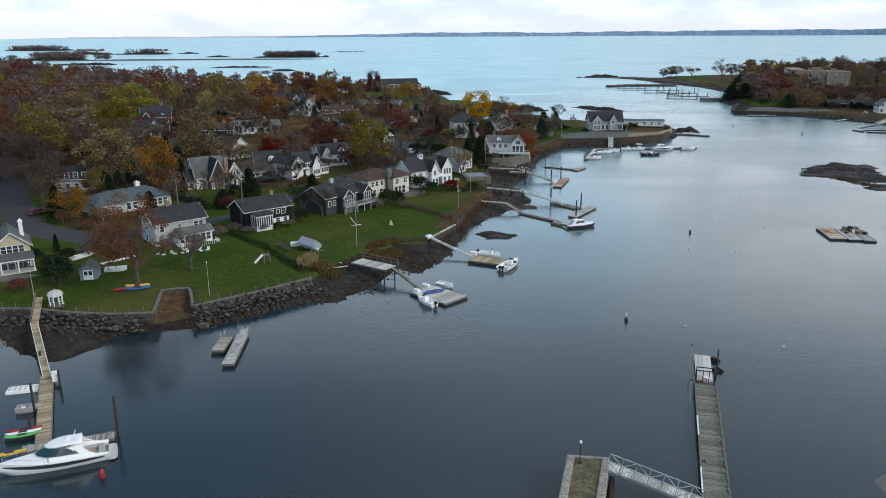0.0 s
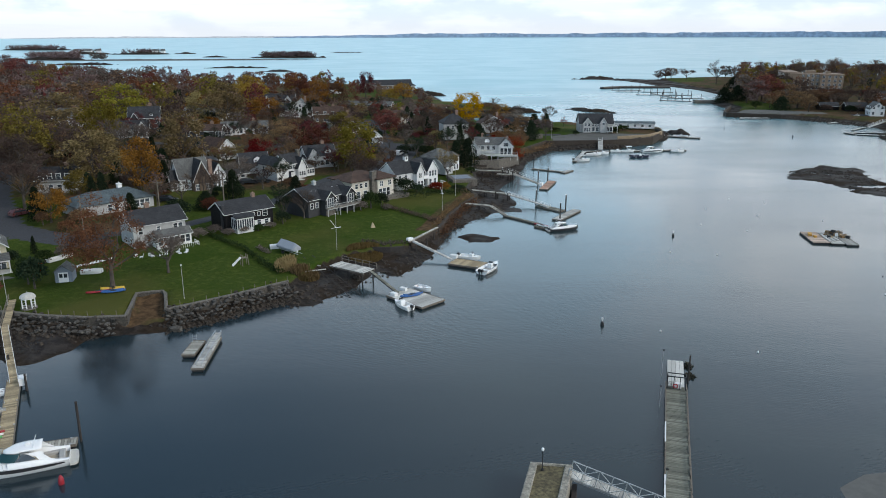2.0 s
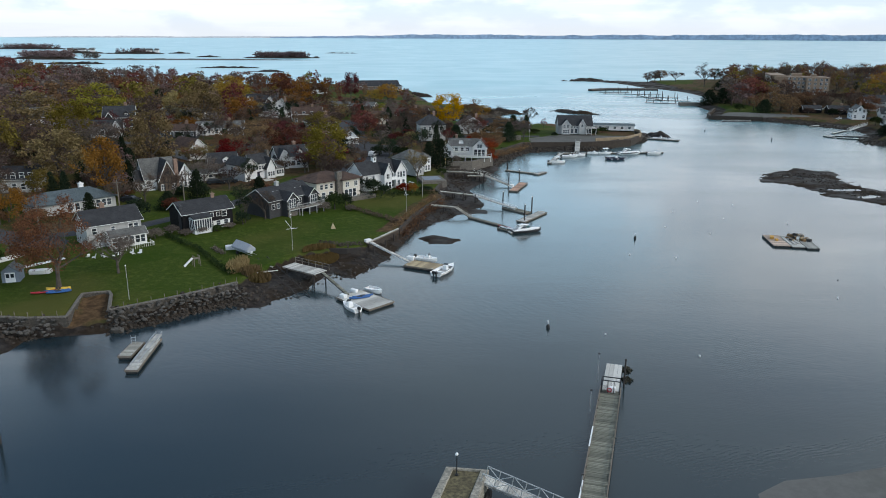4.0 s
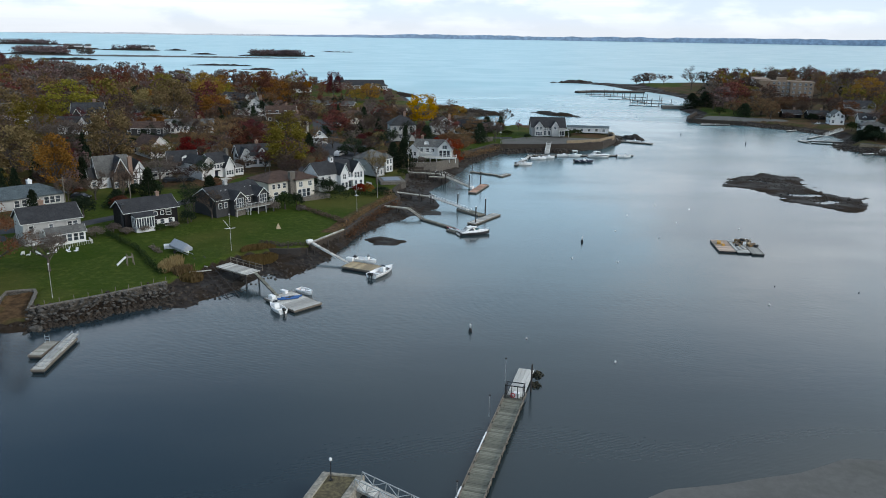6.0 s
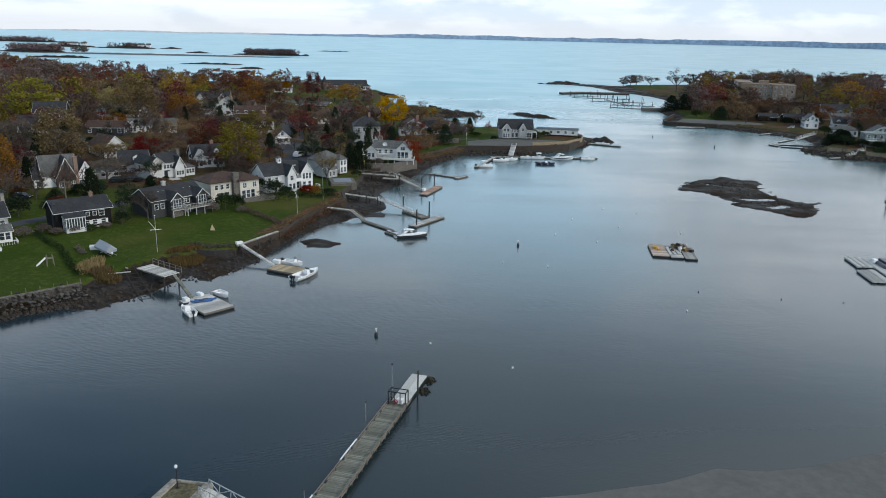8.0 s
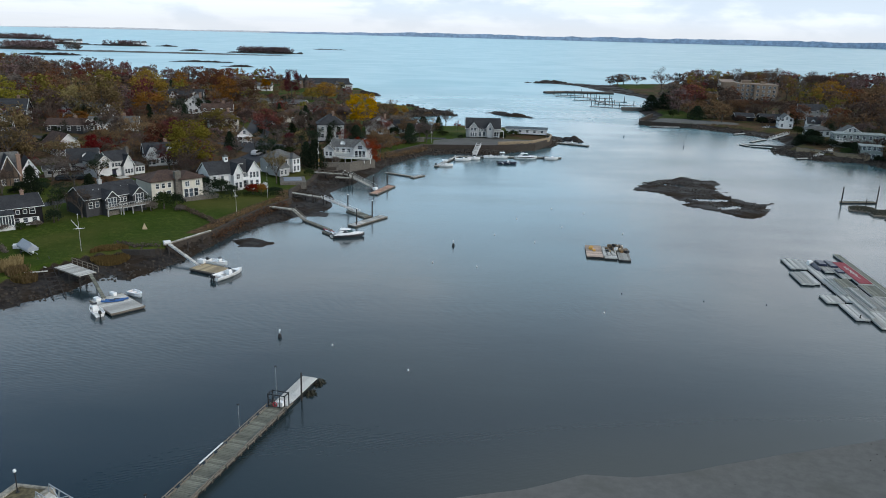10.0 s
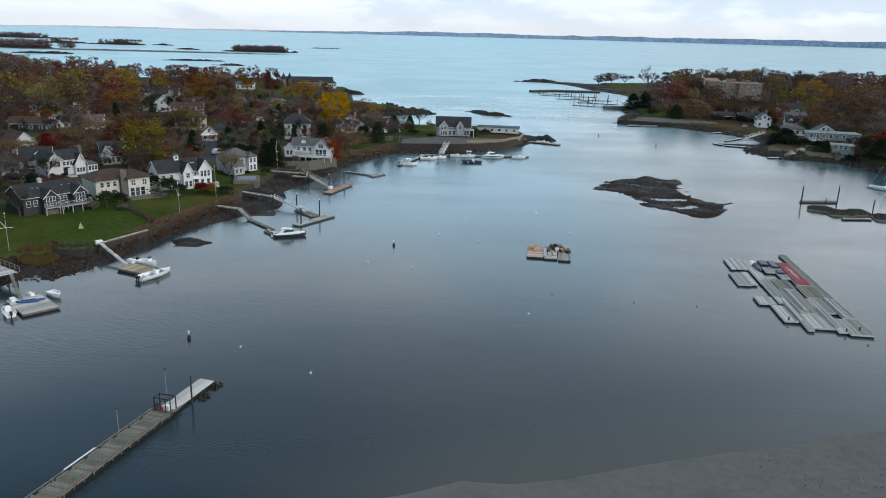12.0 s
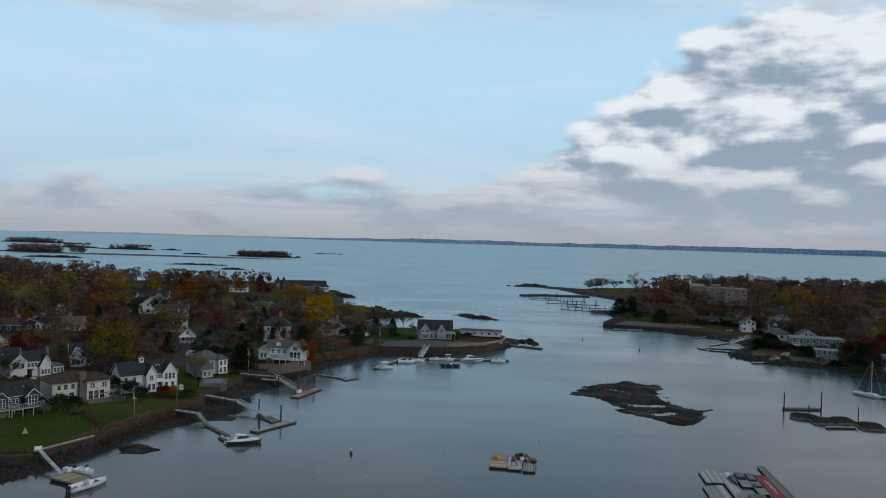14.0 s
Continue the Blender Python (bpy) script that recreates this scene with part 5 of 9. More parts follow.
h = plain_house("small dark-roofed house with a white dormer and gable end", -47.8, 206.5, 25, 7.4, 6, 2.5, 3.0, "x", S_WHITE, R_DARK, 1, 2, False, False)
part("dormer", gable_block(B(), -0.2, 1.7, 0.5, 3, 2.5, 4.2, 0.6, "y"), WHITE, h)
part("dormer_roof", gable_roof(B(), -0.2, 1.7, 0.5, 3, 4.2, 0.6, "y", 0.15, 0.1), R_DARK, h)
windows(h, "f", 0.5, (0.3, 1.2), 3.0, 0.6, 0.9)
plain_house("low pale grey garden shed with a lean-to roof", -50.3, 196.6, 30, 5.5, 3, 2.0, 0.8, "x", S_LGREY, R_GREY, 1, 2, False, False)
h = plain_house("long white single-storey house with a pale roof", -67.0, 270, 15, 16, 7, 2.6, 1.9, "x", S_WHITE, R_GREY, 1, 6)
front_gable(h, -8.0, -4.2, 1.8, 2.6, 1.7, S_WHITE, R_GREY)
h = plain_house("white gabled house among the trees", -58.8, 331, 6, 9.8, 9, 3.6, 3.9, "y", S_WHITE, R_GREY, 1, 4)
wing(h, -9.5, -4.9, 1.5, 8, -0.4, 3.2, 2.6, "x", S_WHITE, R_DARK)
windows(h, "f", 0, (-1.2, 1.2), 3.6, 0.8, 1.2)
h = plain_house("long white house with several pale gables", -92, 299, -14, 17, 8, 4.0, 2.0, "x", S_WHITE, R_GREY, 1, 6)
front_gable(h, -7.6, -3.0, 1.5, 4.6, 2.2, S_WHITE, R_GREY)
front_gable(h, 1.5, 5.0, 1.2, 3.6, 1.8, S_WHITE, R_GREY)
h = plain_house("tall dark blue-grey house with white windows and dormers", -102, 268, 16, 10, 9, 5.6, 3.4, "x", S_SLATE, R_DARK, 2, 4, True)
front_gable(h, -4.6, -1.4, 1.6, 5.0, 2.4, S_SLATE, R_DARK)
h = plain_house("dark-roofed house with a white gable", -101.5, 256, 16, 10, 7, 3.0, 2.4, "x", S_LGREY, R_DARK, 1, 4, False, False)
front_gable(h, 1.6, 5.0, 1.5, 3.0, 2.6, S_WHITE, R_DARK)
plain_house("low dark brown house with a long roof", -78, 257, 6, 12, 8, 2.6, 1.7, "x", S_SLATE, R_BROWN, 1, 4)
plain_house("brown-roofed house with a white gable end", -66.5, 225, -38, 9, 7, 2.9, 3.0, "x", S_WHITE, R_BROWN, 1, 3, False, False)
h = plain_house("white house with a dark roof and many small windows", -31.7, 221, 30, 9, 7, 3.6, 2.6, "x", S_WHITE, R_DARK, 1, 5, True)
front_gable(h, -4.6, -1.8, 1.2, 3.4, 2.4, S_WHITE, R_DARK)
h = plain_house("small white cottage with a steep pointed gable", -20.8, 270, 18, 5.0, 5, 2.4, 2.2, "y", S_WHITE, R_GREY, 1, 2, False, False)
part("porch_roof", B().slab(-2.6, 2.6, -2.0, 0, 2.1, 2.3), WHITE, h)
for xx in (-2.4, -0.8, 0.8, 2.4):
    part("porch_post", B().box(xx - 0.08, xx + 0.08, -1.9, -1.75, 0, 2.1), WHITE, h)
plain_house("cream house beside the road", -33.7, 290, 22, 11, 8, 4.6, 2.4, "hip", S_CREAM, R_BROWN, 2, 3)
h = plain_house("large dark-roofed house with several white gables", -78.5, 378, 8, 16, 9, 4.6, 3.4, "x", S_LGREY, R_DARK, 2, 5, True)
front_gable(h, -7.4, -3.4, 1.6, 4.4, 3.0, S_WHITE, R_DARK)
front_gable(h, 2.6, 7.0, 1.6, 4.4, 3.0, S_WHITE, R_DARK)
plain_house("pale grey house half hidden by bare trees", -89.5, 179, 6, 8.5, 7, 3.4, 2.4, "x", S_LGREY, R_DARK, 2, 4)
plain_house("white house half hidden by trees", -136, 281, 10, 9, 8, 4.6, 2.8, "x", S_WHITE, R_GREY, 2, 3)
plain_house("brown shingled house among orange trees", -44, 316, 15, 12, 8, 4.0, 2.4, "x", S_BROWN, R_BROWN, 2, 4)
plain_house("long low brown house near the rocky shore", -6, 372, -6, 20, 7, 2.6, 1.6, "x", S_BROWN, R_BROWN, 1, 6)
plain_house("long low brown house by the outer lawn", -36, 398, -10, 24, 7, 2.4, 1.5, "x", S_BROWN, R_GREY, 1, 7)
plain_house("cream house near the rocky shore", -16, 332, 10, 11, 8, 3.4, 2.0, "hip", S_CREAM, R_BROWN, 1, 3)
plain_house("small white house beyond the golden trees", -70, 500, 5, 11, 7, 3.0, 1.6, "x", S_WHITE, R_GREY, 1, 4, False, False)
plain_house("grey house among the shore trees", 24, 305, 8, 11, 8, 3.6, 3.0, "y", S_GREY, R_BROWN, 1, 3)
plain_house("dark-roofed shingle house above the shore", 33, 308, -14, 9, 7, 2.8, 2.6, "x", S_WHITE, R_DARK, 1, 3, False, False)

# mansion with round towers on the outer shore
h = plain_house("long dark-roofed mansion with two pointed towers on the outer shore", -37, 543, 14, 35, 11, 3.0, 3.4, "x", S_BROWN, R_DARK, 1, 9, True, False)
for xx in (-16.5, -12.5):
    tw, cone = B(), B()
    ring = [(math.cos(a), math.sin(a)) for a in np.linspace(0, 2 * math.pi, 12, endpoint=False)]
    tw.loft([[(xx + 1.7 * c, -0.8 + 1.7 * s, z) for c, s in ring] for z in (-0.5, 5.4)])
    cone.loft([[(xx + r * c, -0.8 + r * s, z) for c, s in ring] for r, z in ((2.1, 5.3), (1.0, 7.6), (0.06, 9.6))])
    part("tower", tw, S_BROWN, h, "round shingled tower")
    part("tower_roof", cone, R_DARK, h, "pointed conical roof")
    windows(h, "f", -2.5, (xx,), 3.2, 0.8, 1.2)
wing(h, 12.5, 19.5, -2.0, 9, -1.0, 2.6, 2.4, "hip", S_WHITE, R_DARK)
windows(h, "f", -2.0, (13.8, 15.4, 17.0, 18.5), 0.6, 1.0, 1.4)
seawall([(-56, 404), (-28, 391), (-2, 380), (4, 368)], 5.2, "long brown stone garden wall above the outer shore", 0.7, 0.5, False, False, SANDSTONE)

# yacht club on the point
h = house("white yacht club house with a dark roof and two cross gables", 65.0, 303.5, 0, 3.1, 0.88)
h.name = "club_house"
tagged(h, category="club house")
wing(h, -7.6, 7.6, 0, 9, 0, 4.0, 3.9, "x", S_GREY, R_DARK)
wing(h, -6.2, -2.4, -1.0, 4, 0, 4.2, 2.3, "y", S_LGREY, R_DARK, 0.35)
wing(h, 1.6, 4.4, -0.8, 4, 0, 4.4, 2.2, "y", S_LGREY, R_DARK, 0.35)
windows(h, "f", -1.0, (-5.1, -3.6), 3.0, 1.0, 1.2)
windows(h, "f", -1.0, (-5.3, -4.3, -3.3), 0.5, 0.8, 1.6)
windows(h, "f", -0.8, (3.0,), 3.2, 1.0, 1.3)
windows(h, "f", 0, (-1.6, -0.4, 0.8), 2.9, 0.9, 1.0)
windows(h, "f", 0, (-1.4, 0.4, 5.4, 6.6), 0.5, 1.2, 1.8)
part("deck_awning", B().box(4.6, 9.2, -2.5, 1.5, 2.9, 3.05), PALE, h)
for xx in (4.8, 6.9, 9.0):
    part("awning_post", B().box(xx - 0.08, xx + 0.08, -2.4, -2.24, 0, 2.9), TRIM, h)

h = house("low white club workshop with a flat pale roof", 84, 318, -8, 2.9)
h.name = "workshop"
tagged(h, category="workshop")
wing(h, -9, 8, 0, 7, 0, 1.9, 0.5, "x", S_WHITE, R_BLUE, 0.3)
windows(h, "f", 0, (-6, -3, 0, 3, 6), 0.7, 1.0, 0.9)

# far side
h = thing("apartment_building", "tan brick apartment block of five storeys with pale parapets", "building", 250, 512, 1.4, -16)
ab = B()
ab.box(-17, 14, 0, 14, 0, 13.4).box(-19, -10, 3, 40, 0, 13.8).box(2, 16, -3, 12, 0, 13.0)
part("wall", ab, TAN_BRICK, h)
pb = B()
pb.box(-17.2, 14.2, -0.2, 14.2, 13.4, 13.8).box(-19.2, -9.8, 2.8, 40.2, 13.8, 14.4).box(1.8, 16.2, -3.2, 12.2, 13.0, 13.6).box(-6, 0, 4, 9, 13.8, 15.8).box(6, 9, 4, 8, 13.6, 15.2)
part("parapet", pb, TAN_BRICK, h, "pale roof parapets and lift housings")
for k in range(5):
    windows(h, "f", 0, (-8, -5, -2, 0.8), 1.1 + 2.65 * k, 1.4, 1.4, 2)
    windows(h, "f", -3, (4, 7.5, 11, 14), 1.1 + 2.55 * k, 1.4, 1.4, 2)
    windows(h, "l", -19, (6, 11, 16, 21, 26, 31, 36), 1.1 + 2.65 * k, 1.4, 1.4, 2)
plain_house("white gabled house on the far bank", 212.7, 368, -12, 6.2, 8, 3.6, 3.0, "y", S_WHITE, R_GREY, 2, 2)
plain_house("white house with a dark roof on the far bank", 226, 364, -14, 9, 7, 3.0, 2.6, "x", S_WHITE, R_DARK, 1, 3, True)
plain_house("dark low boathouse with a white gable", 214, 389, -6, 10, 7, 2.4, 1.8, "x", S_BLACK, R_DARK, 0, 4)
plain_house("dark low boathouse on the landing", 203.5, 396, -4, 9, 6, 2.2, 1.7, "x", S_BLACK, R_DARK, 0, 3)
h = plain_house("pale green two-storey house with flat roof and white gable", 214.5, 304, -12, 19, 7, 5.4, 0.5, "hip", S_MINT, R_MINT, 2, 8, False, False)
wing(h, -6.5, 1.5, 3.5, 10, 0, 5.6, 2.4, "y", S_LGREY, R_GREY, 0.4)
windows(h, "f", 3.5, (-3.4, -1.6), 6.1, 0.9, 1.1)
part("balcony", B().box(-9.5, -1.0, -1.8, -0.003, 2.6, 2.8), TRIM, h, "white balcony floor")
for xx in np.linspace(-9.4, -1.1, 8):
    part("balcony_post", B().box(xx - 0.06, xx + 0.06, -1.75, -1.63, 0.0 if xx in (-9.4, -1.1) else 2.8, 3.7), TRIM, h)
part("balcony_rail", B().box(-9.5, -1.0, -1.76, -1.62, 3.7, 3.8), TRIM, h)
plain_house("pale green flat-roofed pavilion of two storeys by the bank", 209, 285, -20, 7.5, 6, 5.0, 0.4, "hip", S_MINT, R_MINT, 2, 4, False, False)
plain_house("pale green house with large windows on the bank", 222, 262, -24, 10, 7, 4.8, 0.5, "hip", S_MINT, R_MINT, 2, 4, False, False)
plain_house("brown-roofed house behind the pale green ones", 236, 296, -16, 12, 8, 4.4, 2.6, "x", S_BROWN, R_BROWN, 1, 4, True)
seawall([(188, 300), (193.5, 294), (201, 287.5), (208, 283.6)], 2.7, "pale stone terrace wall on the far bank", 0.6, 0.2, True, False, SANDSTONE)
plain_house("white cottage by the far bank", 215, 340, -10, 10, 6, 2.8, 1.6, "hip", S_WHITE, R_GREY, 1, 4)
plain_house("dark red house among the far trees", 262, 350, -10, 12, 8, 4.6, 3.0, "x", S_BROWN, R_DARK, 2, 3)
plain_house("grey house among the far trees", 240, 400, -10, 14, 8, 4.6, 3.0, "x", S_GREY, R_DARK, 2, 4)
plain_house("brown house among the far trees", 290, 390, -10, 14, 8, 4.6, 3.0, "x", S_BROWN, R_BROWN, 2, 4)


# ---- docks ----
def planked(x0, x1, y0, y1, z0, z1, across=True, pitch=0.3, gap=0.05):
    """Deck boards side by side, laid across the run of y or along it."""
    b = B()
    rnd = random.Random(int(abs(x0 * 7 + y1 * 13) * 10))
    if across:
        n = max(1, round((y1 - y0) / pitch))
        for i in range(n):
            a = y0 + (y1 - y0) * i / n
            b.box(x0 + rnd.uniform(-0.03, 0.03), x1 + rnd.uniform(-0.03, 0.03), a, a + (y1 - y0) / n - gap, z0, z1 + rnd.uniform(-0.012, 0.012))
    else:
        n = max(1, round((x1 - x0) / pitch))
        for i in range(n):
            a = x0 + (x1 - x0) * i / n
            b.box(a, a + (x1 - x0) / n - gap, y0 + rnd.uniform(-0.03, 0.03), y1 + rnd.uniform(-0.03, 0.03), z0, z1 + rnd.uniform(-0.012, 0.012))
    return b


def float_dock(label, p, q, width, deck_mat, z=0.5, group="", pitch=0.3, across=True, rim=True):
    """A floating dock from p to q, riding on dark pontoons."""
    L = math.dist(p, q)
    rz = math.degrees(math.atan2(q[1] - p[1], q[0] - p[0])) - 90
    d = thing("floating_dock", label, "dock", p[0], p[1], 0, rz, group)
    w = width / 2
    fl = B().slab(-w + 0.15, w - 0.15, 0.1, L - 0.1, -0.35, z - 0.22, 0.05)
    part("pontoon", fl, BLACK, d)
    part("deck", planked(-w + 0.04, w - 0.04, 0.04, L - 0.04, z - 0.07, z, across, pitch), deck_mat, d)
    if rim:
        r = B()
        r.box(-w, -w + 0.09, 0, L, z - 0.24, z + 0.03).box(w - 0.09, w, 0, L, z - 0.24, z + 0.03).box(-w + 0.09, w - 0.09, 0, 0.09, z - 0.24, z + 0.03).box(-w + 0.09, w - 0.09, L - 0.09, L, z - 0.24, z + 0.03)
        part("rim", r, TIMBER, d)
    for s in (-1, 1):
        for y in np.linspace(0.6, L - 0.6, max(2, int(L / 4))):
            c = B()
            c.box(s * (w - 0.16) - 0.04, s * (w - 0.16) + 0.04, y - 0.14, y + 0.14, z + 0.08, z + 0.13).box(s * (w - 0.16) - 0.03, s * (w - 0.16) + 0.03, y - 0.05, y + 0.05, z, z + 0.08)
            part("cleat", c, METAL, d)
    return d


def gangway(label, p, q, width=1.1, rail=0.95, deck_mat=None, rail_mat=None, truss=False, both=True):
    """A sloping walkway from p to q with rails."""
    p, q = Vector(p), Vector(q)
    L = (q - p).length
    d = thing("gangway", label, "gangway", p.x, p.y, p.z, 0)
    rz = math.atan2(q.y - p.y, q.x - p.x) - math.pi / 2
    pitch = math.asin((q.z - p.z) / L)
    d.matrix_basis = Matrix.Translation(p) @ Matrix.Rotation(rz, 4, "Z") @ Matrix.Rotation(pitch, 4, "X")
    w = width / 2
    part("deck", planked(-w, w, 0, L, -0.08, 0, True, 0.3, 0.03), deck_mat or PALE, d)
    for s in (-1, 1):
        part("stringer", B().box(s * (w - 0.05) - 0.05, s * (w - 0.05) + 0.05, 0, L, -0.26, -0.085), rail_mat or METAL, d)
    for s in ((-1, 1) if both else (-1,)) if rail else ():
        r = B()
        t = 0.05 if not truss else 0.07
        r.box(s * w - t / 2, s * w + t / 2, 0, L, rail - t, rail)
        n = max(2, round(L / 1.3))
        for i in range(n + 1):
            y = L * i / n
            r.box(s * w - t / 2, s * w + t / 2, y - t / 2, y + t / 2, 0, rail)
            if truss and i < n:
                a, c = (0.0, rail) if i % 2 else (rail, 0.0)
                r.beam((s * w, y, a), (s * w, L * (i + 1) / n, c), 0.05, 0.05)
        if not truss:
            r.box(s * w - 0.02, s * w + 0.02, 0, L, rail * 0.5 - 0.02, rail * 0.5 + 0.02)
        part("railing", r, rail_mat or METAL, d)
    return d


def piling(x, y, top, r=0.15, cap=False, label="dark timber mooring pile standing in the water", base=-1.2):
    d = thing("piling", label, "piling", x, y, 0, 0, "mooring piles")
    part("post", B().tube((0, 0, base), (0.03, 0.02, top), r, r * 0.86, 9), PILE, d)
    if cap:
        part("cap", B().tube((0.03, 0.02, top), (0.03, 0.02, top + 0.14), r * 1.05, 0.03, 9), WHITE, d)
    return d


def fixed_pier(label, pts, width, z, deck_mat, rail=False, bents=True):
    """A walkway on piles along a line of points."""
    d = thing("pier", label, "pier", 0, 0, 0)
    for (ax, ay), (bx, by) in zip(pts, pts[1:]):
        L = math.hypot(bx - ax, by - ay)
        m = pose(ax, ay, 0, 0, 0, math.degrees(math.atan2(by - ay, bx - ax)) - 90)
        part("deck", planked(-width / 2, width / 2, 0, L, z - 0.08, z), deck_mat, d, m=m)
        for s in (-1, 1):
            part("stringer", B().box(s * (width / 2 - 0.11) - 0.06, s * (width / 2 - 0.11) + 0.06, 0, L, z - 0.32, z - 0.085), TIMBER, d, m=m)
        if bents:
            for y in np.arange(1.0, L, 3.2):
                for s in (-1, 1):
                    part("support_post", B().tube((s * (width / 2 - 0.1), y, -1.0), (s * (width / 2 - 0.1), y, z - 0.1), 0.13, 0.12, 7), PILE, d, m=m)
        if rail:
            r = B()
            r.box(width / 2 - 0.06, width / 2, 0, L, z + 0.9, z + 0.98).box(width / 2 - 0.05, width / 2 - 0.01, 0, L, z + 0.45, z + 0.5)
            for y in np.linspace(0.05, L - 0.05, max(2, round(L / 1.5) + 1)):
                r.box(width / 2 - 0.07, width / 2, y - 0.04, y + 0.04, z, z + 0.92)
            part("railing", r, TIMBER, d, m=m)
    return d


def crate(x, y, z, w, d, h, rz, material, label, name="dock_box", category="dock box"):
    t = thing(name, label, category, x, y, z, rz)
    part("box", B().slab(-w / 2, w / 2, -d / 2, d / 2, 0, h * 0.8, 0.02), material, t)
    part("lid", B().slab(-w / 2 - 0.03, w / 2 + 0.03, -d / 2 - 0.03, d / 2 + 0.03, h * 0.8 + 0.003, h, 0.05), material, t)
    return t


# ---- boats ----
def hull_rings(L, Bm, H, sheer=0.25, n=13, flare=0.75, draft=0.35):
    """Cross sections of a hull; the bow points along +x."""
    out = []
    for i in range(n):
        k = i / (n - 1)
        x = -L / 2 + L * k
        half = Bm / 2 * (0.92 + 0.08 * min(1, k * 4)) * (1 - max(0, (k - 0.38) / 0.62) ** 2.0) + 0.02
        top = H * (1 + sheer * k * k)
        bot = -draft * (1 - max(0, (k - 0.6) / 0.4) ** 2) + (top * 0.55 + draft) * max(0, (k - 0.82) / 0.18) ** 2
        out.append([(x, half, top), (x, half * (flare + 0.12), top * 0.45), (x, half * flare * 0.92, 0.02 + bot * 0.2), (x, half * 0.3, bot * 0.85), (x, 0, bot), (x, -half * 0.3, bot * 0.85),
                    (x, -half * flare * 0.92, 0.02 + bot * 0.2), (x, -half * (flare + 0.12), top * 0.45), (x, -half, top)])
    return out


def deck_between(rings, inset=0.0, drop=0.05, k0=0, k1=None):
    """The deck that closes a hull from section k0 to k1."""
    b = B()
    rows = []
    for r in rings[k0:k1]:
        (x, y, z), (_, y2, _) = r[0], r[-1]
        rows.append([(x, max(0.01, y - inset), z - drop), (x, 0, z - drop + 0.04 * y), (x, min(-0.01, y2 + inset), z - drop)])
    return b.loft(rows, close=False)


def outboard(boat, x, y, z, s=1.0):
    m = B()
    m.slab(x - 0.28 * s, x + 0.22 * s, y - 0.17 * s, y + 0.17 * s, z + 0.3 * s, z + 0.75 * s, 0.08)
    m.box(x - 0.12 * s, x + 0.05 * s, y - 0.07 * s, y + 0.07 * s, z - 0.5 * s, z + 0.3 * s)
    part("outboard_motor", m, BLACK, boat, "black outboard motor")


def rubrail(rings, r=0.05):
    b = B()
    line = [r_[0] for r_ in rings] + [r_[-1] for r_ in reversed(rings)]
    return b.loft([[(x, y - r, z - r), (x, y + r, z - r), (x, y + r, z + r), (x, y - r, z + r)] for x, y, z in line])


def open_boat(label, x, y, rz, L=5.0, Bm=2.0, motors=1, console=True, hull_mat=None, floor_mat=None, z=0.0, T=False):
    boat = thing("motor_boat", label, "boat", x, y, z, rz)
    rings = hull_rings(L, Bm, 0.62)
    part("hull", B().loft(rings, close=False), hull_mat or GEL, boat, smooth=True)
    part("transom", B().add(rings[0], [tuple(range(9))]), hull_mat or GEL, boat)
    part("floor", deck_between(rings, 0.1, 0.42, 0, 10), floor_mat or GEL_GREY, boat)
    part("foredeck", deck_between(rings, 0.0, 0.01, 9), hull_mat or GEL, boat)
    part("gunwale", rubrail(rings), hull_mat or GEL, boat)
    for k in (3, 7):
        hw = rings[k][0][1] - 0.1
        part("bench", B().slab(rings[k][0][0] - 0.2, rings[k][0][0] + 0.25, -hw, hw, 0.25, 0.48, 0.04), GEL, boat)
    if console:
        part("console", B().slab(-0.1, 0.6, -0.4, 0.4, 0.2, 1.15, 0.1), GEL, boat)
        part("windscreen", B().loft([[(0.55, yy, 1.15), (0.35, yy, 1.55), (0.39, yy, 1.55), (0.6, yy, 1.15)] for yy in (-0.4, 0.4)]), GLASS, boat)
    if T:
        top = B()
        top.slab(-0.9, 1.0, -0.8, 0.8, 2.0, 2.1, 0.04)
        for xx, yy in ((-0.6, -0.6), (-0.6, 0.6), (0.7, -0.6), (0.7, 0.6)):
            top.tube((xx, yy, 0.3), (xx, yy, 2.0), 0.03, 0.03, 6)
        part("hard_top", top, GEL, boat)
    for i in range(motors):
        outboard(boat, -L / 2 - 0.2, (i - (motors - 1) / 2) * 0.55, 0.3, 1.0)
    return boat


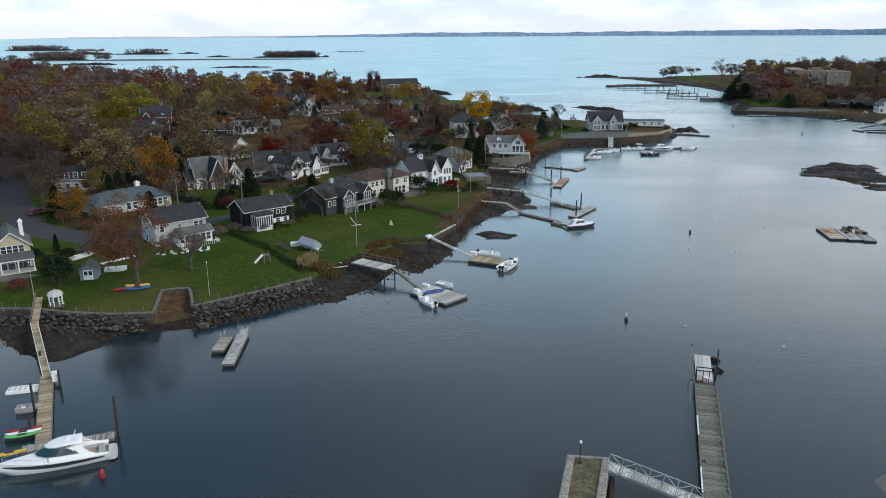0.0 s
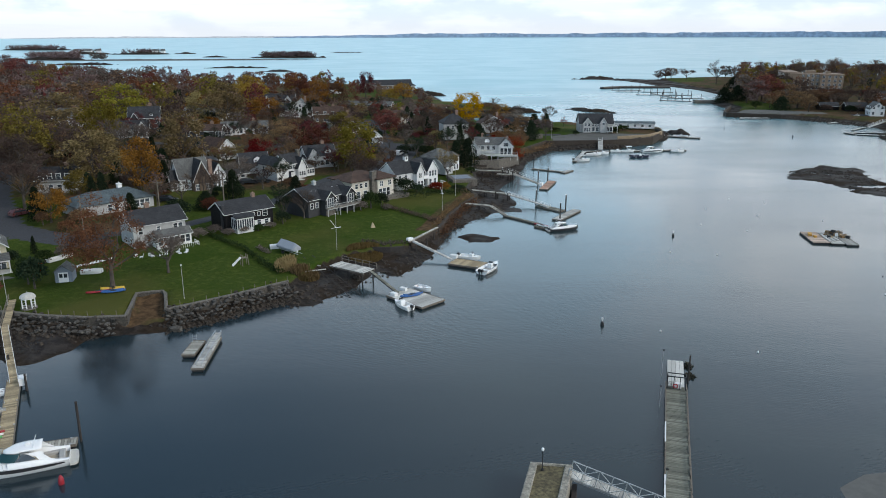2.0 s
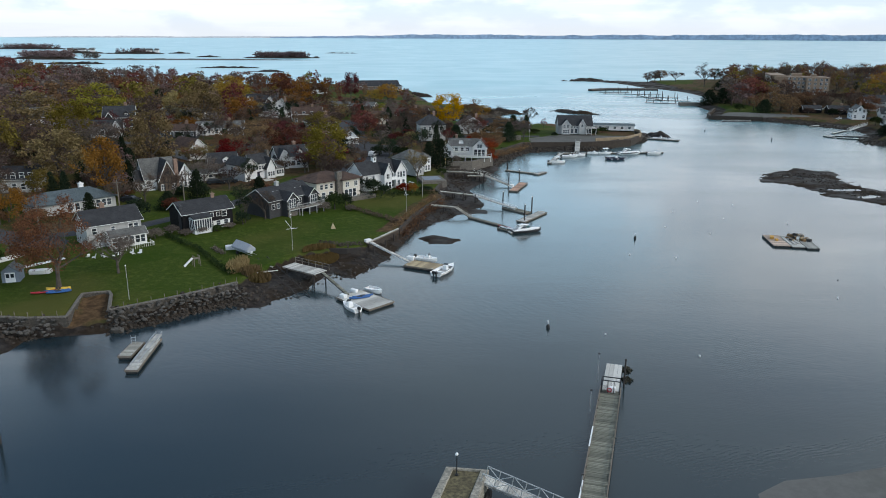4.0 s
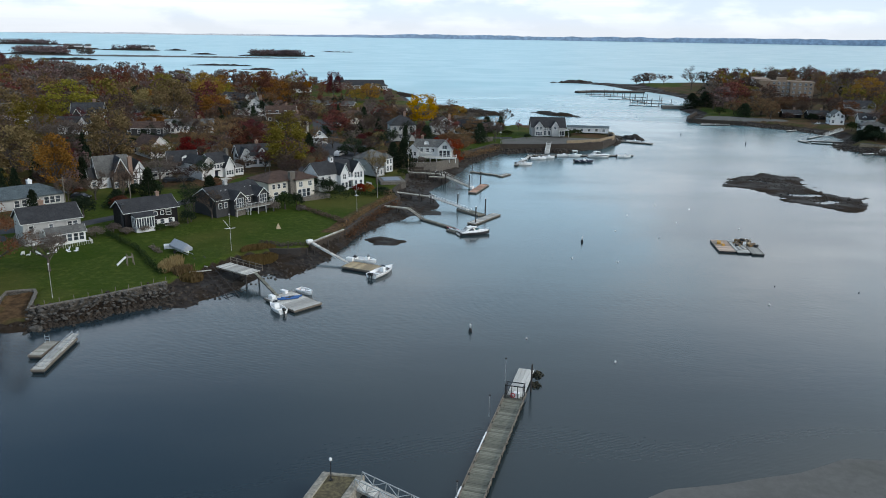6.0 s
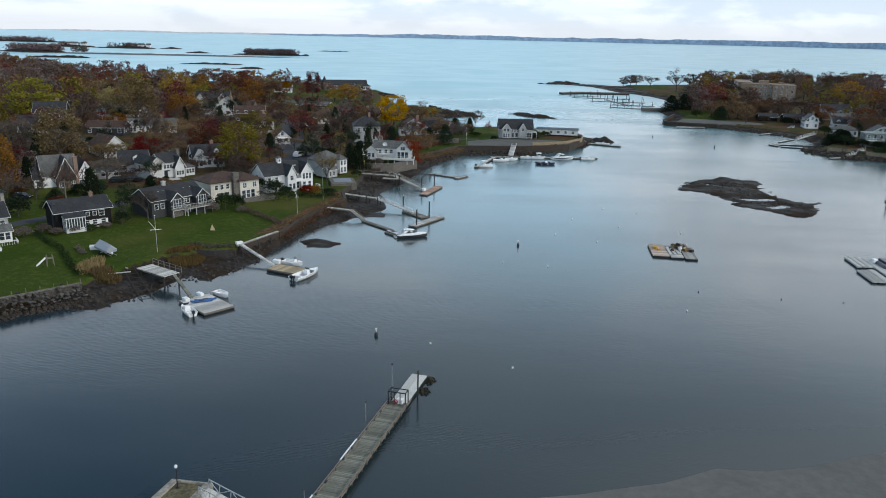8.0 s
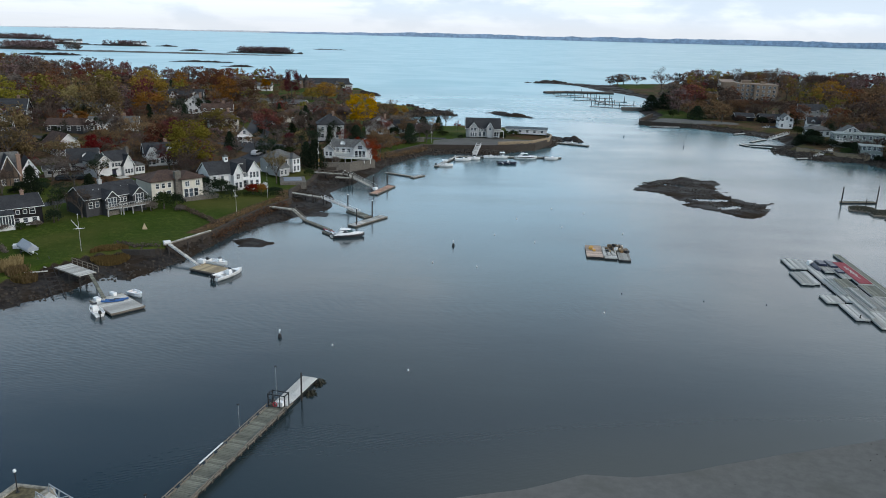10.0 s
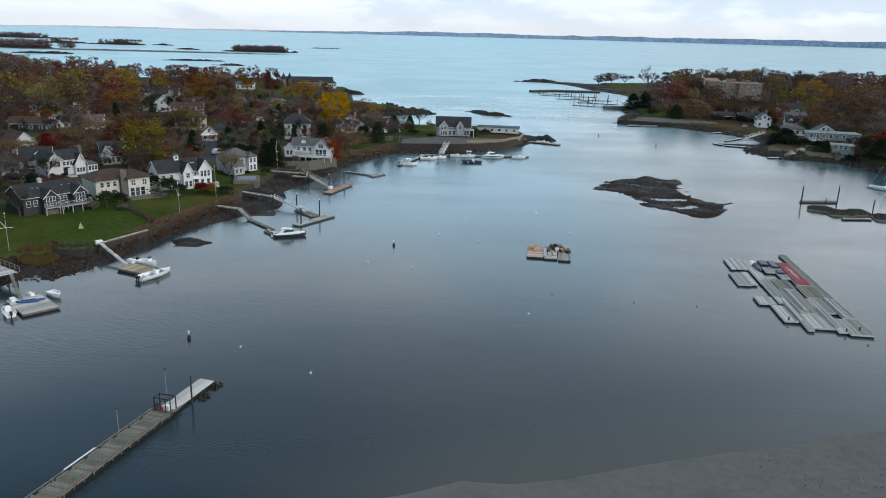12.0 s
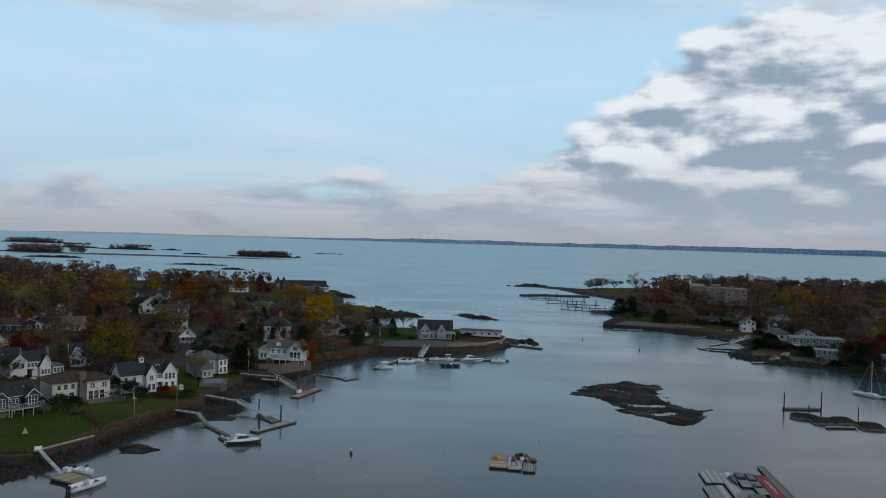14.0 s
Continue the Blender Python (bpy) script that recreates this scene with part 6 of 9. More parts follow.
def cruiser(label, x, y, rz, L=10.2, lower=None, stripe=None):
    """A sleek express cruiser, modelled 10.2 m long; the bow points along +x."""
    boat = thing("cabin_cruiser", label, "boat", x, y, 0, rz)
    boat.matrix_basis = boat.matrix_basis @ Matrix.Scale(L / 10.2, 4)
    rings = hull_rings(10.2, 3.3, 0.98, 0.42, 25, 0.74, 0.5)
    part("hull", B().loft(rings, close=False), lower or GEL, boat, smooth=True)
    part("transom", B().add(rings[0], [tuple(range(9))]), lower or GEL, boat)
    # long smooth foredeck, crowned towards the windscreen
    rows = []
    for r in rings[11:]:
        (xx, w, z) = r[0]
        c = max(0.0, min(1.0, (4.95 - xx) / 4.2)) ** 0.7
        rows.append([(xx, w * u, z + 0.01 + c * v) for u, v in ((1, 0), (0.86, 0.1), (0.6, 0.36), (0.3, 0.47), (0, 0.5), (-0.3, 0.47), (-0.6, 0.36), (-0.86, 0.1), (-1, 0))])
    part("foredeck", B().loft(rows, close=False), GEL, boat, smooth=True)
    # cabin sides and cockpit coamings, falling in one sweep from the windscreen to the stern
    for s_ in (-1, 1):
        sweep = []
        for r in rings[0:14]:
            (xx, w, z) = r[0]
            k = min(1.0, max(0.0, (xx + 5.1) / 3.6))
            up = 0.06 + 0.48 * k * k * (3 - 2 * k)
            sweep.append([(xx, s_ * w, z), (xx, s_ * (w - 0.06), z + up * 0.6), (xx, s_ * (w - 0.2), z + up), (xx, s_ * (w - 0.42), z + up - 0.03), (xx, s_ * (w - 0.5), 0.55)])
        part("coaming", B().loft(sweep, close=False), GEL, boat, smooth=True)
    part("cockpit_floor", deck_between(rings, 0.45, 0.43, 0, 12), BEIGE, boat, "beige cockpit floor")
    part("bench_seat", B().slab(-4.7, -4.05, -1.0, 1.0, 0.55, 1.0, 0.1).slab(-4.7, -2.6, -1.1, -0.62, 0.55, 0.98, 0.1), GEL_GREY, boat, "grey vinyl cockpit seat")
    part("helm_seat", B().slab(-1.6, -0.9, 0.1, 1.0, 0.6, 1.5, 0.1), BEIGE, boat)
    plat = B()
    plat.loft([[(xx, w, z) for xx, w in ((-5.08, 1.5), (-5.6, 1.48), (-5.85, 1.2), (-5.92, 0), (-5.85, -1.2), (-5.6, -1.48), (-5.08, -1.5))] for z in (0.18, 0.42)])
    part("swim_platform", plat, PALE, boat, "pale swim platform")
    # raked windscreen and tapering side windows
    foot = [(1.75, 0, 1.74), (1.4, 0.62, 1.72), (0.6, 1.08, 1.64), (-0.2, 1.30, 1.58)]
    head = [(0.55, 0, 2.36), (0.35, 0.5, 2.35), (-0.2, 0.92, 2.33), (-0.75, 1.04, 2.30)]
    for s_ in (-1, 1):
        part("windscreen", B().loft([[(a[0], s_ * a[1], a[2]), (c[0], s_ * c[1], c[2])] for a, c in zip(foot, head)], close=False), TEAL, boat, "dark teal raked windscreen", smooth=True)
        part("side_window", B().loft([[(-0.35, s_ * 1.325, 1.62), (-0.85, s_ * 1.07, 2.26)], [(-1.3, s_ * 1.375, 1.6), (-1.4, s_ * 1.12, 2.16)], [(-2.2, s_ * 1.385, 1.62), (-2.0, s_ * 1.31, 1.78)]], close=False), GLASS, boat, "dark side window")
        part("pillar", B().loft([[(xx, s_ * yy, zz), (xx - 0.1, s_ * (yy - 0.14), zz)] for xx, yy, zz in ((-1.2, 1.13, 2.28), (-2.1, 1.27, 1.9), (-2.9, 1.36, 1.5), (-3.7, 1.36, 1.18))] , close=False), GEL, boat)
        part("quarter", B().loft([[(-1.4, s_ * 1.12, 2.25), (-2.6, s_ * 1.12, 2.32)], [(-2.15, s_ * 1.3, 1.85), (-2.95, s_ * 1.26, 1.85)], [(-2.4, s_ * 1.4, 1.5), (-3.7, s_ * 1.38, 1.2)]], close=False), GEL, boat, smooth=True)
    top = []
    for k in np.linspace(0, 1, 10):
        xx = 0.75 - 3.5 * k
        w = 1.12 * math.sin(min(1.0, 0.16 + k * 2.2) * math.pi / 2)
        zt = 2.33 + 0.24 * math.sin(min(1.0, k * 1.25 + 0.06) * math.pi * 0.62) - 0.1 * max(0, k - 0.6)
        top.append([(xx, w * u, zt + v) for u, v in ((1, -0.06), (0.93, 0.04), (0.6, 0.14), (0, 0.18), (-0.6, 0.14), (-0.93, 0.04), (-1, -0.06), (0, -0.02))])
    part("hard_top", B().loft(top), GEL, boat, "white moulded hard top", smooth=True)
    part("radar", B().slab(-1.7, -1.2, -0.25, 0.25, 2.72, 2.95, 0.09), WHITE, boat)
    for yy in (-0.8, -0.45, 0.5, 0.85):
        part("aerial", B().tube((-1.9, yy, 2.6), (-2.2, yy * 1.2, 3.2), 0.025, 0.012, 5), WHITE, boat)
    for s_ in (0, -1):
        lo, hi = [], []
        for r in rings[1:24]:
            a, c = Vector(r[s_]), Vector(r[1] if s_ == 0 else r[-2])
            out = Vector((0, 0.014 if s_ == 0 else -0.014, 0))
            k = (r[0][0] + 4.9) / 9.8
            wide = max(0.02, math.sin(math.pi * min(1, max(0, k)) ** 0.8)) ** 0.7
            hi.append(a + out if lower else a.lerp(c, 0.50 - 0.34 * wide) + out)
            lo.append(a.lerp(c, 0.42) + out if lower else a.lerp(c, 0.56 + 0.44 * wide) + out)
        part("hull_stripe", B().loft([hi, lo], close=False), stripe or STRIPE, boat, "white topside band" if lower else "charcoal hull stripe")
        pts = [Vector(r[s_]) + Vector((0, -0.1 if s_ == 0 else 0.1, 0.5)) for r in rings[14:24]]
        bow = B()
        for a, c in zip(pts, pts[1:]):
            bow.tube(a, c, 0.016, 0.016, 5)
        for a in pts[::3]:
            bow.tube(a - Vector((0, 0, 0.5)), a, 0.014, 0.014, 5)
        part("bow_rail", bow, METAL, boat)
    return boat


def kayak(x, y, z, rz, material, label, L=3.4):
    k = thing("kayak", label, "kayak", x, y, z, rz)
    rows = []
    for i in np.linspace(0, 1, 11):
        w = 0.34 * math.sin(math.pi * min(max(i, 0.03), 0.97)) ** 0.7
        rows.append([(-L / 2 + L * i, w * math.cos(a), 0.2 + 0.17 * math.sin(a) + 0.08 * abs(2 * i - 1) ** 3) for a in np.linspace(0, 2 * math.pi, 9)[:-1]])
    part("hull", B().loft(rows), material, k, smooth=True)
    part("cockpit", B().slab(-0.45, 0.4, -0.2, 0.2, 0.3, 0.385, 0.04), BLACK, k)
    return k


# boat landing and floats below the yellow house
fixed_pier("narrow tan timber walkway running out from the sea wall", [(-60.5, 107.6), (-55.2, 96.2)], 0.95, 2.55, DECK_T, True)
gangway("long tan timber gangway with pale side rails", (-55.2, 96.2, 2.55), (-47.2, 83.6, 0.58), 0.9, 0.5, DECK_T, WHITE)
float_dock("long tan planked floating dock", (-47.9, 84.8), (-39.2, 67.2), 1.6, DECK_T, 0.5)
float_dock("short grey floating dock behind the cruiser", (-41.5, 67.4), (-33.2, 70.3), 1.6, DECK, 0.5)
cruiser("white cabin cruiser with a dark teal windscreen and hard top", -37.0, 65.4, 204, 9.8)
piling(-33.2, 71.0, 4.6), piling(-44.9, 76.2, 3.6), piling(-42.7, 71.4, 2.4), piling(-50.6, 88.6, 2.0), piling(-45.2, 82.6, 2.2), piling(-53.5, 92.8, 1.9)
crate(-46.0, 83.4, 0.56, 0.8, 1.4, 0.9, 27, WHITE, "white plastic dock box on the floating dock")
jd = thing("jet_ski_float", "white modular plastic float with rows of studs", "float", -48.9, 81.5, 0, 14)
part("pontoon", B().slab(-1.9, 1.9, -0.75, 0.75, -0.1, 0.42, 0.1), WHITE, jd)
for i in range(6):
    for j in range(2):
        part("stud", B().slab(-1.7 + i * 0.58, -1.4 + i * 0.58, -0.5 + j * 0.6, -0.3 + j * 0.6, 0.425, 0.5, 0.03), GEL_GREY, jd)
open_boat("small grey and white dinghy tied at the dock", -45.6, 76.4, 12, 2.7, 1.0, 0, False, GEL_GREY, BLACK)
rk = thing("kayak_float", "low dark float that carries kayaks", "float", -43.2, 70.9, 0, 22)
part("pontoon", B().slab(-1.7, 1.7, -0.8, 0.8, -0.1, 0.25, 0.05), BLACK, rk)
kayak(-43.4, 71.5, 0.26, 22, RED, "red kayak on the dock float"), kayak(-43.2, 70.9, 0.26, 22, WHITE, "white kayak on the dock float"), kayak(-43.0, 70.3, 0.26, 22, GREEN_P, "green kayak on the dock float")
kayak(-42.0, 66.3, 0.55, 25, YELLOW, "yellow kayak lying on the dock", 3.0)

# loose float with a stowed gangway
float_dock("weathered grey floating dock with a stowed gangway", (-26.3, 87.8), (-27.0, 98.0), 1.7, PALE)
float_dock("short grey floating dock beside a longer one", (-28.9, 92.0), (-28.9, 96.8), 1.8, DECK)
gangway("aluminium gangway stowed on a float", (-26.35, 88.6, 0.62), (-26.95, 99.2, 0.75), 0.8, 0.35, PALE, METAL)
part("ladder", B().tube((-0.3, 0, 0), (-0.3, 0, 1.2), 0.03, 0.03, 6).tube((0.3, 0, 0), (0.3, 0, 1.2), 0.03, 0.03, 6).box(-0.3, 0.3, -0.02, 0.02, 0.5, 0.54).box(-0.3, 0.3, -0.02, 0.02, 0.9, 0.94),
     METAL, thing("dock_ladder", "metal ladder at the end of a float", "ladder", -29.3, 96.2, 0.5))

# landing with a square float and small boats
fixed_pier("pale grey planked landing on dark piles with a back rail", [(-14.4, 127.4), (-8.0, 123.0)], 3.0, 2.25, PALE)
rl = B()
for i in range(6):
    k = i / 5
    rl.box(-13.4 + 6.6 * k - 0.05, -13.4 + 6.6 * k + 0.05, 128.7 - 4.5 * k - 0.05, 128.7 - 4.5 * k + 0.05, 0, 1.0)
rl.beam((-13.4, 128.7, 1.0), (-6.8, 124.2, 1.0), 0.08, 0.08).beam((-13.4, 128.7, 0.5), (-6.8, 124.2, 0.5), 0.06, 0.06)
part("railing", rl, TIMBER, thing("pier_railing", "grey timber rail along the landing", "railing", 0, 0, 2.25))
gangway("thin dark plank gangway down to the square float", (-8.0, 123.6, 2.25), (-2.7, 116.6, 0.6), 0.5, 0, DECK_P, PILE)
float_dock("broad pale grey square floating dock", (-2.7, 117.4), (3.2, 111.8), 5.3, PALE, 0.42, "", 0.6, True)
open_boat("small white motor boat with a black outboard", -1.6, 111.3, 130, 4.2, 1.6, 1, True)
open_boat("small dinghy with a dark red open interior", 1.3, 119.3, -34, 3.2, 1.4, 0, False, GEL, REDMAT)
crate(-3.3, 115.6, 0.42, 1.1, 0.7, 0.5, -43, WHITE, "white plastic dock box on the float"), crate(-1.9, 118.2, 0.42, 1.2, 0.6, 0.5, -35, WHITE, "white plastic dock box on the float")
kayak(-0.6, 115.0, 0.42, 18, BLUE, "blue kayak lying on the float"), kayak(-0.2, 115.7, 0.42, 22, BLUE, "blue kayak lying on the float")

# next landing
gangway("long white gangway down to a tan float", (-1.3, 142.0, 2.4), (6.6, 134.7, 0.62), 0.6, 0, PALE, WHITE)
float_dock("tan and green planked floating dock", (6.2, 134.6), (12.0, 131.9), 3.8, DECK_T, 0.5, "", 0.5, True)
open_boat("white centre-console boat with twin black outboards", 13.0, 130.7, 60, 6.6, 2.4, 2, True)
open_boat("white dinghy on the tan float", 9.6, 136.3, -22, 4.2, 1.7, 1, True, None, None, 0.35)
crate(-2.0, 142.6, 2.3, 1.2, 0.7, 0.5, 40, WHITE, "white box at the head of the gangway"), crate(6.6, 136.4, 0.5, 1.3, 0.8, 0.7, -22, WHITE, "white dock box on the tan float")
fixed_pier("timber bulkhead walk beside the landing", [(-2.1, 141.4), (3.3, 152.7)], 0.45, 2.42, PALE, False, False)
for x, y in ((-3.2, 140.6), (-1.9, 138.9), (-0.6, 139.6), (1.2, 144.8), (2.6, 149.2)):
    piling(x, y, 2.1, 0.16, False, "short dark timber pile under the landing", -0.3)

# two landings with a cruiser
fixed_pier("low grey timber walk over the mud", [(9.0, 178.0), (15.6, 175.4)], 1.2, 1.9, DECK)
gangway("grey gangway down to a long narrow float", (15.6, 175.4, 1.9), (18.9, 171.6, 0.5), 0.95, 0.4, DECK, TIMBER)
float_dock("long narrow dark floating dock", (18.6, 172.0), (26.2, 163.4), 0.9, DECK_P, 0.32)
float_dock("short dark float with kayaks", (25.0, 162.4), (27.2, 160.0), 1.5, DECK_P, 0.3)
kayak(26.0, 161.8, 0.31, -40, RED, "red kayak on a dark float"), kayak(26.4, 161.0, 0.31, -40, WHITE, "white kayak on a dark float")
cruiser("white cabin cruiser with a black lower hull", 30.6, 159.4, 14, 6.8, STRIPE, GEL)
fixed_pier("timber pier walk from the bank on dark piles", [(11.5, 193.2), (20.4, 188.4)], 1.2, 2.1, DECK)
gangway("long white gangway to the outer float", (20.4, 188.4, 2.1), (30.3, 180.0, 0.55), 0.9, 0.5, PALE, WHITE)
float_dock("dark inner float at the gangway's foot", (27.8, 182.8), (32.9, 176.6), 2.2, DECK_P, 0.3)
float_dock("long tan outer float", (30.2, 167.6), (36.6, 177.6), 2.2, PALE, 0.34, "", 0.6)
for x, y, t in ((27.3, 183.2, 4.0), (33.8, 177.4, 4.0), (31.2, 168.6, 4.0)):
    piling(x, y, t, 0.17, True)
for x, y in ((17.6, 188.8), (18.2, 190.4), (20.6, 187.4), (21.2, 189.0)):
    piling(x, y, 2.4, 0.17, False, "dark timber pier pile")

# pier with a reddish float
fixed_pier("long grey timber pier over the mud", [(11.6, 221.0), (22.8, 218.2)], 1.3, 2.5, DECK, True)
fixed_pier("short grey pier landing", [(19.6, 215.6), (24.0, 214.6)], 1.3, 2.2, DECK)
gangway("grey gangway down to the reddish float", (22.8, 218.2, 2.5), (31.2, 209.6, 0.5), 1.2, 0.9, DECK, PALE)
float_dock("reddish brown planked floating dock", (31.5, 202.4), (35.6, 214.4), 2.4, DECK_R, 0.36, "", 0.5)
for x, y, t in ((30.9, 209.8, 4.0), (34.3, 214.8, 4.0), (21.4, 217.4, 3.2), (21.6, 219.9, 3.2), (23.0, 216.6, 3.2), (24.2, 215.6, 3.2)):
    piling(x, y, t, 0.17, True)
crate(31.6, 207.6, 0.37, 1.4, 0.8, 0.7, 70, WHITE, "white dock box on the reddish float")
float_dock("long narrow grey float out in the cove", (32.0, 235.3), (40.8, 229.7), 1.1, DECK, 0.3)
float_dock("short grey float end piece", (40.6, 227.9), (43.9, 232.4), 1.6, PALE, 0.3)
piling(32.6, 236.0, 3.6)

# yacht club float
gangway("steep pale gangway down from the club quay", (62.8, 283.4, 2.9), (60.8, 273.0, 0.6), 1.6, 0.9, PALE, WHITE)
float_dock("long pale club floating dock", (53.4, 270.2), (92.0, 273.4), 1.4, PALE, 0.45, "", 0.9)
float_dock("pale club floating dock running inshore", (54.6, 269.6), (47.4, 248.4), 1.4, PALE, 0.45, "", 0.9)
open_boat("white centre-console boat at the club float", 50.4, 251.0, 10, 5.6, 2.0, 2, True, T=True)
open_boat("white motor boat at the club float", 56.6, 263.4, 12, 5.8, 2.2, 1, True)
open_boat("small white motor boat at the club float", 60.4, 266.4, 8, 4.6, 1.9, 1, True)
cruiser("small white cruiser at the club float", 79.2, 271.0, 4, 7.6)
open_boat("white runabout at the club float", 70.6, 271.2, 6, 5.0, 1.9, 1, True, T=True)
open_boat("white launch at the club float", 66.4, 271.0, 4, 4.8, 1.9, 1, True)
open_boat("white skiff at the club float", 88.2, 270.9, 5, 5.0, 2.0, 1, True)
open_boat("dark-hulled workboat moored off the club float", 71.6, 258.6, 4, 6.4, 2.4, 1, True, NAVY, NAVY)
float_dock("pale float off the end of the point", (94.5, 313.6), (107.5, 305.6), 1.8, PALE, 0.45, "", 0.9)
open_boat("white boat at the float off the point", 101.5, 311.8, -30, 6.0, 2.3, 2, True)
gangway("low ramp to the float off the point", (91.6, 316.0, 1.6), (95.2, 313.4, 0.6), 1.2, 0.5, PALE, METAL)


# raft of stored floats in the foreground cove: (material, x from, x to, y from, y to, height)
def stored_float(x0, x1, y0, y1, z, material, label, side=None):
    d = thing("stored_float", label, "floating dock", 121, 150, 0, -6.3, "raft of stored floats")
    part("pontoon", B().slab(x0 + 0.05, x1 - 0.05, y0 + 0.05, y1 - 0.05, -0.3, z - 0.14, 0.03), BLACK, d)
    part("deck", planked(x0, x1, y0, y1, z - 0.12, z, (y1 - y0) < 3, 0.2, 0.012), material, d)
    part("rim", B().box(x0 - 0.06, x0, y0, y1, z - 0.2, z + 0.05).box(x1, x1 + 0.06, y0, y1, z - 0.2, z + 0.05).box(x0, x1, y0 - 0.06, y0, z - 0.2, z + 0.05), side or MAT_L, d)
    return d


STORED = [(-2.1, -1.25, -6.7, -0.3, MAT_L), (-1.0, 0.0, -6.4, 0.6, MAT_L), (0.1, 0.95, -6.5, 0.1, MAT_L), (-3.2, -2.25, -16.3, -9.2, MAT), (-2.1, -0.95, -16.3, -8.9, MAT),
          (-0.8, 0.25, -15.8, -8.3, MAT_L), (1.1, 2.75, -15.4, -0.8, MAT_L), (3.9, 5.6, -7.6, -0.8, MAT), (5.8, 7.25, -11.2, -0.5, MAT), (7.4, 9.85, -14.6, -0.7, MAT),
          (10.05, 11.2, -21.7, 5.6, DECK_P), (3.6, 6.2, -17.5, -11.9, DECK_P), (7.0, 9.9, -21.4, -15.0, DECK_P), (1.2, 2.9, -25.2, -15.7, MAT_L), (-2.2, 0.6, -26.0, -22.2, MAT_L),
          (-0.5, 1.6, -33.7, -26.4, MAT_L), (3.0, 6.2, -35.9, -29.8, MAT_L), (6.4, 9.0, -28.6, -21.8, MAT), (7.9, 11.2, -37.7, -31.0, MAT), (9.3, 11.2, -30.6, -22.2, MAT),
          (3.3, 6.2, -29.4, -17.9, MAT), (6.4, 7.7, -37.0, -29.0, MAT_L), (2.0, 2.9, -37.0, -26.0, MAT)]
for x0, x1, y0, y1, mt in STORED:
    stored_float(x0, x1, y0, y1, 0.36, mt, "weathered grey floating dock section lashed into a raft")
for x0, x1, y0, y1 in ((1.9, 2.3, -21.8, -12.7), (2.5, 2.85, -22.4, -13.2), (4.2, 4.8, -28.2, -17.6), (1.9, 2.6, -33.4, -24.4), (6.5, 6.9, -35.4, -27.0), (9.5, 10.1, -30.4, -21.4)):
    d = thing("stored_gangway", "narrow pale gangway laid on the raft of floats", "gangway", 121, 150, 0.365, -6.3, "raft of stored floats")
    part("deck", B().slab(x0, x1, y0, y1, 0.05, 0.2, 0.03), MAT_L, d)
    for a in (x0 - 0.05, x1):
        part("side_rail", B().box(a, a + 0.05, y0, y1, 0, 0.32), PALE, d)
d = thing("float_cover", "faded red cover with a pale worn panel on a float", "cover", 121, 150, 0.37, -6.3)
part("cover", B().slab(7.5, 9.8, -14.2, -1.0, 0.0, 0.14, 0.05), REDMAT, d)
rnd = random.Random(5)
for i in range(18):
    a = -11.4 + i * 0.42
    part("worn_strip", B().box(8.3 + rnd.uniform(0, 0.35), 9.1 - rnd.uniform(0, 0.35), a, a + 0.25, 0.143, 0.165), PALE, d, "pale worn strip")
for x0, x1, y0, y1, h_ in ((4.0, 5.4, -4.2, -1.2, 0.5), (5.9, 7.2, -4.8, -0.7, 0.35), (5.9, 7.2, -8.4, -6.6, 0.3)):
    d = thing("float_cover", "dark navy cover over gear on a float", "cover", 121, 150, 0.37, -6.3, "navy covers on the raft")
    part("cover", B().slab(x0, x1, y0, y1, 0, h_, 0.1), NAVY, d)
    part("lashing", B().slab(x0 - 0.01, x1 + 0.01, (y0 + y1) / 2 - 0.06, (y0 + y1) / 2 + 0.06, 0, h_ + 0.012, 0.1), SLATE_T, d)
d = thing("stored_boat", "upturned dark dinghy on a float", "boat", 121, 150, 0.37, -6.3)
part("hull", B().loft([[(2.9 + 0.55 * c * w, y, 0.55 * s * w) for c, s in ((1, 0), (0.75, 0.7), (0, 1), (-0.75, 0.7), (-1, 0))] for y, w in ((-7.6, 0.5), (-6.8, 0.85), (-4, 1.0), (-2, 0.75), (-1, 0.15))]), NAVY, d)
crate(123.0, 146.4, 0.37, 0.8, 0.7, 0.8, 10, WHITE, "white box on the raft of floats")
for x, y in ((117.6, 117.0), (124.4, 112.6), (126.8, 113.4)):
    piling(x, y, 0.9, 0.12, False, "short pile beside the raft of floats")

# work raft with clutter
d = thing("work_raft", "grey work raft of three floats piled with gear", "raft", 84.2, 151.5, 0, -7)
for x0, x1, y0, y1, top, mt in ((-4.2, -0.9, -4.0, 4.4, 0.44, PINK), (-0.7, 1.8, -4.4, 4.2, 0.4, MAT_L), (2.0, 4.4, -5.0, 3.6, 0.4, MAT)):
    part("pontoon", B().slab(x0 + 0.04, x1 - 0.04, y0 + 0.04, y1 - 0.04, -0.3, top - 0.15, 0.05), BLACK, d)
    part("deck", planked(x0, x1, y0, y1, top - 0.14, top, x0 < 0, 0.5), mt, d)
rnd = random.Random(11)
GEAR = (RUST_B, RUST_B, TIMBER, TIMBER, DECK_T, BLACK, BLACK, PALE, WHITE)
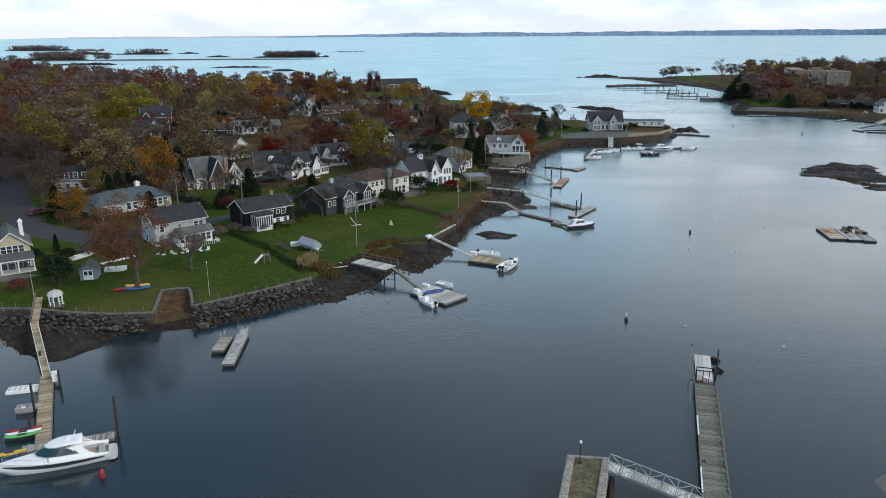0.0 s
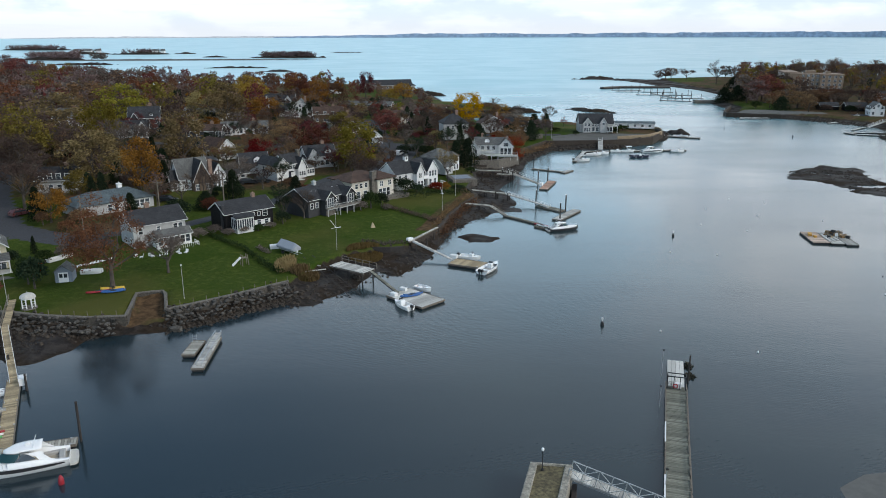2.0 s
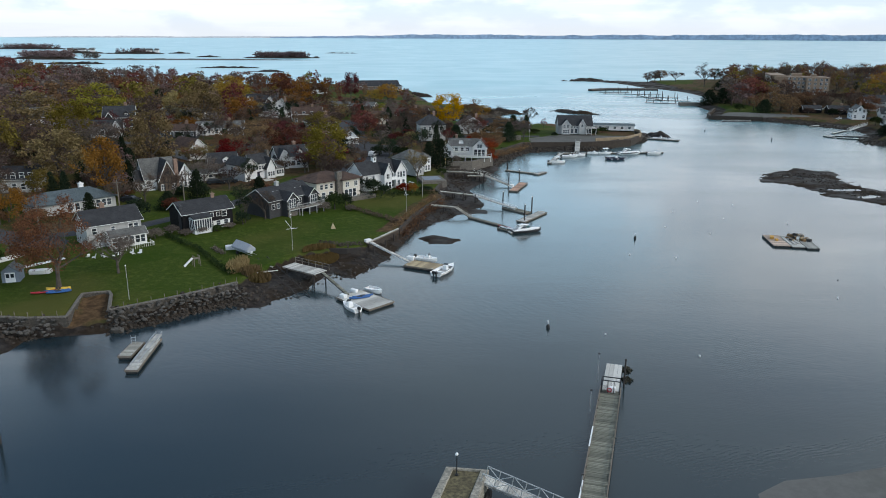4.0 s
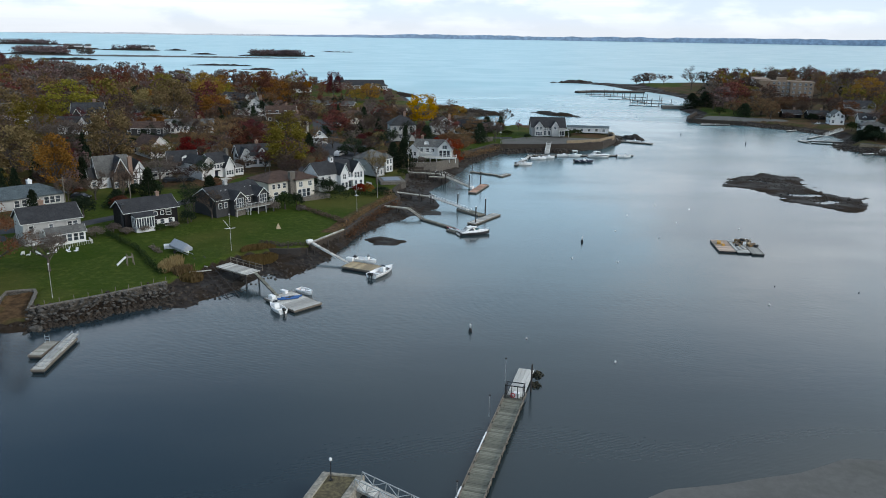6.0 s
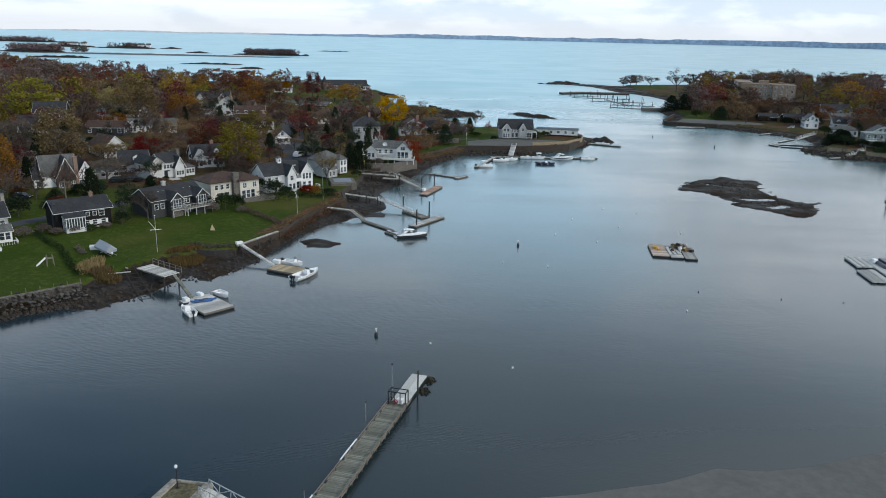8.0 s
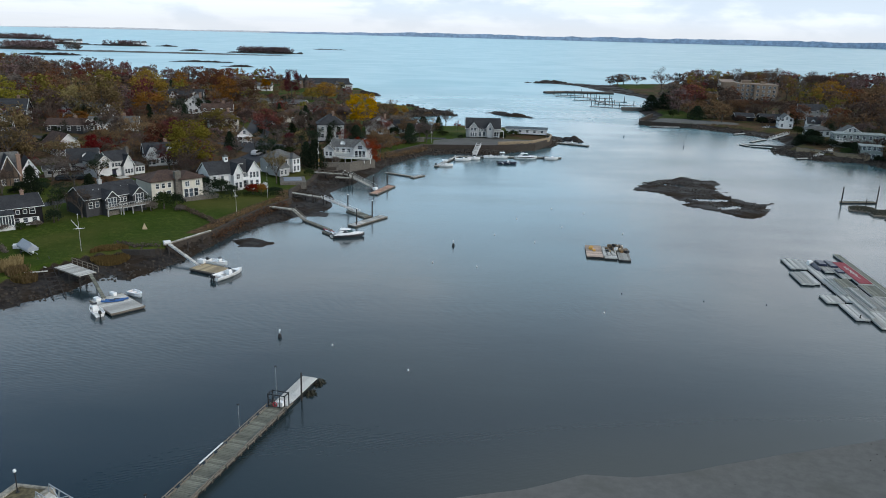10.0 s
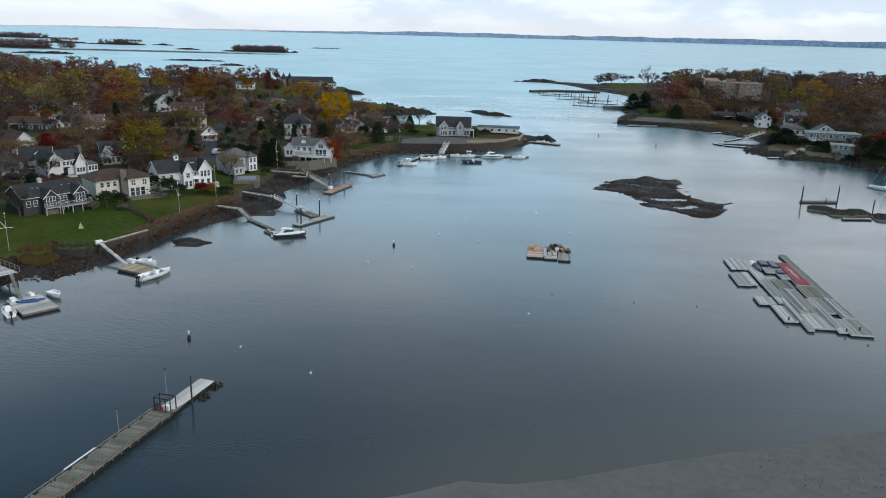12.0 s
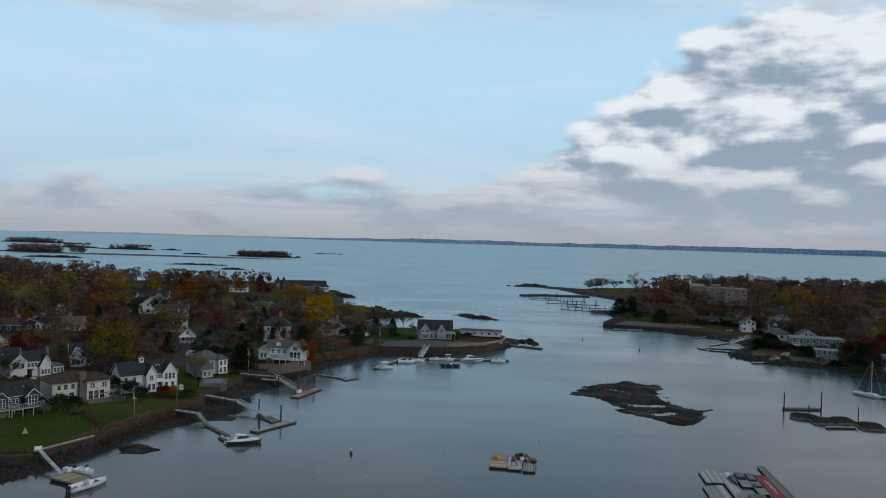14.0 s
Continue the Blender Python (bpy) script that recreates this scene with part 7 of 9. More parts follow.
for layer, count, sx, sy in ((0, 26, 2.0, 1.75), (1, 14, 1.4, 1.1), (2, 6, 0.8, 0.6)):
    for i in range(count):
        x, y = 2.0 + rnd.uniform(-sx, sx), 1.5 + rnd.uniform(-sy, sy)
        w, l, hh = rnd.uniform(0.35, 0.8), rnd.uniform(0.5, 1.1), rnd.uniform(0.4, 0.55)
        t = thing("trap", "weathered trap or crate heaped on the work raft", "trap", 84.2, 151.5, 0.38, -7, "gear on the work raft")
        t.matrix_basis = t.matrix_basis @ pose(x, y, layer * 0.38, rnd.uniform(-7, 7), rnd.uniform(-7, 7), rnd.uniform(0, 180))
        mt = rnd.choice(GEAR)
        part("crate", B().slab(-w / 2, w / 2, -l / 2, l / 2, 0, hh, 0.05), mt, t)
        for a in (-l * 0.3, 0, l * 0.3):
            part("slat", B().box(-w / 2 - 0.01, w / 2 + 0.01, a - 0.04, a + 0.04, hh - 0.02, hh + 0.015), TIMBER if mt is not TIMBER else RUST_B, t)
for k in range(3):
    t = thing("stowed_ramp", "pale ramp lying on the work raft", "ramp", 84.2, 151.5, 0.45, -7 + k * 3)
    part("deck", B().slab(-0.9 + k * 0.8, -0.35 + k * 0.8, -3.6 + k * 0.5, 2.2 - k * 0.8, 0.0, 0.16, 0.03), PALE, t)
crate(81.3, 153.3, 0.45, 0.7, 1.5, 0.5, -20, GOLD_P, "orange-yellow crate on the work raft")
crate(81.6, 151.6, 0.45, 0.5, 0.5, 0.4, 10, GOLD_P, "small orange-yellow box on the work raft")

# piles and weedy floats on the right
float_dock("narrow dark float between two tall piles", (159.8, 208.2), (169.9, 209.0), 1.2, DECK_P, 0.45)
piling(159.8, 207.6, 4.6, 0.18), piling(169.9, 208.4, 4.8, 0.18)


def weedy_float(x, y, rz, w, l, seed):
    d = thing("weedy_float", "old float overgrown with dark seaweed", "float", x, y, 0, rz, "weedy floats")
    part("pontoon", B().slab(-l / 2 - 0.3, l / 2 + 0.3, -w / 2 - 0.3, w / 2 + 0.3, -0.3, 0.36, 0.05), TIMBER, d)
    rnd = random.Random(seed)
    b = B()
    for i in range(int(l * w * 9)):
        px, py, r = rnd.uniform(-l / 2, l / 2), rnd.uniform(-w / 2, w / 2), rnd.uniform(0.2, 0.45)
        dome = 0.55 * (1 - (2 * px / l) ** 4) * (1 - (2 * py / w) ** 4)
        b.add([(px + r * math.cos(a) * rnd.uniform(0.6, 1.2), py + r * math.sin(a) * rnd.uniform(0.6, 1.2), 0.30 + dome * 0.8) for a in np.linspace(0, 2 * math.pi, 6, endpoint=False)] + [(px, py, 0.5 + dome + rnd.uniform(0.0, 0.14))],
              [(i, (i + 1) % 6, 6) for i in range(6)])
    part("seaweed", b, WEED, d, "dark green seaweed growth")


for k, (x, y, rz, w, l) in enumerate(((161.2, 199.2, -25, 4.6, 6.0), (163.9, 195.0, -8, 5.4, 5.6), (169.2, 196.0, -6, 5.6, 5.0), (173.4, 191.0, -14, 6.0, 5.4))):
    weedy_float(x, y, rz, w, l, k)
float_dock("pale narrow float beside the weedy ones", (161.6, 188.8), (169.0, 189.4), 1.0, MAT_L, 0.4)
piling(174.4, 198.6, 3.2), piling(164.6, 204.0, 2.2)

# concrete wharf, truss gangway and floating pier in the foreground
d = thing("wharf", "concrete wharf with worn edges round a mossy earth fill", "wharf", 0, 0, 0)
part("edge", ribbon([(9.3, 48), (10.6, 52), (13.5, 63.2), (16.75, 62.8), (14.3, 54), (12.8, 48)], 0.75, -1.0, 2.4), CONCRETE, d, "worn pale concrete edge")
fill = B().add([(9.3, 48, 2.25), (12.8, 48, 2.25), (14.2, 54, 2.25), (16.6, 62.6, 2.25), (13.55, 63.0, 2.25), (10.6, 52, 2.25)], [(0, 1, 2, 3, 4, 5)])
part("fill", fill, MOSSY, d, "mossy earth fill")
part("footing", ribbon([(16.0, 56), (17.2, 62.0)], 0.5, -1.0, 0.9), PILE, d)
lp = thing("lamp_post", "dark lamp post with a white globe on the wharf", "lamp post", 14.15, 62.1, 2.3)
part("post", B().tube((0, 0, 0), (0, 0, 0.12), 0.16, 0.14, 10).tube((0, 0, 0.12), (0, 0, 2.0), 0.055, 0.045, 8), BLACK, lp)
gl = B()
gl.loft([[(0.15 * math.sin(p) * math.cos(a), 0.15 * math.sin(p) * math.sin(a), 2.16 - 0.18 * math.cos(p)) for a in np.linspace(0, 2 * math.pi, 12, endpoint=False)] for p in np.linspace(0.25, 3.0, 7)])
part("globe", gl, WHITE, lp, "white glass globe", smooth=True)
gangway("aluminium truss gangway from the wharf to the floating pier", (16.6, 61.6, 2.35), (24.6, 58.0, 0.75), 1.3, 0.9, PALE, METAL, True)

fp = thing("floating_pier", "long floating pier of grey-green planks with low side rails", "pier", 23.45, 50.0, 0, -15.8)
LP = 42.0
pon = B().slab(-1.0, 1.0, 0, 34.0, -0.4, 0.26, 0.05)
part("pontoon", pon, BLACK, fp)
rnd = random.Random(3)
y = 0.0
while y < 34.0:
    l = rnd.choice((2.4, 3.2, 3.2, 4.0))
    part("deck", planked(-1.12, 1.12, y, min(y + l, 34.2), 0.4, 0.5, True, 0.26, 0.035), DECK if rnd.random() < 0.15 else DECK_P, fp)
    y += l
part("end_ramp", planked(-1.0, 1.0, 34.3, LP, 0.36, 0.47, False, 0.5, 0.03), PALE, fp, "pale boarded end float")
part("end_pontoon", B().slab(-0.9, 0.9, 34.4, LP - 0.1, -0.4, 0.355, 0.05), BLACK, fp)
for s in (-1, 1):
    for y in np.arange(0, 34, 2.1):
        part("kerb", B().box(s * 1.16 - 0.06, s * 1.16 + 0.06, y, y + 1.5, 0.42, 0.62), TIMBER, fp, "low timber kerb")
    for y0, y1 in ((0.2, 11.0), (11.4, 22.2), (22.6, 33.4)):
        part("top_rail", B().box(s * 1.2 - 0.045, s * 1.2 + 0.045, y0, y1, 0.82, 0.9), TIMBER, fp, "grey timber top rail")
    for y in np.arange(0.3, 33.4, 1.3):
        part("post", B().box(s * 1.2 - 0.04, s * 1.2 + 0.04, y, y + 0.09, 0.15, 0.815), TIMBER, fp)
for y in (9.5, 20.0):
    part("rail_cap", B().box(-1.27, -1.13, y, y + 4.2, 0.904, 0.96), WHITE, fp)
gt = B()
for xx in (-1.05, 1.05):
    for yy in (33.4, 34.4):
        gt.box(xx - 0.05, xx + 0.05, yy - 0.05, yy + 0.05, 0.45, 2.15)
gt.box(-1.1, 1.1, 33.35, 33.45, 2.05, 2.15).box(-1.1, 1.1, 34.35, 34.45, 2.05, 2.15).box(-1.1, -1.0, 33.4, 34.4, 2.05, 2.15).box(1.0, 1.1, 33.4, 34.4, 2.05, 2.15).box(-0.35, -0.27, 33.4, 33.48, 0.45, 2.1).box(0.35, 0.43, 33.4, 33.48, 0.45, 2.1)
part("gate_frame", gt, BLACK, fp, "dark steel gate frame")
for i in range(7):
    part("bar", B().box(-1.08 + i * 0.11, -1.05 + i * 0.11, 33.38, 33.42, 0.5, 1.5), BLACK, fp)
for x, y, t in ((34.85, 85.0, 3.6),):
    piling(x, y, t, 0.11)
lb = thing("life_ring", "red life ring hung by the pier gate", "life ring", 32.4, 82.0, 0.5, -15)
part("ring", B().loft([[((0.24 + 0.06 * math.cos(v)) * math.cos(u), 0.06 * math.sin(v), 0.5 + (0.24 + 0.06 * math.cos(v)) * math.sin(u)) for v in np.linspace(0, 2 * math.pi, 6, endpoint=False)] for u in np.linspace(0, 2 * math.pi, 13)]), RED, lb)
crate(32.9, 82.6, 0.5, 0.7, 0.5, 0.6, -15, WHITE, "white box by the pier gate")
for x, y, hh in ((29.4, 77.9, 2.6), (31.75, 85.6, 3.6), (25.6, 61.8, 2.2)):
    p = thing("lamp_pole", "slender grey pole with a small dark lamp", "lamp pole", x, y, 0.4)
    part("pole", B().tube((0, 0, 0), (0, 0, hh), 0.035, 0.025, 7), METAL, p)
    part("lamp", B().slab(-0.12, 0.12, -0.12, 0.12, hh, hh + 0.12, 0.04), BLACK, p)
wm = thing("weed_mat", "olive seaweed tufts hugging the end of the pier", "seaweed", 0, 0, 0, kind="stuff")
rnd = random.Random(40)
mat_b = B()
for cx, cy, ra, n in ((36.2, 89.6, 0.75, 130), (35.6, 86.7, 0.7, 110)):
    for i in range(n):
        a, r = rnd.uniform(0, 6.28), ra * math.sqrt(rnd.random())
        p = Vector((cx + r * math.cos(a), cy + 1.5 * r * math.sin(a), -0.05))
        tip = p + Vector((rnd.uniform(-0.25, 0.25), rnd.uniform(-0.25, 0.25), rnd.uniform(0.2, 0.6) * (1.2 - r / ra)))
        sd = Vector((math.cos(a * 3), math.sin(a * 3), 0)) * rnd.uniform(0.08, 0.2)
        mat_b.add([p - sd, p + sd, tip + sd * 0.6, tip - sd * 0.4], [(0, 1, 2, 3)])
part("weed", mat_b, WEED, wm)


# ---- buoys and moorings ----
def buoy(x, y, r, h, material, label, top=None):
    d = thing("buoy", label, "buoy", x, y, 0)
    part("float", B().loft([[(r * k * math.cos(a), r * k * math.sin(a), z) for a in np.linspace(0, 2 * math.pi, 10, endpoint=False)] for k, z in ((0.6, -0.2), (1.0, 0.0), (1.0, h * 0.45), (0.75, h * 0.75), (0.3, h))]), material, d, smooth=True)
    if top:
        part("topmark", B().tube((0, 0, h), (0, 0, h + 0.35), 0.05, 0.04, 6).slab(-0.11, 0.11, -0.11, 0.11, h + 0.35, h + 0.55, 0.04), top, d)
    return d


buoy(28.1, 103.9, 0.27, 0.6, BLACK, "black mooring buoy with a white top", WHITE)
buoy(53.0, 154.2, 0.27, 0.6, BLACK, "black mooring buoy with a white top", WHITE)
buoy(-31.4, 63.2, 0.27, 0.95, RED, "red channel buoy near the cruiser")
buoy(129.2, 339.5, 0.22, 0.9, NAVY, "dark channel marker buoy afloat in the fairway"), buoy(147.0, 310.5, 0.26, 1.0, NAVY, "dark channel marker buoy afloat in the fairway"), buoy(36.0, 101.5, 0.12, 0.22, WHITE, "small white mooring buoy")
for x, y in ((47.0, 94.0), (77.0, 117.2), (62.1, 164.2), (49.0, 142.1), (57.4, 140), (85.6, 187), (91.0, 167.8), (78.0, 172.2), (70.3, 158.6), (78.0, 191.1), (68.2, 179.3)):
    buoy(x, y, 0.13, 0.25, WHITE, "small white mooring buoy")
for x, y in ((81.9, 126.8), (95.1, 124.0), (105.2, 123.0), (125.5, 108.4)):
    buoy(x, y, 0.10, 0.2, NAVY, "small dark mooring buoy")


# ---- far bank docks and moorings ----
for p, q, w in (((176.6, 316.8), (189.0, 311.4), 1.6), ((176.2, 317.6), (174.4, 322.4), 1.6), ((174.4, 323.4), (195.0, 321.0), 1.5), ((182.3, 286.1), (190.4, 288.8), 1.4),
                ((184.0, 357.0), (199.0, 367.0), 1.4), ((150.5, 378.5), (165.5, 378.6), 1.1), ((152.2, 382.4), (166.0, 381.6), 1.1), ((182.0, 331.0), (193.0, 341.5), 1.3)):
    float_dock("grey floating dock along the far bank", p, q, w, PALE, 0.45, "docks of the far bank", 1.2, True, False)
gangway("pale ramp on the far bank", (199.0, 294.5, 2.7), (190.0, 288.4, 0.6), 1.2, 0.9, PALE, WHITE)
gangway("pale ramp on the far bank", (205.0, 347.0, 2.6), (194.0, 340.6, 0.6), 1.2, 0.9, PALE, WHITE)
gangway("pale ramp on the far bank", (206.0, 372.0, 2.6), (199.6, 366.4, 0.6), 1.2, 0.9, PALE, WHITE)
sb = open_boat("white sailing boat moored off the far bank", 194.4, 230.6, -62, 8.5, 2.6, 0, False)
part("mast", B().tube((0.8, 0, 0.4), (0.8, 0, 10.5), 0.08, 0.05, 7), METAL, sb)
part("boom", B().tube((0.8, 0, 1.6), (-2.8, 0, 1.7), 0.06, 0.05, 7).slab(-2.7, 0.6, -0.16, 0.16, 1.68, 1.95, 0.06), NAVY, sb)
part("rigging", B().tube((0.8, 0, 10.4), (4.2, 0, 0.8), 0.02, 0.02, 4).tube((0.8, 0, 10.4), (-4.1, 0, 0.8), 0.02, 0.02, 4).tube((0.8, 0, 10.0), (0.6, 1.2, 0.7), 0.02, 0.02, 4).tube((0.8, 0, 10.0), (0.6, -1.2, 0.7), 0.02, 0.02, 4), METAL, sb)
part("cabin", B().slab(-0.4, 2.4, -0.7, 0.7, 0.6, 1.05, 0.12), GEL, sb)
float_dock("float for the sailing boat", (196.5, 227.6), (206.0, 227.0), 2.4, PALE, 0.45)
# marina by the park
mp = thing("breakwater", "long dark timber breakwater pier by the park", "pier", 0, 0, 0)
part("deck", ribbon([(124, 590), (140, 600), (178, 600)], 4.0, 0.9, 1.5), STONE_WALL, mp)
part("face", ribbon([(124, 589), (140, 598), (178, 598)], 5.2, -0.5, 0.89), PILE, mp)
mp = thing("breakwater", "dark stone mole by the marina", "mole", 0, 0, 0)
part("face", ribbon([(156, 468), (176, 466), (190, 462)], 6.0, -0.5, 1.9), STONE_WALL, mp)
rnd = random.Random(8)
for p, q in (((128, 560), (168, 552)), ((136, 532), (172, 524)), ((146, 506), (172, 498)), ((128, 575), (150, 572)), ((140, 486), (158, 478)), ((150, 545), (156, 500))):
    float_dock("thin grey marina float", p, q, 1.4, PALE, 0.4, "marina floats", 1.5, True, False)
    for k in np.linspace(0.05, 0.95, 5):
        piling(p[0] + (q[0] - p[0]) * k, p[1] + (q[1] - p[1]) * k + 1, rnd.uniform(3.0, 5.0), 0.2)

# ---- garden things ----
def flagpole(x, y, h, yard=0.0, z=2.2, label="white painted flagpole on the lawn", rz=30):
    d = thing("flagpole", label, "flagpole", x, y, z, rz)
    part("pole", B().tube((0, 0, -0.2), (0, 0, h), 0.04, 0.025, 8), PALE, d)
    part("finial", B().slab(-0.09, 0.09, -0.09, 0.09, h, h + 0.16, 0.05), WHITE, d)
    if yard:
        part("yard", B().tube((-yard, 0, h * 0.62), (yard, 0, h * 0.62), 0.05, 0.05, 6), WHITE, d)
        part("gaff", B().tube((0, 0, h * 0.62), (-yard * 1.1, 0, h * 0.86), 0.04, 0.03, 6), WHITE, d)
    return d


flagpole(-15.4, 136.2, 6.9, 1.0), flagpole(-35.0, 109.2, 5.3), flagpole(-60.6, 106.4, 6.2), flagpole(4.2, 168.6, 6.4, 0.45), flagpole(7.4, 184.8, 7.6), flagpole(13.0, 226.0, 8.0, 0.5), flagpole(45, 288, 6.0, 0.5, 2.4)
fl = thing("flag", "drooping yellow flag hanging from a pole", "flag", 13.1, 225.8, 3.4)
part("cloth", B().loft([[(0.08 * math.sin(k * 5), -0.1 - 0.5 * w, 2.2 - 1.9 * k - 0.5 * w) for w in (0, 0.5, 1.0)] for k in np.linspace(0, 1, 7)], close=False), YELLOW, fl)

sh = thing("garden_shed", "small blue-grey garden shed with white double doors", "shed", -57.0, 116.4, 2.3, 12)
part("wall", gable_block(B(), -1.3, 1.3, 0, 2.6, 0, 1.9, 0.95, "y"), SLATE_T, sh)
part("roof", gable_roof(B(), -1.3, 1.3, 0, 2.6, 1.9, 0.95, "y", 0.2, 0.1), R_GREY, sh)
dr = part("door", B().box(-0.75, 0.75, -0.06, -0.01, 0.1, 1.75), WHITE, sh, "white panelled double door")
part("pane", B().box(-0.6, -0.1, -0.085, -0.062, 0.9, 1.55).box(0.1, 0.6, -0.085, -0.062, 0.9, 1.55), GLASS, dr)
gz_ = thing("gazebo", "small white octagonal gazebo with a domed roof by the sea wall", "gazebo", -56.6, 105.0, 2.25, 10)
gz_.matrix_basis = gz_.matrix_basis @ Matrix.Scale(0.84, 4)
eight = [(math.cos(a), math.sin(a)) for a in np.linspace(0, 2 * math.pi, 8, endpoint=False)]
part("base", B().loft([[(1.45 * c, 1.45 * s, z) for c, s in eight] for z in (-0.8, 0.12)]), STONE_WALL, gz_, "dark stone base")
for c, s in eight:
    part("post", B().box(1.1 * c - 0.07, 1.1 * c + 0.07, 1.1 * s - 0.07, 1.1 * s + 0.07, 0.12, 1.95), WHITE, gz_)
part("frieze", B().loft([[(r * c, r * s, z) for c, s in eight] for r, z in ((1.2, 1.75), (1.2, 1.98), (1.02, 1.98), (1.02, 1.75), (1.2, 1.75))]), WHITE, gz_)
part("roof", B().loft([[(r * c, r * s, z) for c, s in eight] for r, z in ((1.4, 1.97), (1.22, 2.3), (0.8, 2.6), (0.25, 2.75), (0.05, 2.8))]), PALE, gz_, "pale domed roof")
part("finial", B().tube((0, 0, 2.78), (0, 0, 3.1), 0.05, 0.02, 6), WHITE, gz_)
for k in (0, 1, 3, 4, 5, 7):
    (c0, s0), (c1, s1) = eight[k], eight[(k + 1) % 8]
    part("railing", B().beam((1.1 * c0, 1.1 * s0, 0.8), (1.1 * c1, 1.1 * s1, 0.8), 0.05, 0.07).beam((1.1 * c0, 1.1 * s0, 0.35), (1.1 * c1, 1.1 * s1, 0.35), 0.05, 0.05), WHITE, gz_)
fn = thing("stored_ramp", "long white dock ramp stored flat on the lawn", "ramp", 0, 0, 2.3)
P0, P1 = Vector((-60.4, 122.2)), Vector((-54.4, 129.2))
for i in range(14):
    a, c = P0.lerp(P1, i / 14), P0.lerp(P1, (i + 0.94) / 14)
    part("panel", B().beam((a.x, a.y, 0.3), (c.x, c.y, 0.3), 1.0, 0.22), WHITE, fn)
open_boat("white rowing boat stored on the lawn", -54.5, 121.0, 12, 3.6, 1.0, 0, False, GEL, GEL_GREY, 2.45)
open_boat("white sailing dinghy hull stored by the fence", -63.4, 128.2, 58, 4.8, 1.3, 0, False, GEL, GEL, 2.6)
for i, (dx_, dy_, mt, nm) in enumerate(((0, 0.9, YELLOW, "yellow"), (0.3, 0.35, YELLOW, "yellow"), (0.4, -0.3, BLUE, "blue"), (0.9, -0.8, BLUE, "blue"), (-1.4, -0.9, RED, "red"))):
    kayak(-47.9 + dx_, 112.6 + dy_, 2.25, 10 + i * 4, mt, f"{nm} kayak lying on the grass under the oak", 3.6)
sl = thing("slide", "garden play frame with a white slide", "play frame", -30.6, 126.0, 2.3, 35)
part("chute", B().beam((-1.6, 0, 0.15), (-0.1, 0, 1.4), 0.5, 0.06).beam((-1.6, 0.25, 0.25), (-0.1, 0.25, 1.5), 0.05, 0.14).beam((-1.6, -0.25, 0.25), (-0.1, -0.25, 1.5), 0.05, 0.14), WHITE, sl)
fr = B()
for xx, yy in ((0, -0.5), (0, 0.5), (1.1, -0.5), (1.1, 0.5)):
    fr.beam((xx, yy, 0), (xx * 0.8 + 0.1, yy * 0.7, 1.9), 0.1, 0.1)
fr.box(0, 1.0, -0.45, 0.45, 1.3, 1.38)
part("frame", fr, TIMBER, sl)
tb = thing("covered_boat", "boat under a grey tarpaulin tent on a trailer", "boat", -23.9, 134.0, 2.25, -44)
part("cover", B().loft([[(x, -1.1 * w, 0.9), (x, -1.15 * w, 1.3), (x, 0, 1.3 + 1.0 * w), (x, 1.15 * w, 1.3), (x, 1.1 * w, 0.9)] for x, w in ((-2.6, 0.8), (-2.4, 1.0), (0, 1.02), (2.2, 0.95), (2.6, 0.7))]), TARP, tb)
part("hull", B().loft([[(x, -0.9 * w, 0.95), (x, 0, 0.45), (x, 0.9 * w, 0.95)] for x, w in ((-2.5, 1), (1.5, 1), (2.7, 0.2))]), GEL, tb)
part("trailer", B().box(-2.6, 3.4, -0.5, -0.42, 0.4, 0.5).box(-2.6, 3.4, 0.42, 0.5, 0.4, 0.5).box(-0.6, -0.5, -1.0, 1.0, 0.3, 0.4), METAL, tb)
for s in (-1, 1):
    part("wheel", B().tube((-0.55, s * 1.0, 0.32), (-0.55, s * 1.18, 0.32), 0.32, 0.32, 12), BLACK, tb)
crate(-27.2, 136.6, 2.3, 1.6, 1.0, 0.8, 20, WHITE, "white covered bin on the lawn", "bin", "bin")
rw = thing("slipway", "timber boat slipway rails running down over the mud", "slipway", 0, 0, 0)
for o in (0.0, 1.5):
    part("rail", B().beam((-20.8 + o, 131.2 + o * 0.6, 2.3), (-10.4 + o, 116.0 + o * 0.6, 0.12), 0.12, 0.1), PILE, rw)
for k in np.linspace(0.1, 0.9, 9):
    part("sleeper", B().beam((-20.8 + 10.4 * k, 131.2 - 15.2 * k, 2.2 - 2.05 * k), (-19.0 + 10.4 * k, 132.3 - 15.2 * k, 2.2 - 2.1 * k), 0.1, 0.08), PILE, rw)
for x, y, a in ((-18.5, 127.6, -32), (-17.4, 124.2, 20)):
    lg = thing("log", "weathered driftwood log on the bank", "log", x, y, 1.9, a)
    part("log", B().tube((-1.8, 0, 0), (1.8, 0, 0.1), 0.14, 0.1, 7), PALE, lg)
tc = thing("garden_tent", "small tan pyramid tent on the lawn", "tent", -10.2, 152.6, 2.25, 20)
part("cloth", B().add([(-0.5, -0.4, 0), (0.5, -0.4, 0), (0.5, 0.4, 0), (-0.5, 0.4, 0), (0, 0, 1.3)], [(0, 1, 4), (1, 2, 4), (2, 3, 4), (3, 0, 4)]), DECK_T, tc)
pc = thing("pool_terrace", "stone terrace with a pale blue-grey covered pool", "pool", 9.0, 207.0, 2.2, 14)
part("terrace", B().slab(-3.4, 3.4, -5.0, 3.0, -1.2, 0.8, 0.1), STONE_WALL, pc)
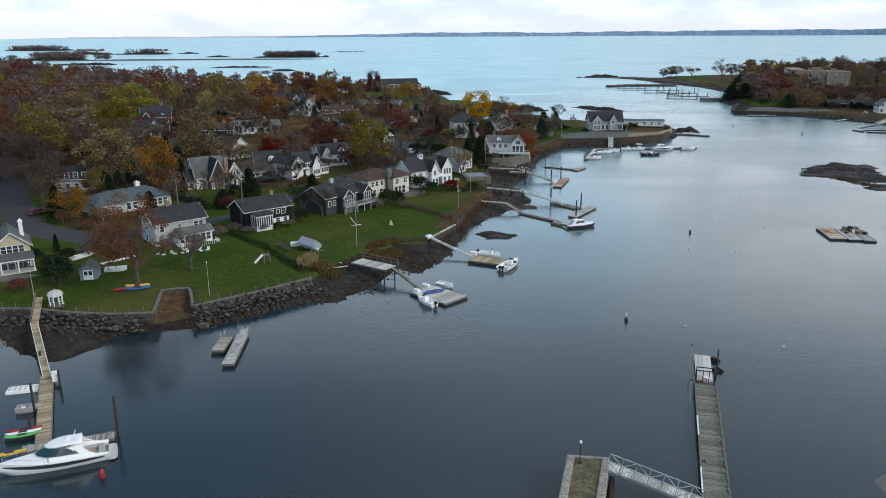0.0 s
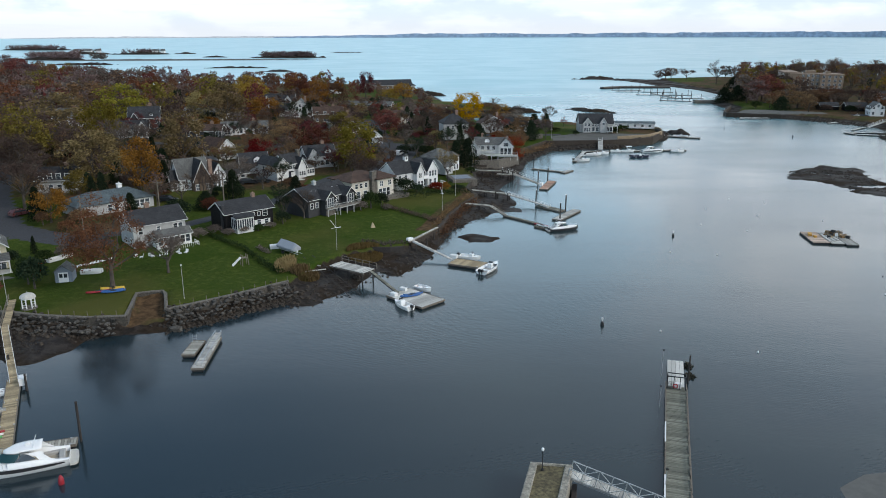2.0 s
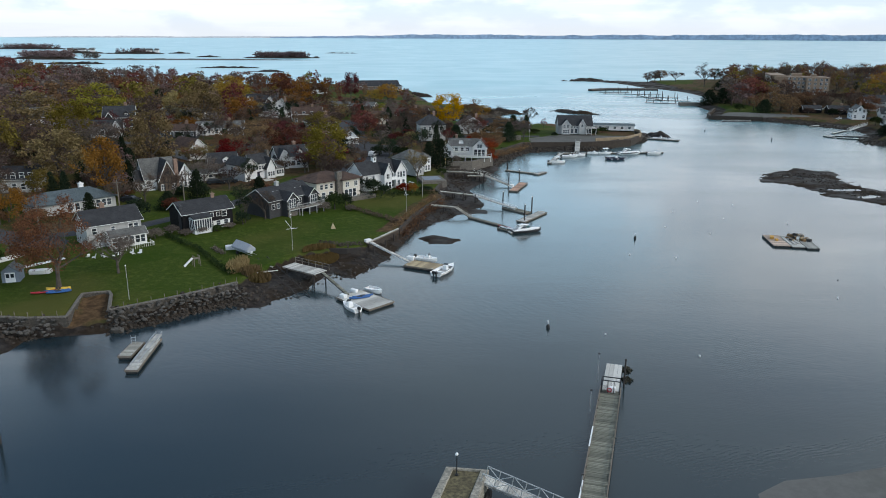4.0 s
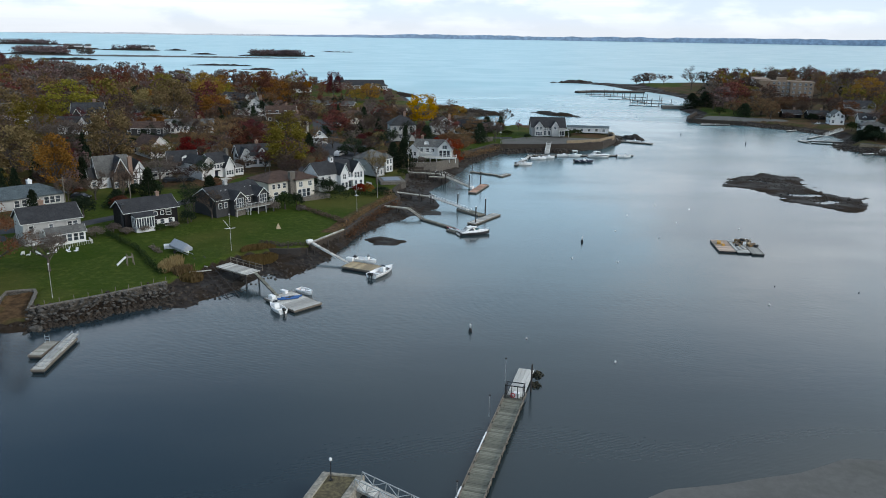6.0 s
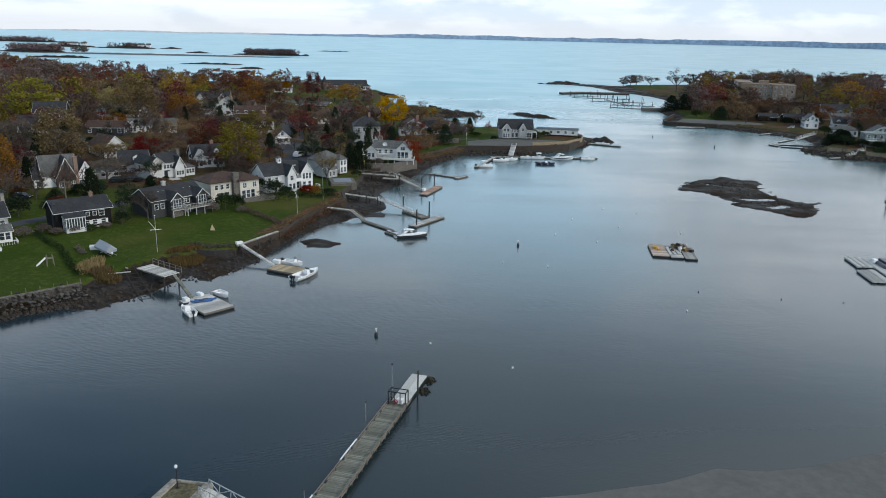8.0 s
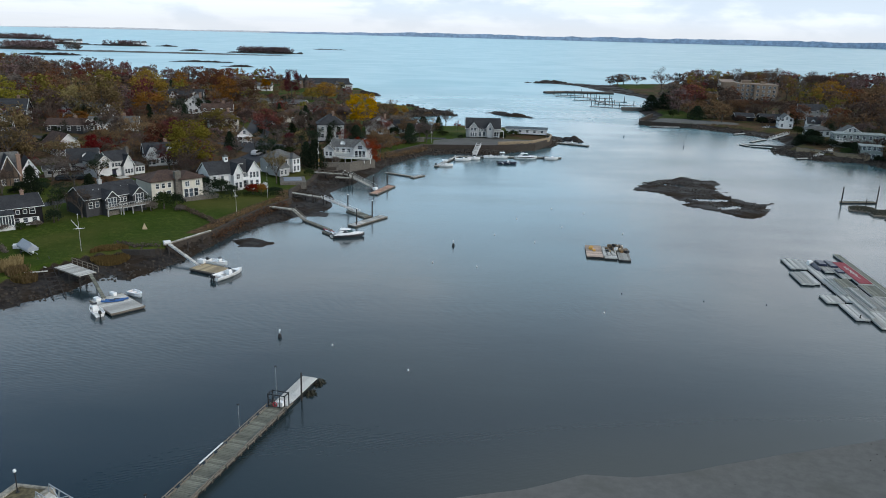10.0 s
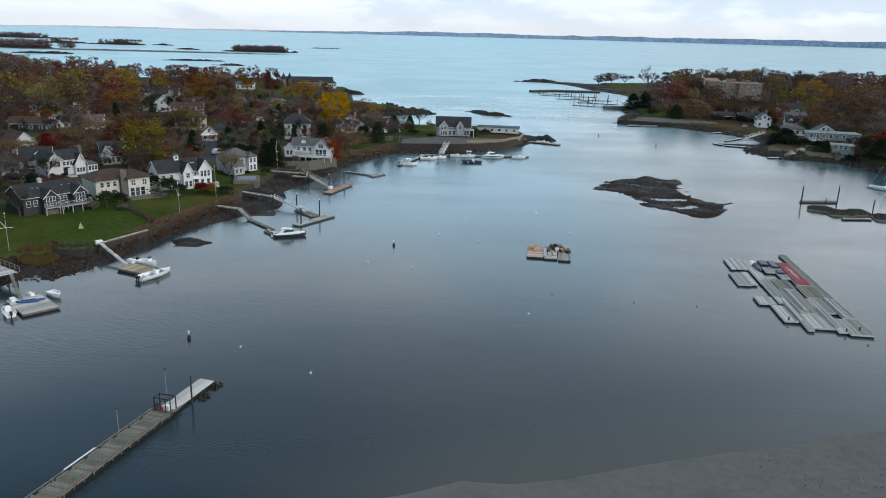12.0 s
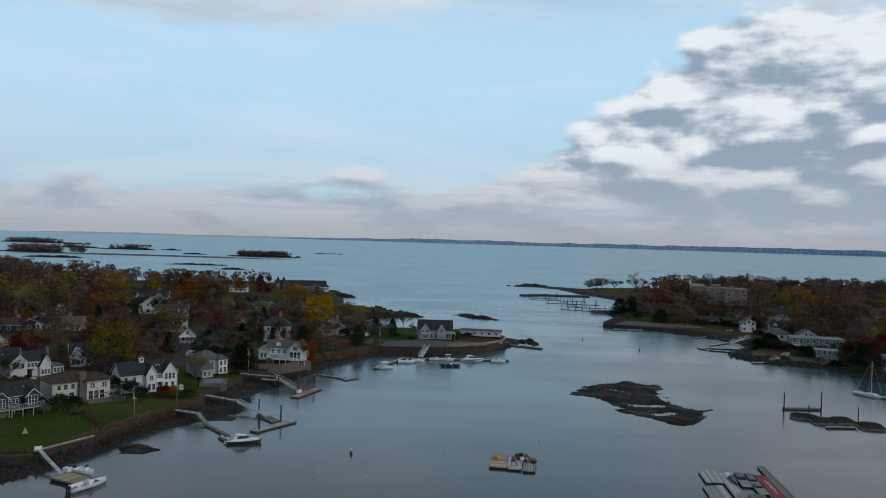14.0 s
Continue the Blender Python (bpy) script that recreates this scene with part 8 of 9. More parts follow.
part("cover", B().slab(-2.4, 2.4, -3.2, 1.8, 0.805, 0.9, 0.03), SLATE_T, pc)
pt = thing("patio", "grey stone patio with white chairs", "patio", -46.5, 131.0, 2.3, 25)
part("paving", B().slab(-6, 4, -1.4, 2.6, -0.3, 0.1, 0.04), STONE_WALL, pt)
rnd = random.Random(21)
for i in range(9):
    c = thing("garden_chair", "white garden chair on the patio", "chair", -50.5 + i * 1.0 + rnd.uniform(-0.4, 0.4), 129.6 + i * 0.45 + rnd.uniform(-0.9, 0.9), 2.4, rnd.uniform(0, 360), "chairs on the patio")
    part("seat", B().box(-0.28, 0.28, -0.28, 0.28, 0.38, 0.44), WHITE, c)
    part("backrest", B().beam((0, 0.27, 0.44), (0, 0.42, 0.95), 0.56, 0.05), WHITE, c)
    for a in (-0.24, 0.24):
        for e in (-0.24, 0.24):
            part("leg", B().box(a - 0.03, a + 0.03, e - 0.03, e + 0.03, 0, 0.38), WHITE, c)


def car(x, y, rz, paint, label, van=False):
    gz = float(town_height(np.array([x]), np.array([y]))[0])
    c = thing("car", label, "car", x, y, gz, rz)
    top = 1.75 if van else 1.45
    prof = [(-2.25, 0.35), (2.2, 0.35), (2.25, 0.75), (1.2, 0.95), (0.55, top), (-1.5, top), (-2.15, 1.0)]
    part("body", B().loft([[(px, yy * (0.88 if pz > 1.0 else 1.0), pz) for px, pz in prof] for yy in (-0.9, 0.9)]), paint, c)
    part("glasshouse", B().loft([[(1.0, yy, 1.02), (0.5, yy * 0.97, top - 0.1), (-1.45, yy * 0.97, top - 0.1), (-1.9, yy, 1.05)] for yy in (-0.9, 0.9)]), GLASS, c)
    for px in (-1.4, 1.4):
        for s in (-1, 1):
            part("wheel", B().tube((px, s * 0.75, 0.33), (px, s * 0.93, 0.33), 0.33, 0.33, 12), BLACK, c)
    for s in (-1, 1):
        part("headlight", B().slab(2.2, 2.27, s * 0.65 - 0.15, s * 0.65 + 0.15, 0.6, 0.72, 0.01), WHITE, c)
    return c


car(-86.5, 157.6, 60, CAR_M, "dark red saloon car on the road")
car(-10.6, 246.0, 75, CAR_W, "silver car on the lane", True), car(-21.0, 318.0, 80, CAR_W, "silver car parked on the lane")
car(-46.6, 193.4, 20, CAR_D, "dark saloon car on the drive"), car(-43.4, 195.0, 20, CAR_D, "dark estate car on the drive", True), car(-29.0, 171.0, 30, CAR_D, "dark estate car beside the houses", True)
car(-66.0, 190.0, 20, CAR_D, "dark car by the half-timbered house"), car(-72.0, 192.0, 20, CAR_D, "dark car by the half-timbered house", True), car(-60.0, 172.0, 0, CAR_D, "dark car on the drive"), car(-55.0, 146.5, 15, CAR_D, "dark car on the drive", True)
for x, y in ((-56.5, 158.0), (-42.5, 158.0), (-66, 143), (-26, 214)):
    gz = float(town_height(np.array([x]), np.array([y]))[0])
    u = thing("utility_pole", "brown timber utility pole by the road", "utility pole", x, y, gz)
    part("pole", B().tube((0, 0, 0), (0, 0, 8.0), 0.14, 0.1, 8), TIMBER, u)
    part("crossarm", B().box(-0.9, 0.9, -0.06, 0.06, 7.3, 7.45), TIMBER, u)


# ---- trees ----
def limb(b, p, d, L, r, depth, rnd, tips, twigs=None):
    q = p + d * L
    b.tube(p, q, r, r * 0.62, 6 if depth > 1 else 4)
    if depth == 0:
        tips.append(q)
        return
    for i in range(rnd.choice((2, 3, 3))):
        side = Vector((rnd.uniform(-1, 1), rnd.uniform(-1, 1), rnd.uniform(-0.15, 0.7)))
        nd = (d * 0.75 + side * 0.75).normalized()
        limb(b, p.lerp(q, rnd.uniform(0.7, 1.0)), nd, L * rnd.uniform(0.6, 0.82), r * 0.55, depth - 1, rnd, tips)
    tips.append(q)


def leaf_cards(b, rnd, centre, radius, count, size, flat=0.8):
    for i in range(count):
        d = Vector((rnd.gauss(0, 1), rnd.gauss(0, 1), rnd.gauss(0, 1) * flat)).normalized() * radius * rnd.random() ** 0.4
        c = centre + d
        n = (d.normalized() * 0.6 + Vector((rnd.uniform(-1, 1), rnd.uniform(-1, 1), rnd.uniform(-0.3, 1)))).normalized()
        u = n.orthogonal().normalized()
        v = n.cross(u)
        a = rnd.uniform(0, 6.28)
        u, v = u * math.cos(a) + v * math.sin(a), v * math.cos(a) - u * math.sin(a)
        s = size * rnd.uniform(0.6, 1.35)
        b.add([c + u * s, c + v * s * 0.62 + n * s * 0.12, c - u * s * 0.8, c - v * s * 0.62 + n * s * 0.1], [(0, 1, 2, 3)])


def unit_tree(kind, seed, count, size):
    """Trunk and crown meshes of a tree 1 m high and 1 m wide at its widest (scaled when placed)."""
    rnd = random.Random(seed)
    t, c = B(), B()
    H = 12.0
    if kind == "oak" or kind == "bare":
        tips = []
        t.tube((0, 0, -0.4), (0, 0, H * 0.1), 0.34, 0.24, 9)
        t.tube((0, 0, H * 0.1), (0.1, 0.05, H * 0.3), 0.24, 0.2, 8)
        for i in range(6):
            a = i * 1.05 + rnd.uniform(-0.4, 0.4)
            e = rnd.uniform(0.5, 1.25) if i < 4 else 1.6
            d = Vector((math.cos(a), math.sin(a), e)).normalized()
            limb(t, Vector((0.1, 0.05, H * rnd.uniform(0.17, 0.3))), d, H * rnd.uniform(0.2, 0.29), 0.13, 3 if kind == "bare" else 2, rnd, tips)
        if kind == "oak":
            blobs = []
            for i in range(34):
                a, z = rnd.uniform(0, 6.28), rnd.uniform(0.26, 0.93)
                prof = math.sin(math.pi * min(1, max(0, (z - 0.12) / 0.9)) ** 0.85) ** 0.7
                rr = H * 0.36 * prof * rnd.uniform(0.45, 1.0)
                blobs.append((Vector((rr * math.cos(a), rr * math.sin(a), z * H)), H * rnd.uniform(0.075, 0.13)))
            for p, r in blobs:
                leaf_cards(c, rnd, p, r, count // len(blobs), size, 0.75)
            for q in tips[::3]:
                leaf_cards(c, rnd, q, H * 0.06, max(2, count // 260), size)
        else:
            for q in tips:
                for i in range(max(2, count // max(1, len(tips)))):
                    d = Vector((rnd.uniform(-1, 1), rnd.uniform(-1, 1), rnd.uniform(-0.3, 1))).normalized() * rnd.uniform(0.5, 1.5)
                    s = d.orthogonal().normalized() * 0.035
                    c.add([q - s, q + s, q + d + s * 0.3, q + d - s * 0.3], [(0, 1, 2, 3)])
                    e = Vector((rnd.uniform(-1, 1), rnd.uniform(-1, 1), rnd.uniform(-0.2, 1))).normalized() * 0.6
                    m = q + d * 0.6
                    c.add([m - s * 0.7, m + s * 0.7, m + e], [(0, 1, 2)])
                if rnd.random() < 0.5:
                    leaf_cards(c, rnd, q, 0.7, 2, size * 0.6)
    elif kind == "ever":
        t.tube((0, 0, -0.3), (0, 0, H * 0.9), 0.2, 0.04, 8)
        for i in range(46):
            z = 0.06 + 0.9 * (i / 46)
            r = H * 0.34 * (1 - z) ** 0.75 + 0.15
            a = i * 2.4
            leaf_cards(c, rnd, Vector((r * 0.62 * math.cos(a), r * 0.62 * math.sin(a), z * H)), r * 0.52 + 0.2, count // 46, size, 0.6)
    elif kind == "bush":
        t.tube((0, 0, -0.3), (0, 0, H * 0.4), 0.5, 0.2, 7)
        for i in range(16):
            a, r = i * 2.4, H * 0.34 * math.sqrt((i + 0.5) / 16)
            leaf_cards(c, rnd, Vector((r * math.cos(a), r * math.sin(a), H * (0.35 + 0.35 * (1 - (i / 16) ** 2) * rnd.uniform(0.8, 1.1)))), H * 0.2, count // 16, size, 0.8)
    xs = np.array([(p[0], p[1], p[2]) for p in c.v])
    wide = 2 * np.percentile(np.hypot(xs[:, 0], xs[:, 1]), 96)
    high = np.percentile(xs[:, 2], 99.5)
    s = Matrix.Diagonal((1 / wide, 1 / wide, 1 / high, 1))
    tm, cm = t.mesh("trunk", BARK), c.mesh("crown", LEAF["rust"])
    tm.transform(s), cm.transform(s)
    return tm, cm


TREES = {"oak": [unit_tree("oak", 100 + i, 3000, 0.225) for i in range(4)], "bare": [unit_tree("bare", 200 + i, 1500, 0.24) for i in range(3)],
         "ever": [unit_tree("ever", 300 + i, 3000, 0.29) for i in range(2)], "bush": [unit_tree("bush", 400 + i, 1300, 0.5) for i in range(3)]}
NOTE = {"rust": "rust-brown", "brown": "dull brown", "tan": "pale tan", "orange": "orange", "gold": "bright golden", "olive": "olive green", "yellowgreen": "yellow-green", "maroon": "dark maroon",
        "crimson": "crimson", "scarlet": "scarlet", "dark": "very dark green", "green": "dark green", "greybrown": "grey-brown", "mauve": "mauve-brown", "umber": "dark umber", "mustard": "mustard yellow", "reed": "dry straw"}
KIND = {"oak": ("tree", "broad deciduous tree with {} autumn leaves", "tree"), "bare": ("tree", "nearly bare tree with {} twigs", "tree"),
        "ever": ("tree", "dense evergreen tree with {} foliage", "tree"), "bush": ("shrub", "rounded garden shrub with {} leaves", "shrub")}
tree_rnd = random.Random(77)


def tree(kind, colour, x, y, width, height, z=None, group=""):
    name, text, cat = KIND[kind]
    if z is None:
        z = float((town_height if x < 125 else right_height)(np.array([x]), np.array([y]))[0])
    tm, cm = tree_rnd.choice(TREES[kind])
    ob = tagged(new(name), text.format(NOTE[colour]), cat, group)
    ob.empty_display_size = 0.2
    ob.matrix_basis = pose(x, y, z - 0.05, 0, 0, tree_rnd.uniform(0, 360)) @ Matrix.Diagonal((width, width * tree_rnd.uniform(0.88, 1.1), height, 1))
    part("trunk", tm, None, ob)
    c = part("crown", cm, None, ob)
    c.material_slots[0].link = "OBJECT"
    c.material_slots[0].material = LEAF[colour]
    return ob


# trees that stand out, by place: x, y, width, height, kind, colour
def row(*spec):
    for x, y, w, h_, kind, colour in spec:
        tree(kind, colour, x, y, w, h_)


def stand(*spec):
    """Trees by the height of their tops above the sea: x, y, width, top, kind, colour."""
    for x, y, w, top, kind, colour in spec:
        gz = float((town_height if x < 125 else right_height)(np.array([x]), np.array([y]))[0])
        tree(kind, colour, x, y, w, top - gz, gz)
        SHOWN.append((x, y, w))


SHOWN = []
stand((-119.3, 288, 20.6, 23.1, "oak", "yellowgreen"), (-99.5, 228, 11.5, 21.7, "oak", "yellowgreen"), (-107.4, 200, 15, 23.4, "oak", "olive"), (-66.8, 204, 15, 21.4, "oak", "tan"), (-67.0, 174.5, 10.5, 17.8, "oak", "orange"))
stand((-78.5, 285, 18.2, 23.6, "oak", "tan"), (-90, 292, 11, 20, "oak", "tan"), (-86.6, 352, 20, 22.6, "oak", "mustard"), (-68.7, 306, 13.4, 16.9, "oak", "orange"), (-62.7, 480, 7.5, 12.5, "oak", "gold"), (-44.3, 465, 10, 19.1, "oak", "maroon"))
stand((-28.6, 448, 12, 10.5, "oak", "mustard"), (-20.8, 452, 14, 13.2, "oak", "orange"), (14.6, 330, 14.5, 16.7, "oak", "gold"), (23.5, 337, 12, 13.8, "bare", "brown"), (29, 342, 9, 11, "oak", "orange"), (-3.7, 298, 12, 11.6, "bare", "umber"), (2, 292, 9, 10.5, "bare", "umber"))
stand((11.6, 228, 6.4, 10.9, "ever", "dark"), (8.0, 233, 5.5, 9.5, "ever", "dark"), (-33.1, 283, 12.7, 13.3, "oak", "olive"), (-24.3, 223, 11, 8.4, "oak", "brown"), (-59.9, 384, 16, 19.0, "oak", "orange"), (-74.9, 410, 15.5, 20.7, "oak", "rust"))
stand((-54.1, 394, 17, 17.2, "oak", "brown"), (-21.0, 212, 12.5, 17.6, "oak", "yellowgreen"), (-49.5, 219.6, 8.5, 12.0, "oak", "crimson"), (-18.8, 291, 12, 13.0, "oak", "maroon"), (26.2, 242, 7.6, 9.6, "oak", "scarlet"), (-80.4, 270, 12, 12.6, "oak", "orange"))
stand((-47.4, 245, 13, 14.4, "bare", "brown"), (-52.4, 240, 5.5, 15.7, "bare", "umber"), (-31.5, 227, 9, 8.5, "oak", "brown"), (-40, 251, 9, 12.5, "bare", "maroon"), (-88, 198, 16, 16.5, "bare", "tan"), (-101, 186, 15, 18, "bare", "umber"))
stand((40.9, 312, 6.5, 9.6, "ever", "dark"), (44.5, 314, 7, 9.2, "bare", "brown"), (-36, 232, 11, 13.5, "oak", "rust"), (-42, 262, 9, 12.5, "oak", "maroon"), (-57, 252, 7, 13.5, "bare", "umber"), (-31, 250, 10, 12.0, "oak", "brown"), (-44, 236, 8, 11.0, "bare", "umber"))
row((-42, 122, 9.2, 7.5, "bare", "greybrown"), (-25.5, 158, 6.2, 6.6, "bare", "umber"), (28, 262, 9, 8.5, "oak", "brown"), (37, 286, 6, 7.5, "ever", "dark"), (43, 290, 6.5, 9, "bare", "greybrown"), (-18, 203, 9, 7, "bare", "umber"), (-77, 152, 7.5, 7, "oak", "orange"))
row((-60.3, 113.6, 4.4, 5.2, "bush", "dark"), (-62.4, 115.6, 3.8, 4.6, "bush", "green"), (-69.5, 131, 1.4, 3.4, "ever", "dark"), (-82, 184, 14.5, 14.5, "oak", "tan"), (-89, 164, 14, 12, "bare", "umber"), (-57, 212, 11, 7.0, "bare", "tan"), (-49, 192, 9, 7, "bare", "greybrown"))
row((-52, 156, 6, 4.4, "bush", "dark"), (-49, 166, 6, 4, "ever", "dark"), (-31, 163, 7, 6.5, "bare", "dark"), (-29, 155, 4, 6.5, "bare", "dark"), (5.5, 203, 6.5, 9, "bare", "tan"), (37, 340, 10, 9, "bare", "greybrown"), (55, 324, 3, 4.5, "bare", "crimson"))
row((22, 256, 5, 6, "oak", "scarlet"), (31, 272, 8, 6, "bare", "brown"), (50, 340, 9, 8, "bare", "greybrown"), (0, 334, 10, 7, "oak", "rust"), (30, 318, 8, 7, "oak", "brown"), (33, 322, 6, 6, "ever", "dark"), (26, 320, 7, 7, "bare", "brown"), (20, 318, 6, 5, "ever", "dark"))
row((-97, 178, 16, 12, "bare", "umber"), (-106, 190, 17, 14, "bare", "umber"), (-93, 200, 14, 12, "bare", "umber"), (-112, 176, 16, 12, "bare", "umber"), (-99, 158, 11, 9, "bare", "umber"), (-80, 172, 8, 7, "oak", "olive"), (-86, 214, 13, 13, "bare", "greybrown"))
row((40, 300, 8, 6, "bare", "mauve"), (36, 306, 9, 7, "oak", "brown"), (45, 306, 6, 5, "bare", "brown"), (32, 314, 10, 8, "bare", "greybrown"), (47, 320, 4, 6, "ever", "dark"), (24, 292, 8, 6, "bare", "mauve"), (17, 284, 7, 6, "ever", "dark"), (13, 296, 8, 6, "bare", "umber"))
row((216, 486, 16, 15, "bare", "umber"), (236, 560, 17, 17, "bare", "umber"), (262, 560, 16, 19, "bare", "umber"), (286, 560, 18, 19, "bare", "umber"), (306, 540, 17, 18, "bare", "umber"), (332, 540, 18, 19, "bare", "mauve"), (207, 520, 14, 11, "bare", "umber"), (360, 520, 18, 19, "bare", "umber"))
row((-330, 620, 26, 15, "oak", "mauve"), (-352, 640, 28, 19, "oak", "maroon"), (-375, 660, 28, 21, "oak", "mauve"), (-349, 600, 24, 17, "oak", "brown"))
# the broad oak on the lawn, close enough to tell its twigs and leaves
near_oak = unit_tree("oak", 511, 9000, 0.105)
ob = tagged(new("tree"), "broad oak with thinning rust-brown autumn leaves on the lawn", "tree")
ob.matrix_basis = pose(-48, 114, 2.2, 0, 0, 40) @ Matrix.Diagonal((12.6, 12.6, 15.3, 1))
part("trunk", near_oak[0], None, ob)
part("crown", near_oak[1], None, ob)
# garden shrubs
for x, y, w, h_, colour in ((-16, 168, 3.2, 3.0, "dark"), (-12.2, 169, 4.2, 4.0, "green"), (-10, 171, 3.4, 3.4, "dark"), (-14.2, 166.6, 3.0, 2.2, "greybrown"), (-8.4, 189.5, 4.6, 3.8, "dark"), (-5.2, 189, 4.4, 3.4, "dark"), (2.6, 189.6, 3.8, 2.6, "scarlet"),
                          (4.6, 189.8, 3.2, 2.6, "orange"), (-2.4, 187.8, 4, 2.2, "dark"), (8, 190.5, 4, 1.8, "dark"), (-3.8, 246, 6, 3.5, "dark"), (-8.6, 248, 6, 3.2, "dark"), (-8.4, 168.4, 2.4, 1.4, "greybrown"),
                          (-35.5, 146.2, 3.2, 1.4, "greybrown"), (-33, 148, 2.6, 1.3, "green"), (-31, 150.2, 2.4, 1.3, "greybrown"), (-29.2, 153.6, 3.4, 2.8, "dark"), (-38, 144, 2.8, 1.4, "greybrown"), (-62.6, 118, 3, 3, "scarlet"), (-66, 111.5, 3.2, 2, "maroon"),
                          (-65, 126, 3, 2.4, "green"), (-63, 129, 3, 2.2, "greybrown"), (-70, 124, 3.6, 3, "dark"), (-43, 141.5, 3.4, 2, "greybrown"), (-41, 145, 3, 1.8, "greybrown"), (12, 216, 3, 2, "green"), (16.5, 236, 3, 2.5, "greybrown"), (56, 299, 2.4, 1.8, "dark"),
                          (72.8, 303, 2.4, 2.2, "dark"), (74, 312, 5, 2.4, "green"), (78, 314, 5, 2.2, "green"), (49, 308, 5, 1.6, "green"), (34, 296, 4, 2.4, "brown"), (28, 288, 5, 3, "brown"), (24, 280, 6, 4, "rust"), (30, 300, 5, 4, "dark"), (-39.5, 198, 1.8, 1.2, "dark"),
                          (-36.5, 199, 1.8, 1.1, "dark"), (-42.3, 195.4, 1.8, 1.1, "dark"), (-46, 181, 4, 2.2, "dark"), (-51, 178, 3, 1.2, "dark"), (-78, 164, 5, 3, "rust"), (-72, 154, 4, 2.4, "brown")):
    tree("bush", colour, x, y, w, h_)


def hedge(label, pts, w, h_, colour, seed, size=0.16, lean=0.0):
    """A line of dense leaves or stems along points."""
    rnd = random.Random(seed)
    b = B()
    for x, y, a in along(pts, 0.35):
        gz = float(town_height(np.array([x]), np.array([y]))[0])
        for i in range(3):
            leaf_cards(b, rnd, Vector((x + rnd.uniform(-w / 3, w / 3), y + rnd.uniform(-w / 3, w / 3), gz + h_ * rnd.uniform(0.25, 0.8))), w * 0.42, 7, size)
    t = tagged(new("hedge", b.mesh("hedge", LEAF[colour])), label, "hedge")
    return t


hedge("low dark clipped hedge between two lawns", [(-41.5, 143), (-32.4, 134.8), (-27, 127), (-22.5, 121)], 1.1, 1.1, "green", 1)
hedge("low hedge along the garden bank", [(-11, 141.5), (-6.5, 139.8), (-3.0, 140.8)], 1.3, 0.6, "greybrown", 2)
hedge("tall dark hedge before the white house", [(-7.2, 180.8), (-3.5, 180.6), (0.5, 181.2)], 2.6, 3.0, "dark", 8)
hedge("russet scrub on the point's bank", [(26, 247), (31, 258), (37, 270), (43, 279)], 4.0, 1.2, "brown", 9, 0.22)
hedge("russet scrub on the point's bank", [(23, 262), (29, 276), (36, 288)], 3.5, 1.4, "rust", 10, 0.22)
hedge("dark hedge below the white house", [(-1, 186.6), (6, 186.2), (11, 187.5)], 1.6, 1.3, "green", 3)
hedge("russet scrub along the bank wall", [(3.8, 152.5), (6.4, 165), (9.4, 175), (12, 184)], 3.0, 1.0, "brown", 4, 0.2)
hedge("straw-coloured growth on the bank", [(2.5, 154.5), (4.6, 165), (7.2, 175), (10.5, 184)], 1.6, 0.5, "brown", 11, 0.14)
hedge("dark shrubs dividing the two lawns", [(-9.5, 171.5), (-4, 166), (0.5, 161), (3.6, 157)], 1.4, 0.9, "umber", 12, 0.16)
hedge("dark planting along the lane", [(-21, 270), (-20, 290), (-26, 312)], 2.0, 1.4, "dark", 6)
hedge("dark evergreen hedge on the park edge", [(-30, 136), (-27.5, 133)], 1.0, 0.8, "greybrown", 7)


def reeds(label, centre, rx, ry, count, h_, colour, seed):
    """Upright dry stems, uncountable."""
    rnd = random.Random(seed)
    b = B()
    for i in range(count):
        a, r = rnd.uniform(0, 6.28), math.sqrt(rnd.random())
        x, y = centre[0] + rx * r * math.cos(a), centre[1] + ry * r * math.sin(a)
        gz = float(town_height(np.array([x]), np.array([y]))[0])
        hh = h_ * rnd.uniform(0.6, 1.15)
        t = Vector((rnd.uniform(-0.3, 0.3), rnd.uniform(-0.3, 0.3), 1)) * hh
        s = Vector((rnd.uniform(-1, 1), rnd.uniform(-1, 1), 0)).normalized() * 0.06
        p = Vector((x, y, gz - 0.05))
        b.add([p - s, p + s, p + t * 0.7 + s, p + t, p + t * 0.7 - s], [(0, 1, 2, 3, 4)])
    return tagged(new("reeds", b.mesh("reeds", LEAF[colour])), label, "reeds", kind="stuff")


reeds("tall dry straw-coloured reeds on the bank", (-19.0, 122.6), 2.4, 2.0, 1900, 1.1, "tan", 1)
reeds("tall dry straw-coloured reeds on the bank", (-22.8, 125.6), 1.7, 3.6, 1300, 1.3, "reed", 2)
reeds("golden marsh grass below the lawn", (-10.2, 136.2), 3.3, 3.6, 4200, 0.7, "marsh", 3)

# yard shrubs and small bare trees between the houses
yard_rnd = random.Random(55)
YARD = [(-82, 146), (-60, 146), (-46, 152), (-30, 166), (-16, 186), (-6, 208), (4, 228), (10, 262), (26, 300), (8, 345), (-40, 345), (-70, 300), (-100, 240), (-104, 200)]
yx = np.array([yard_rnd.uniform(-104, 26) for _ in range(2600)])
yy_ = np.array([yard_rnd.uniform(146, 345) for _ in range(2600)])
good = inside(yx, yy_, YARD) & (np.min([away(yx, yy_, r, False) for r in ROADS], axis=0) > 4)
base_houses = [(o.matrix_basis.translation.x, o.matrix_basis.translation.y) for o in scene.objects if o.parent is None and o.name.split(".")[0] == "house"]
yards = []
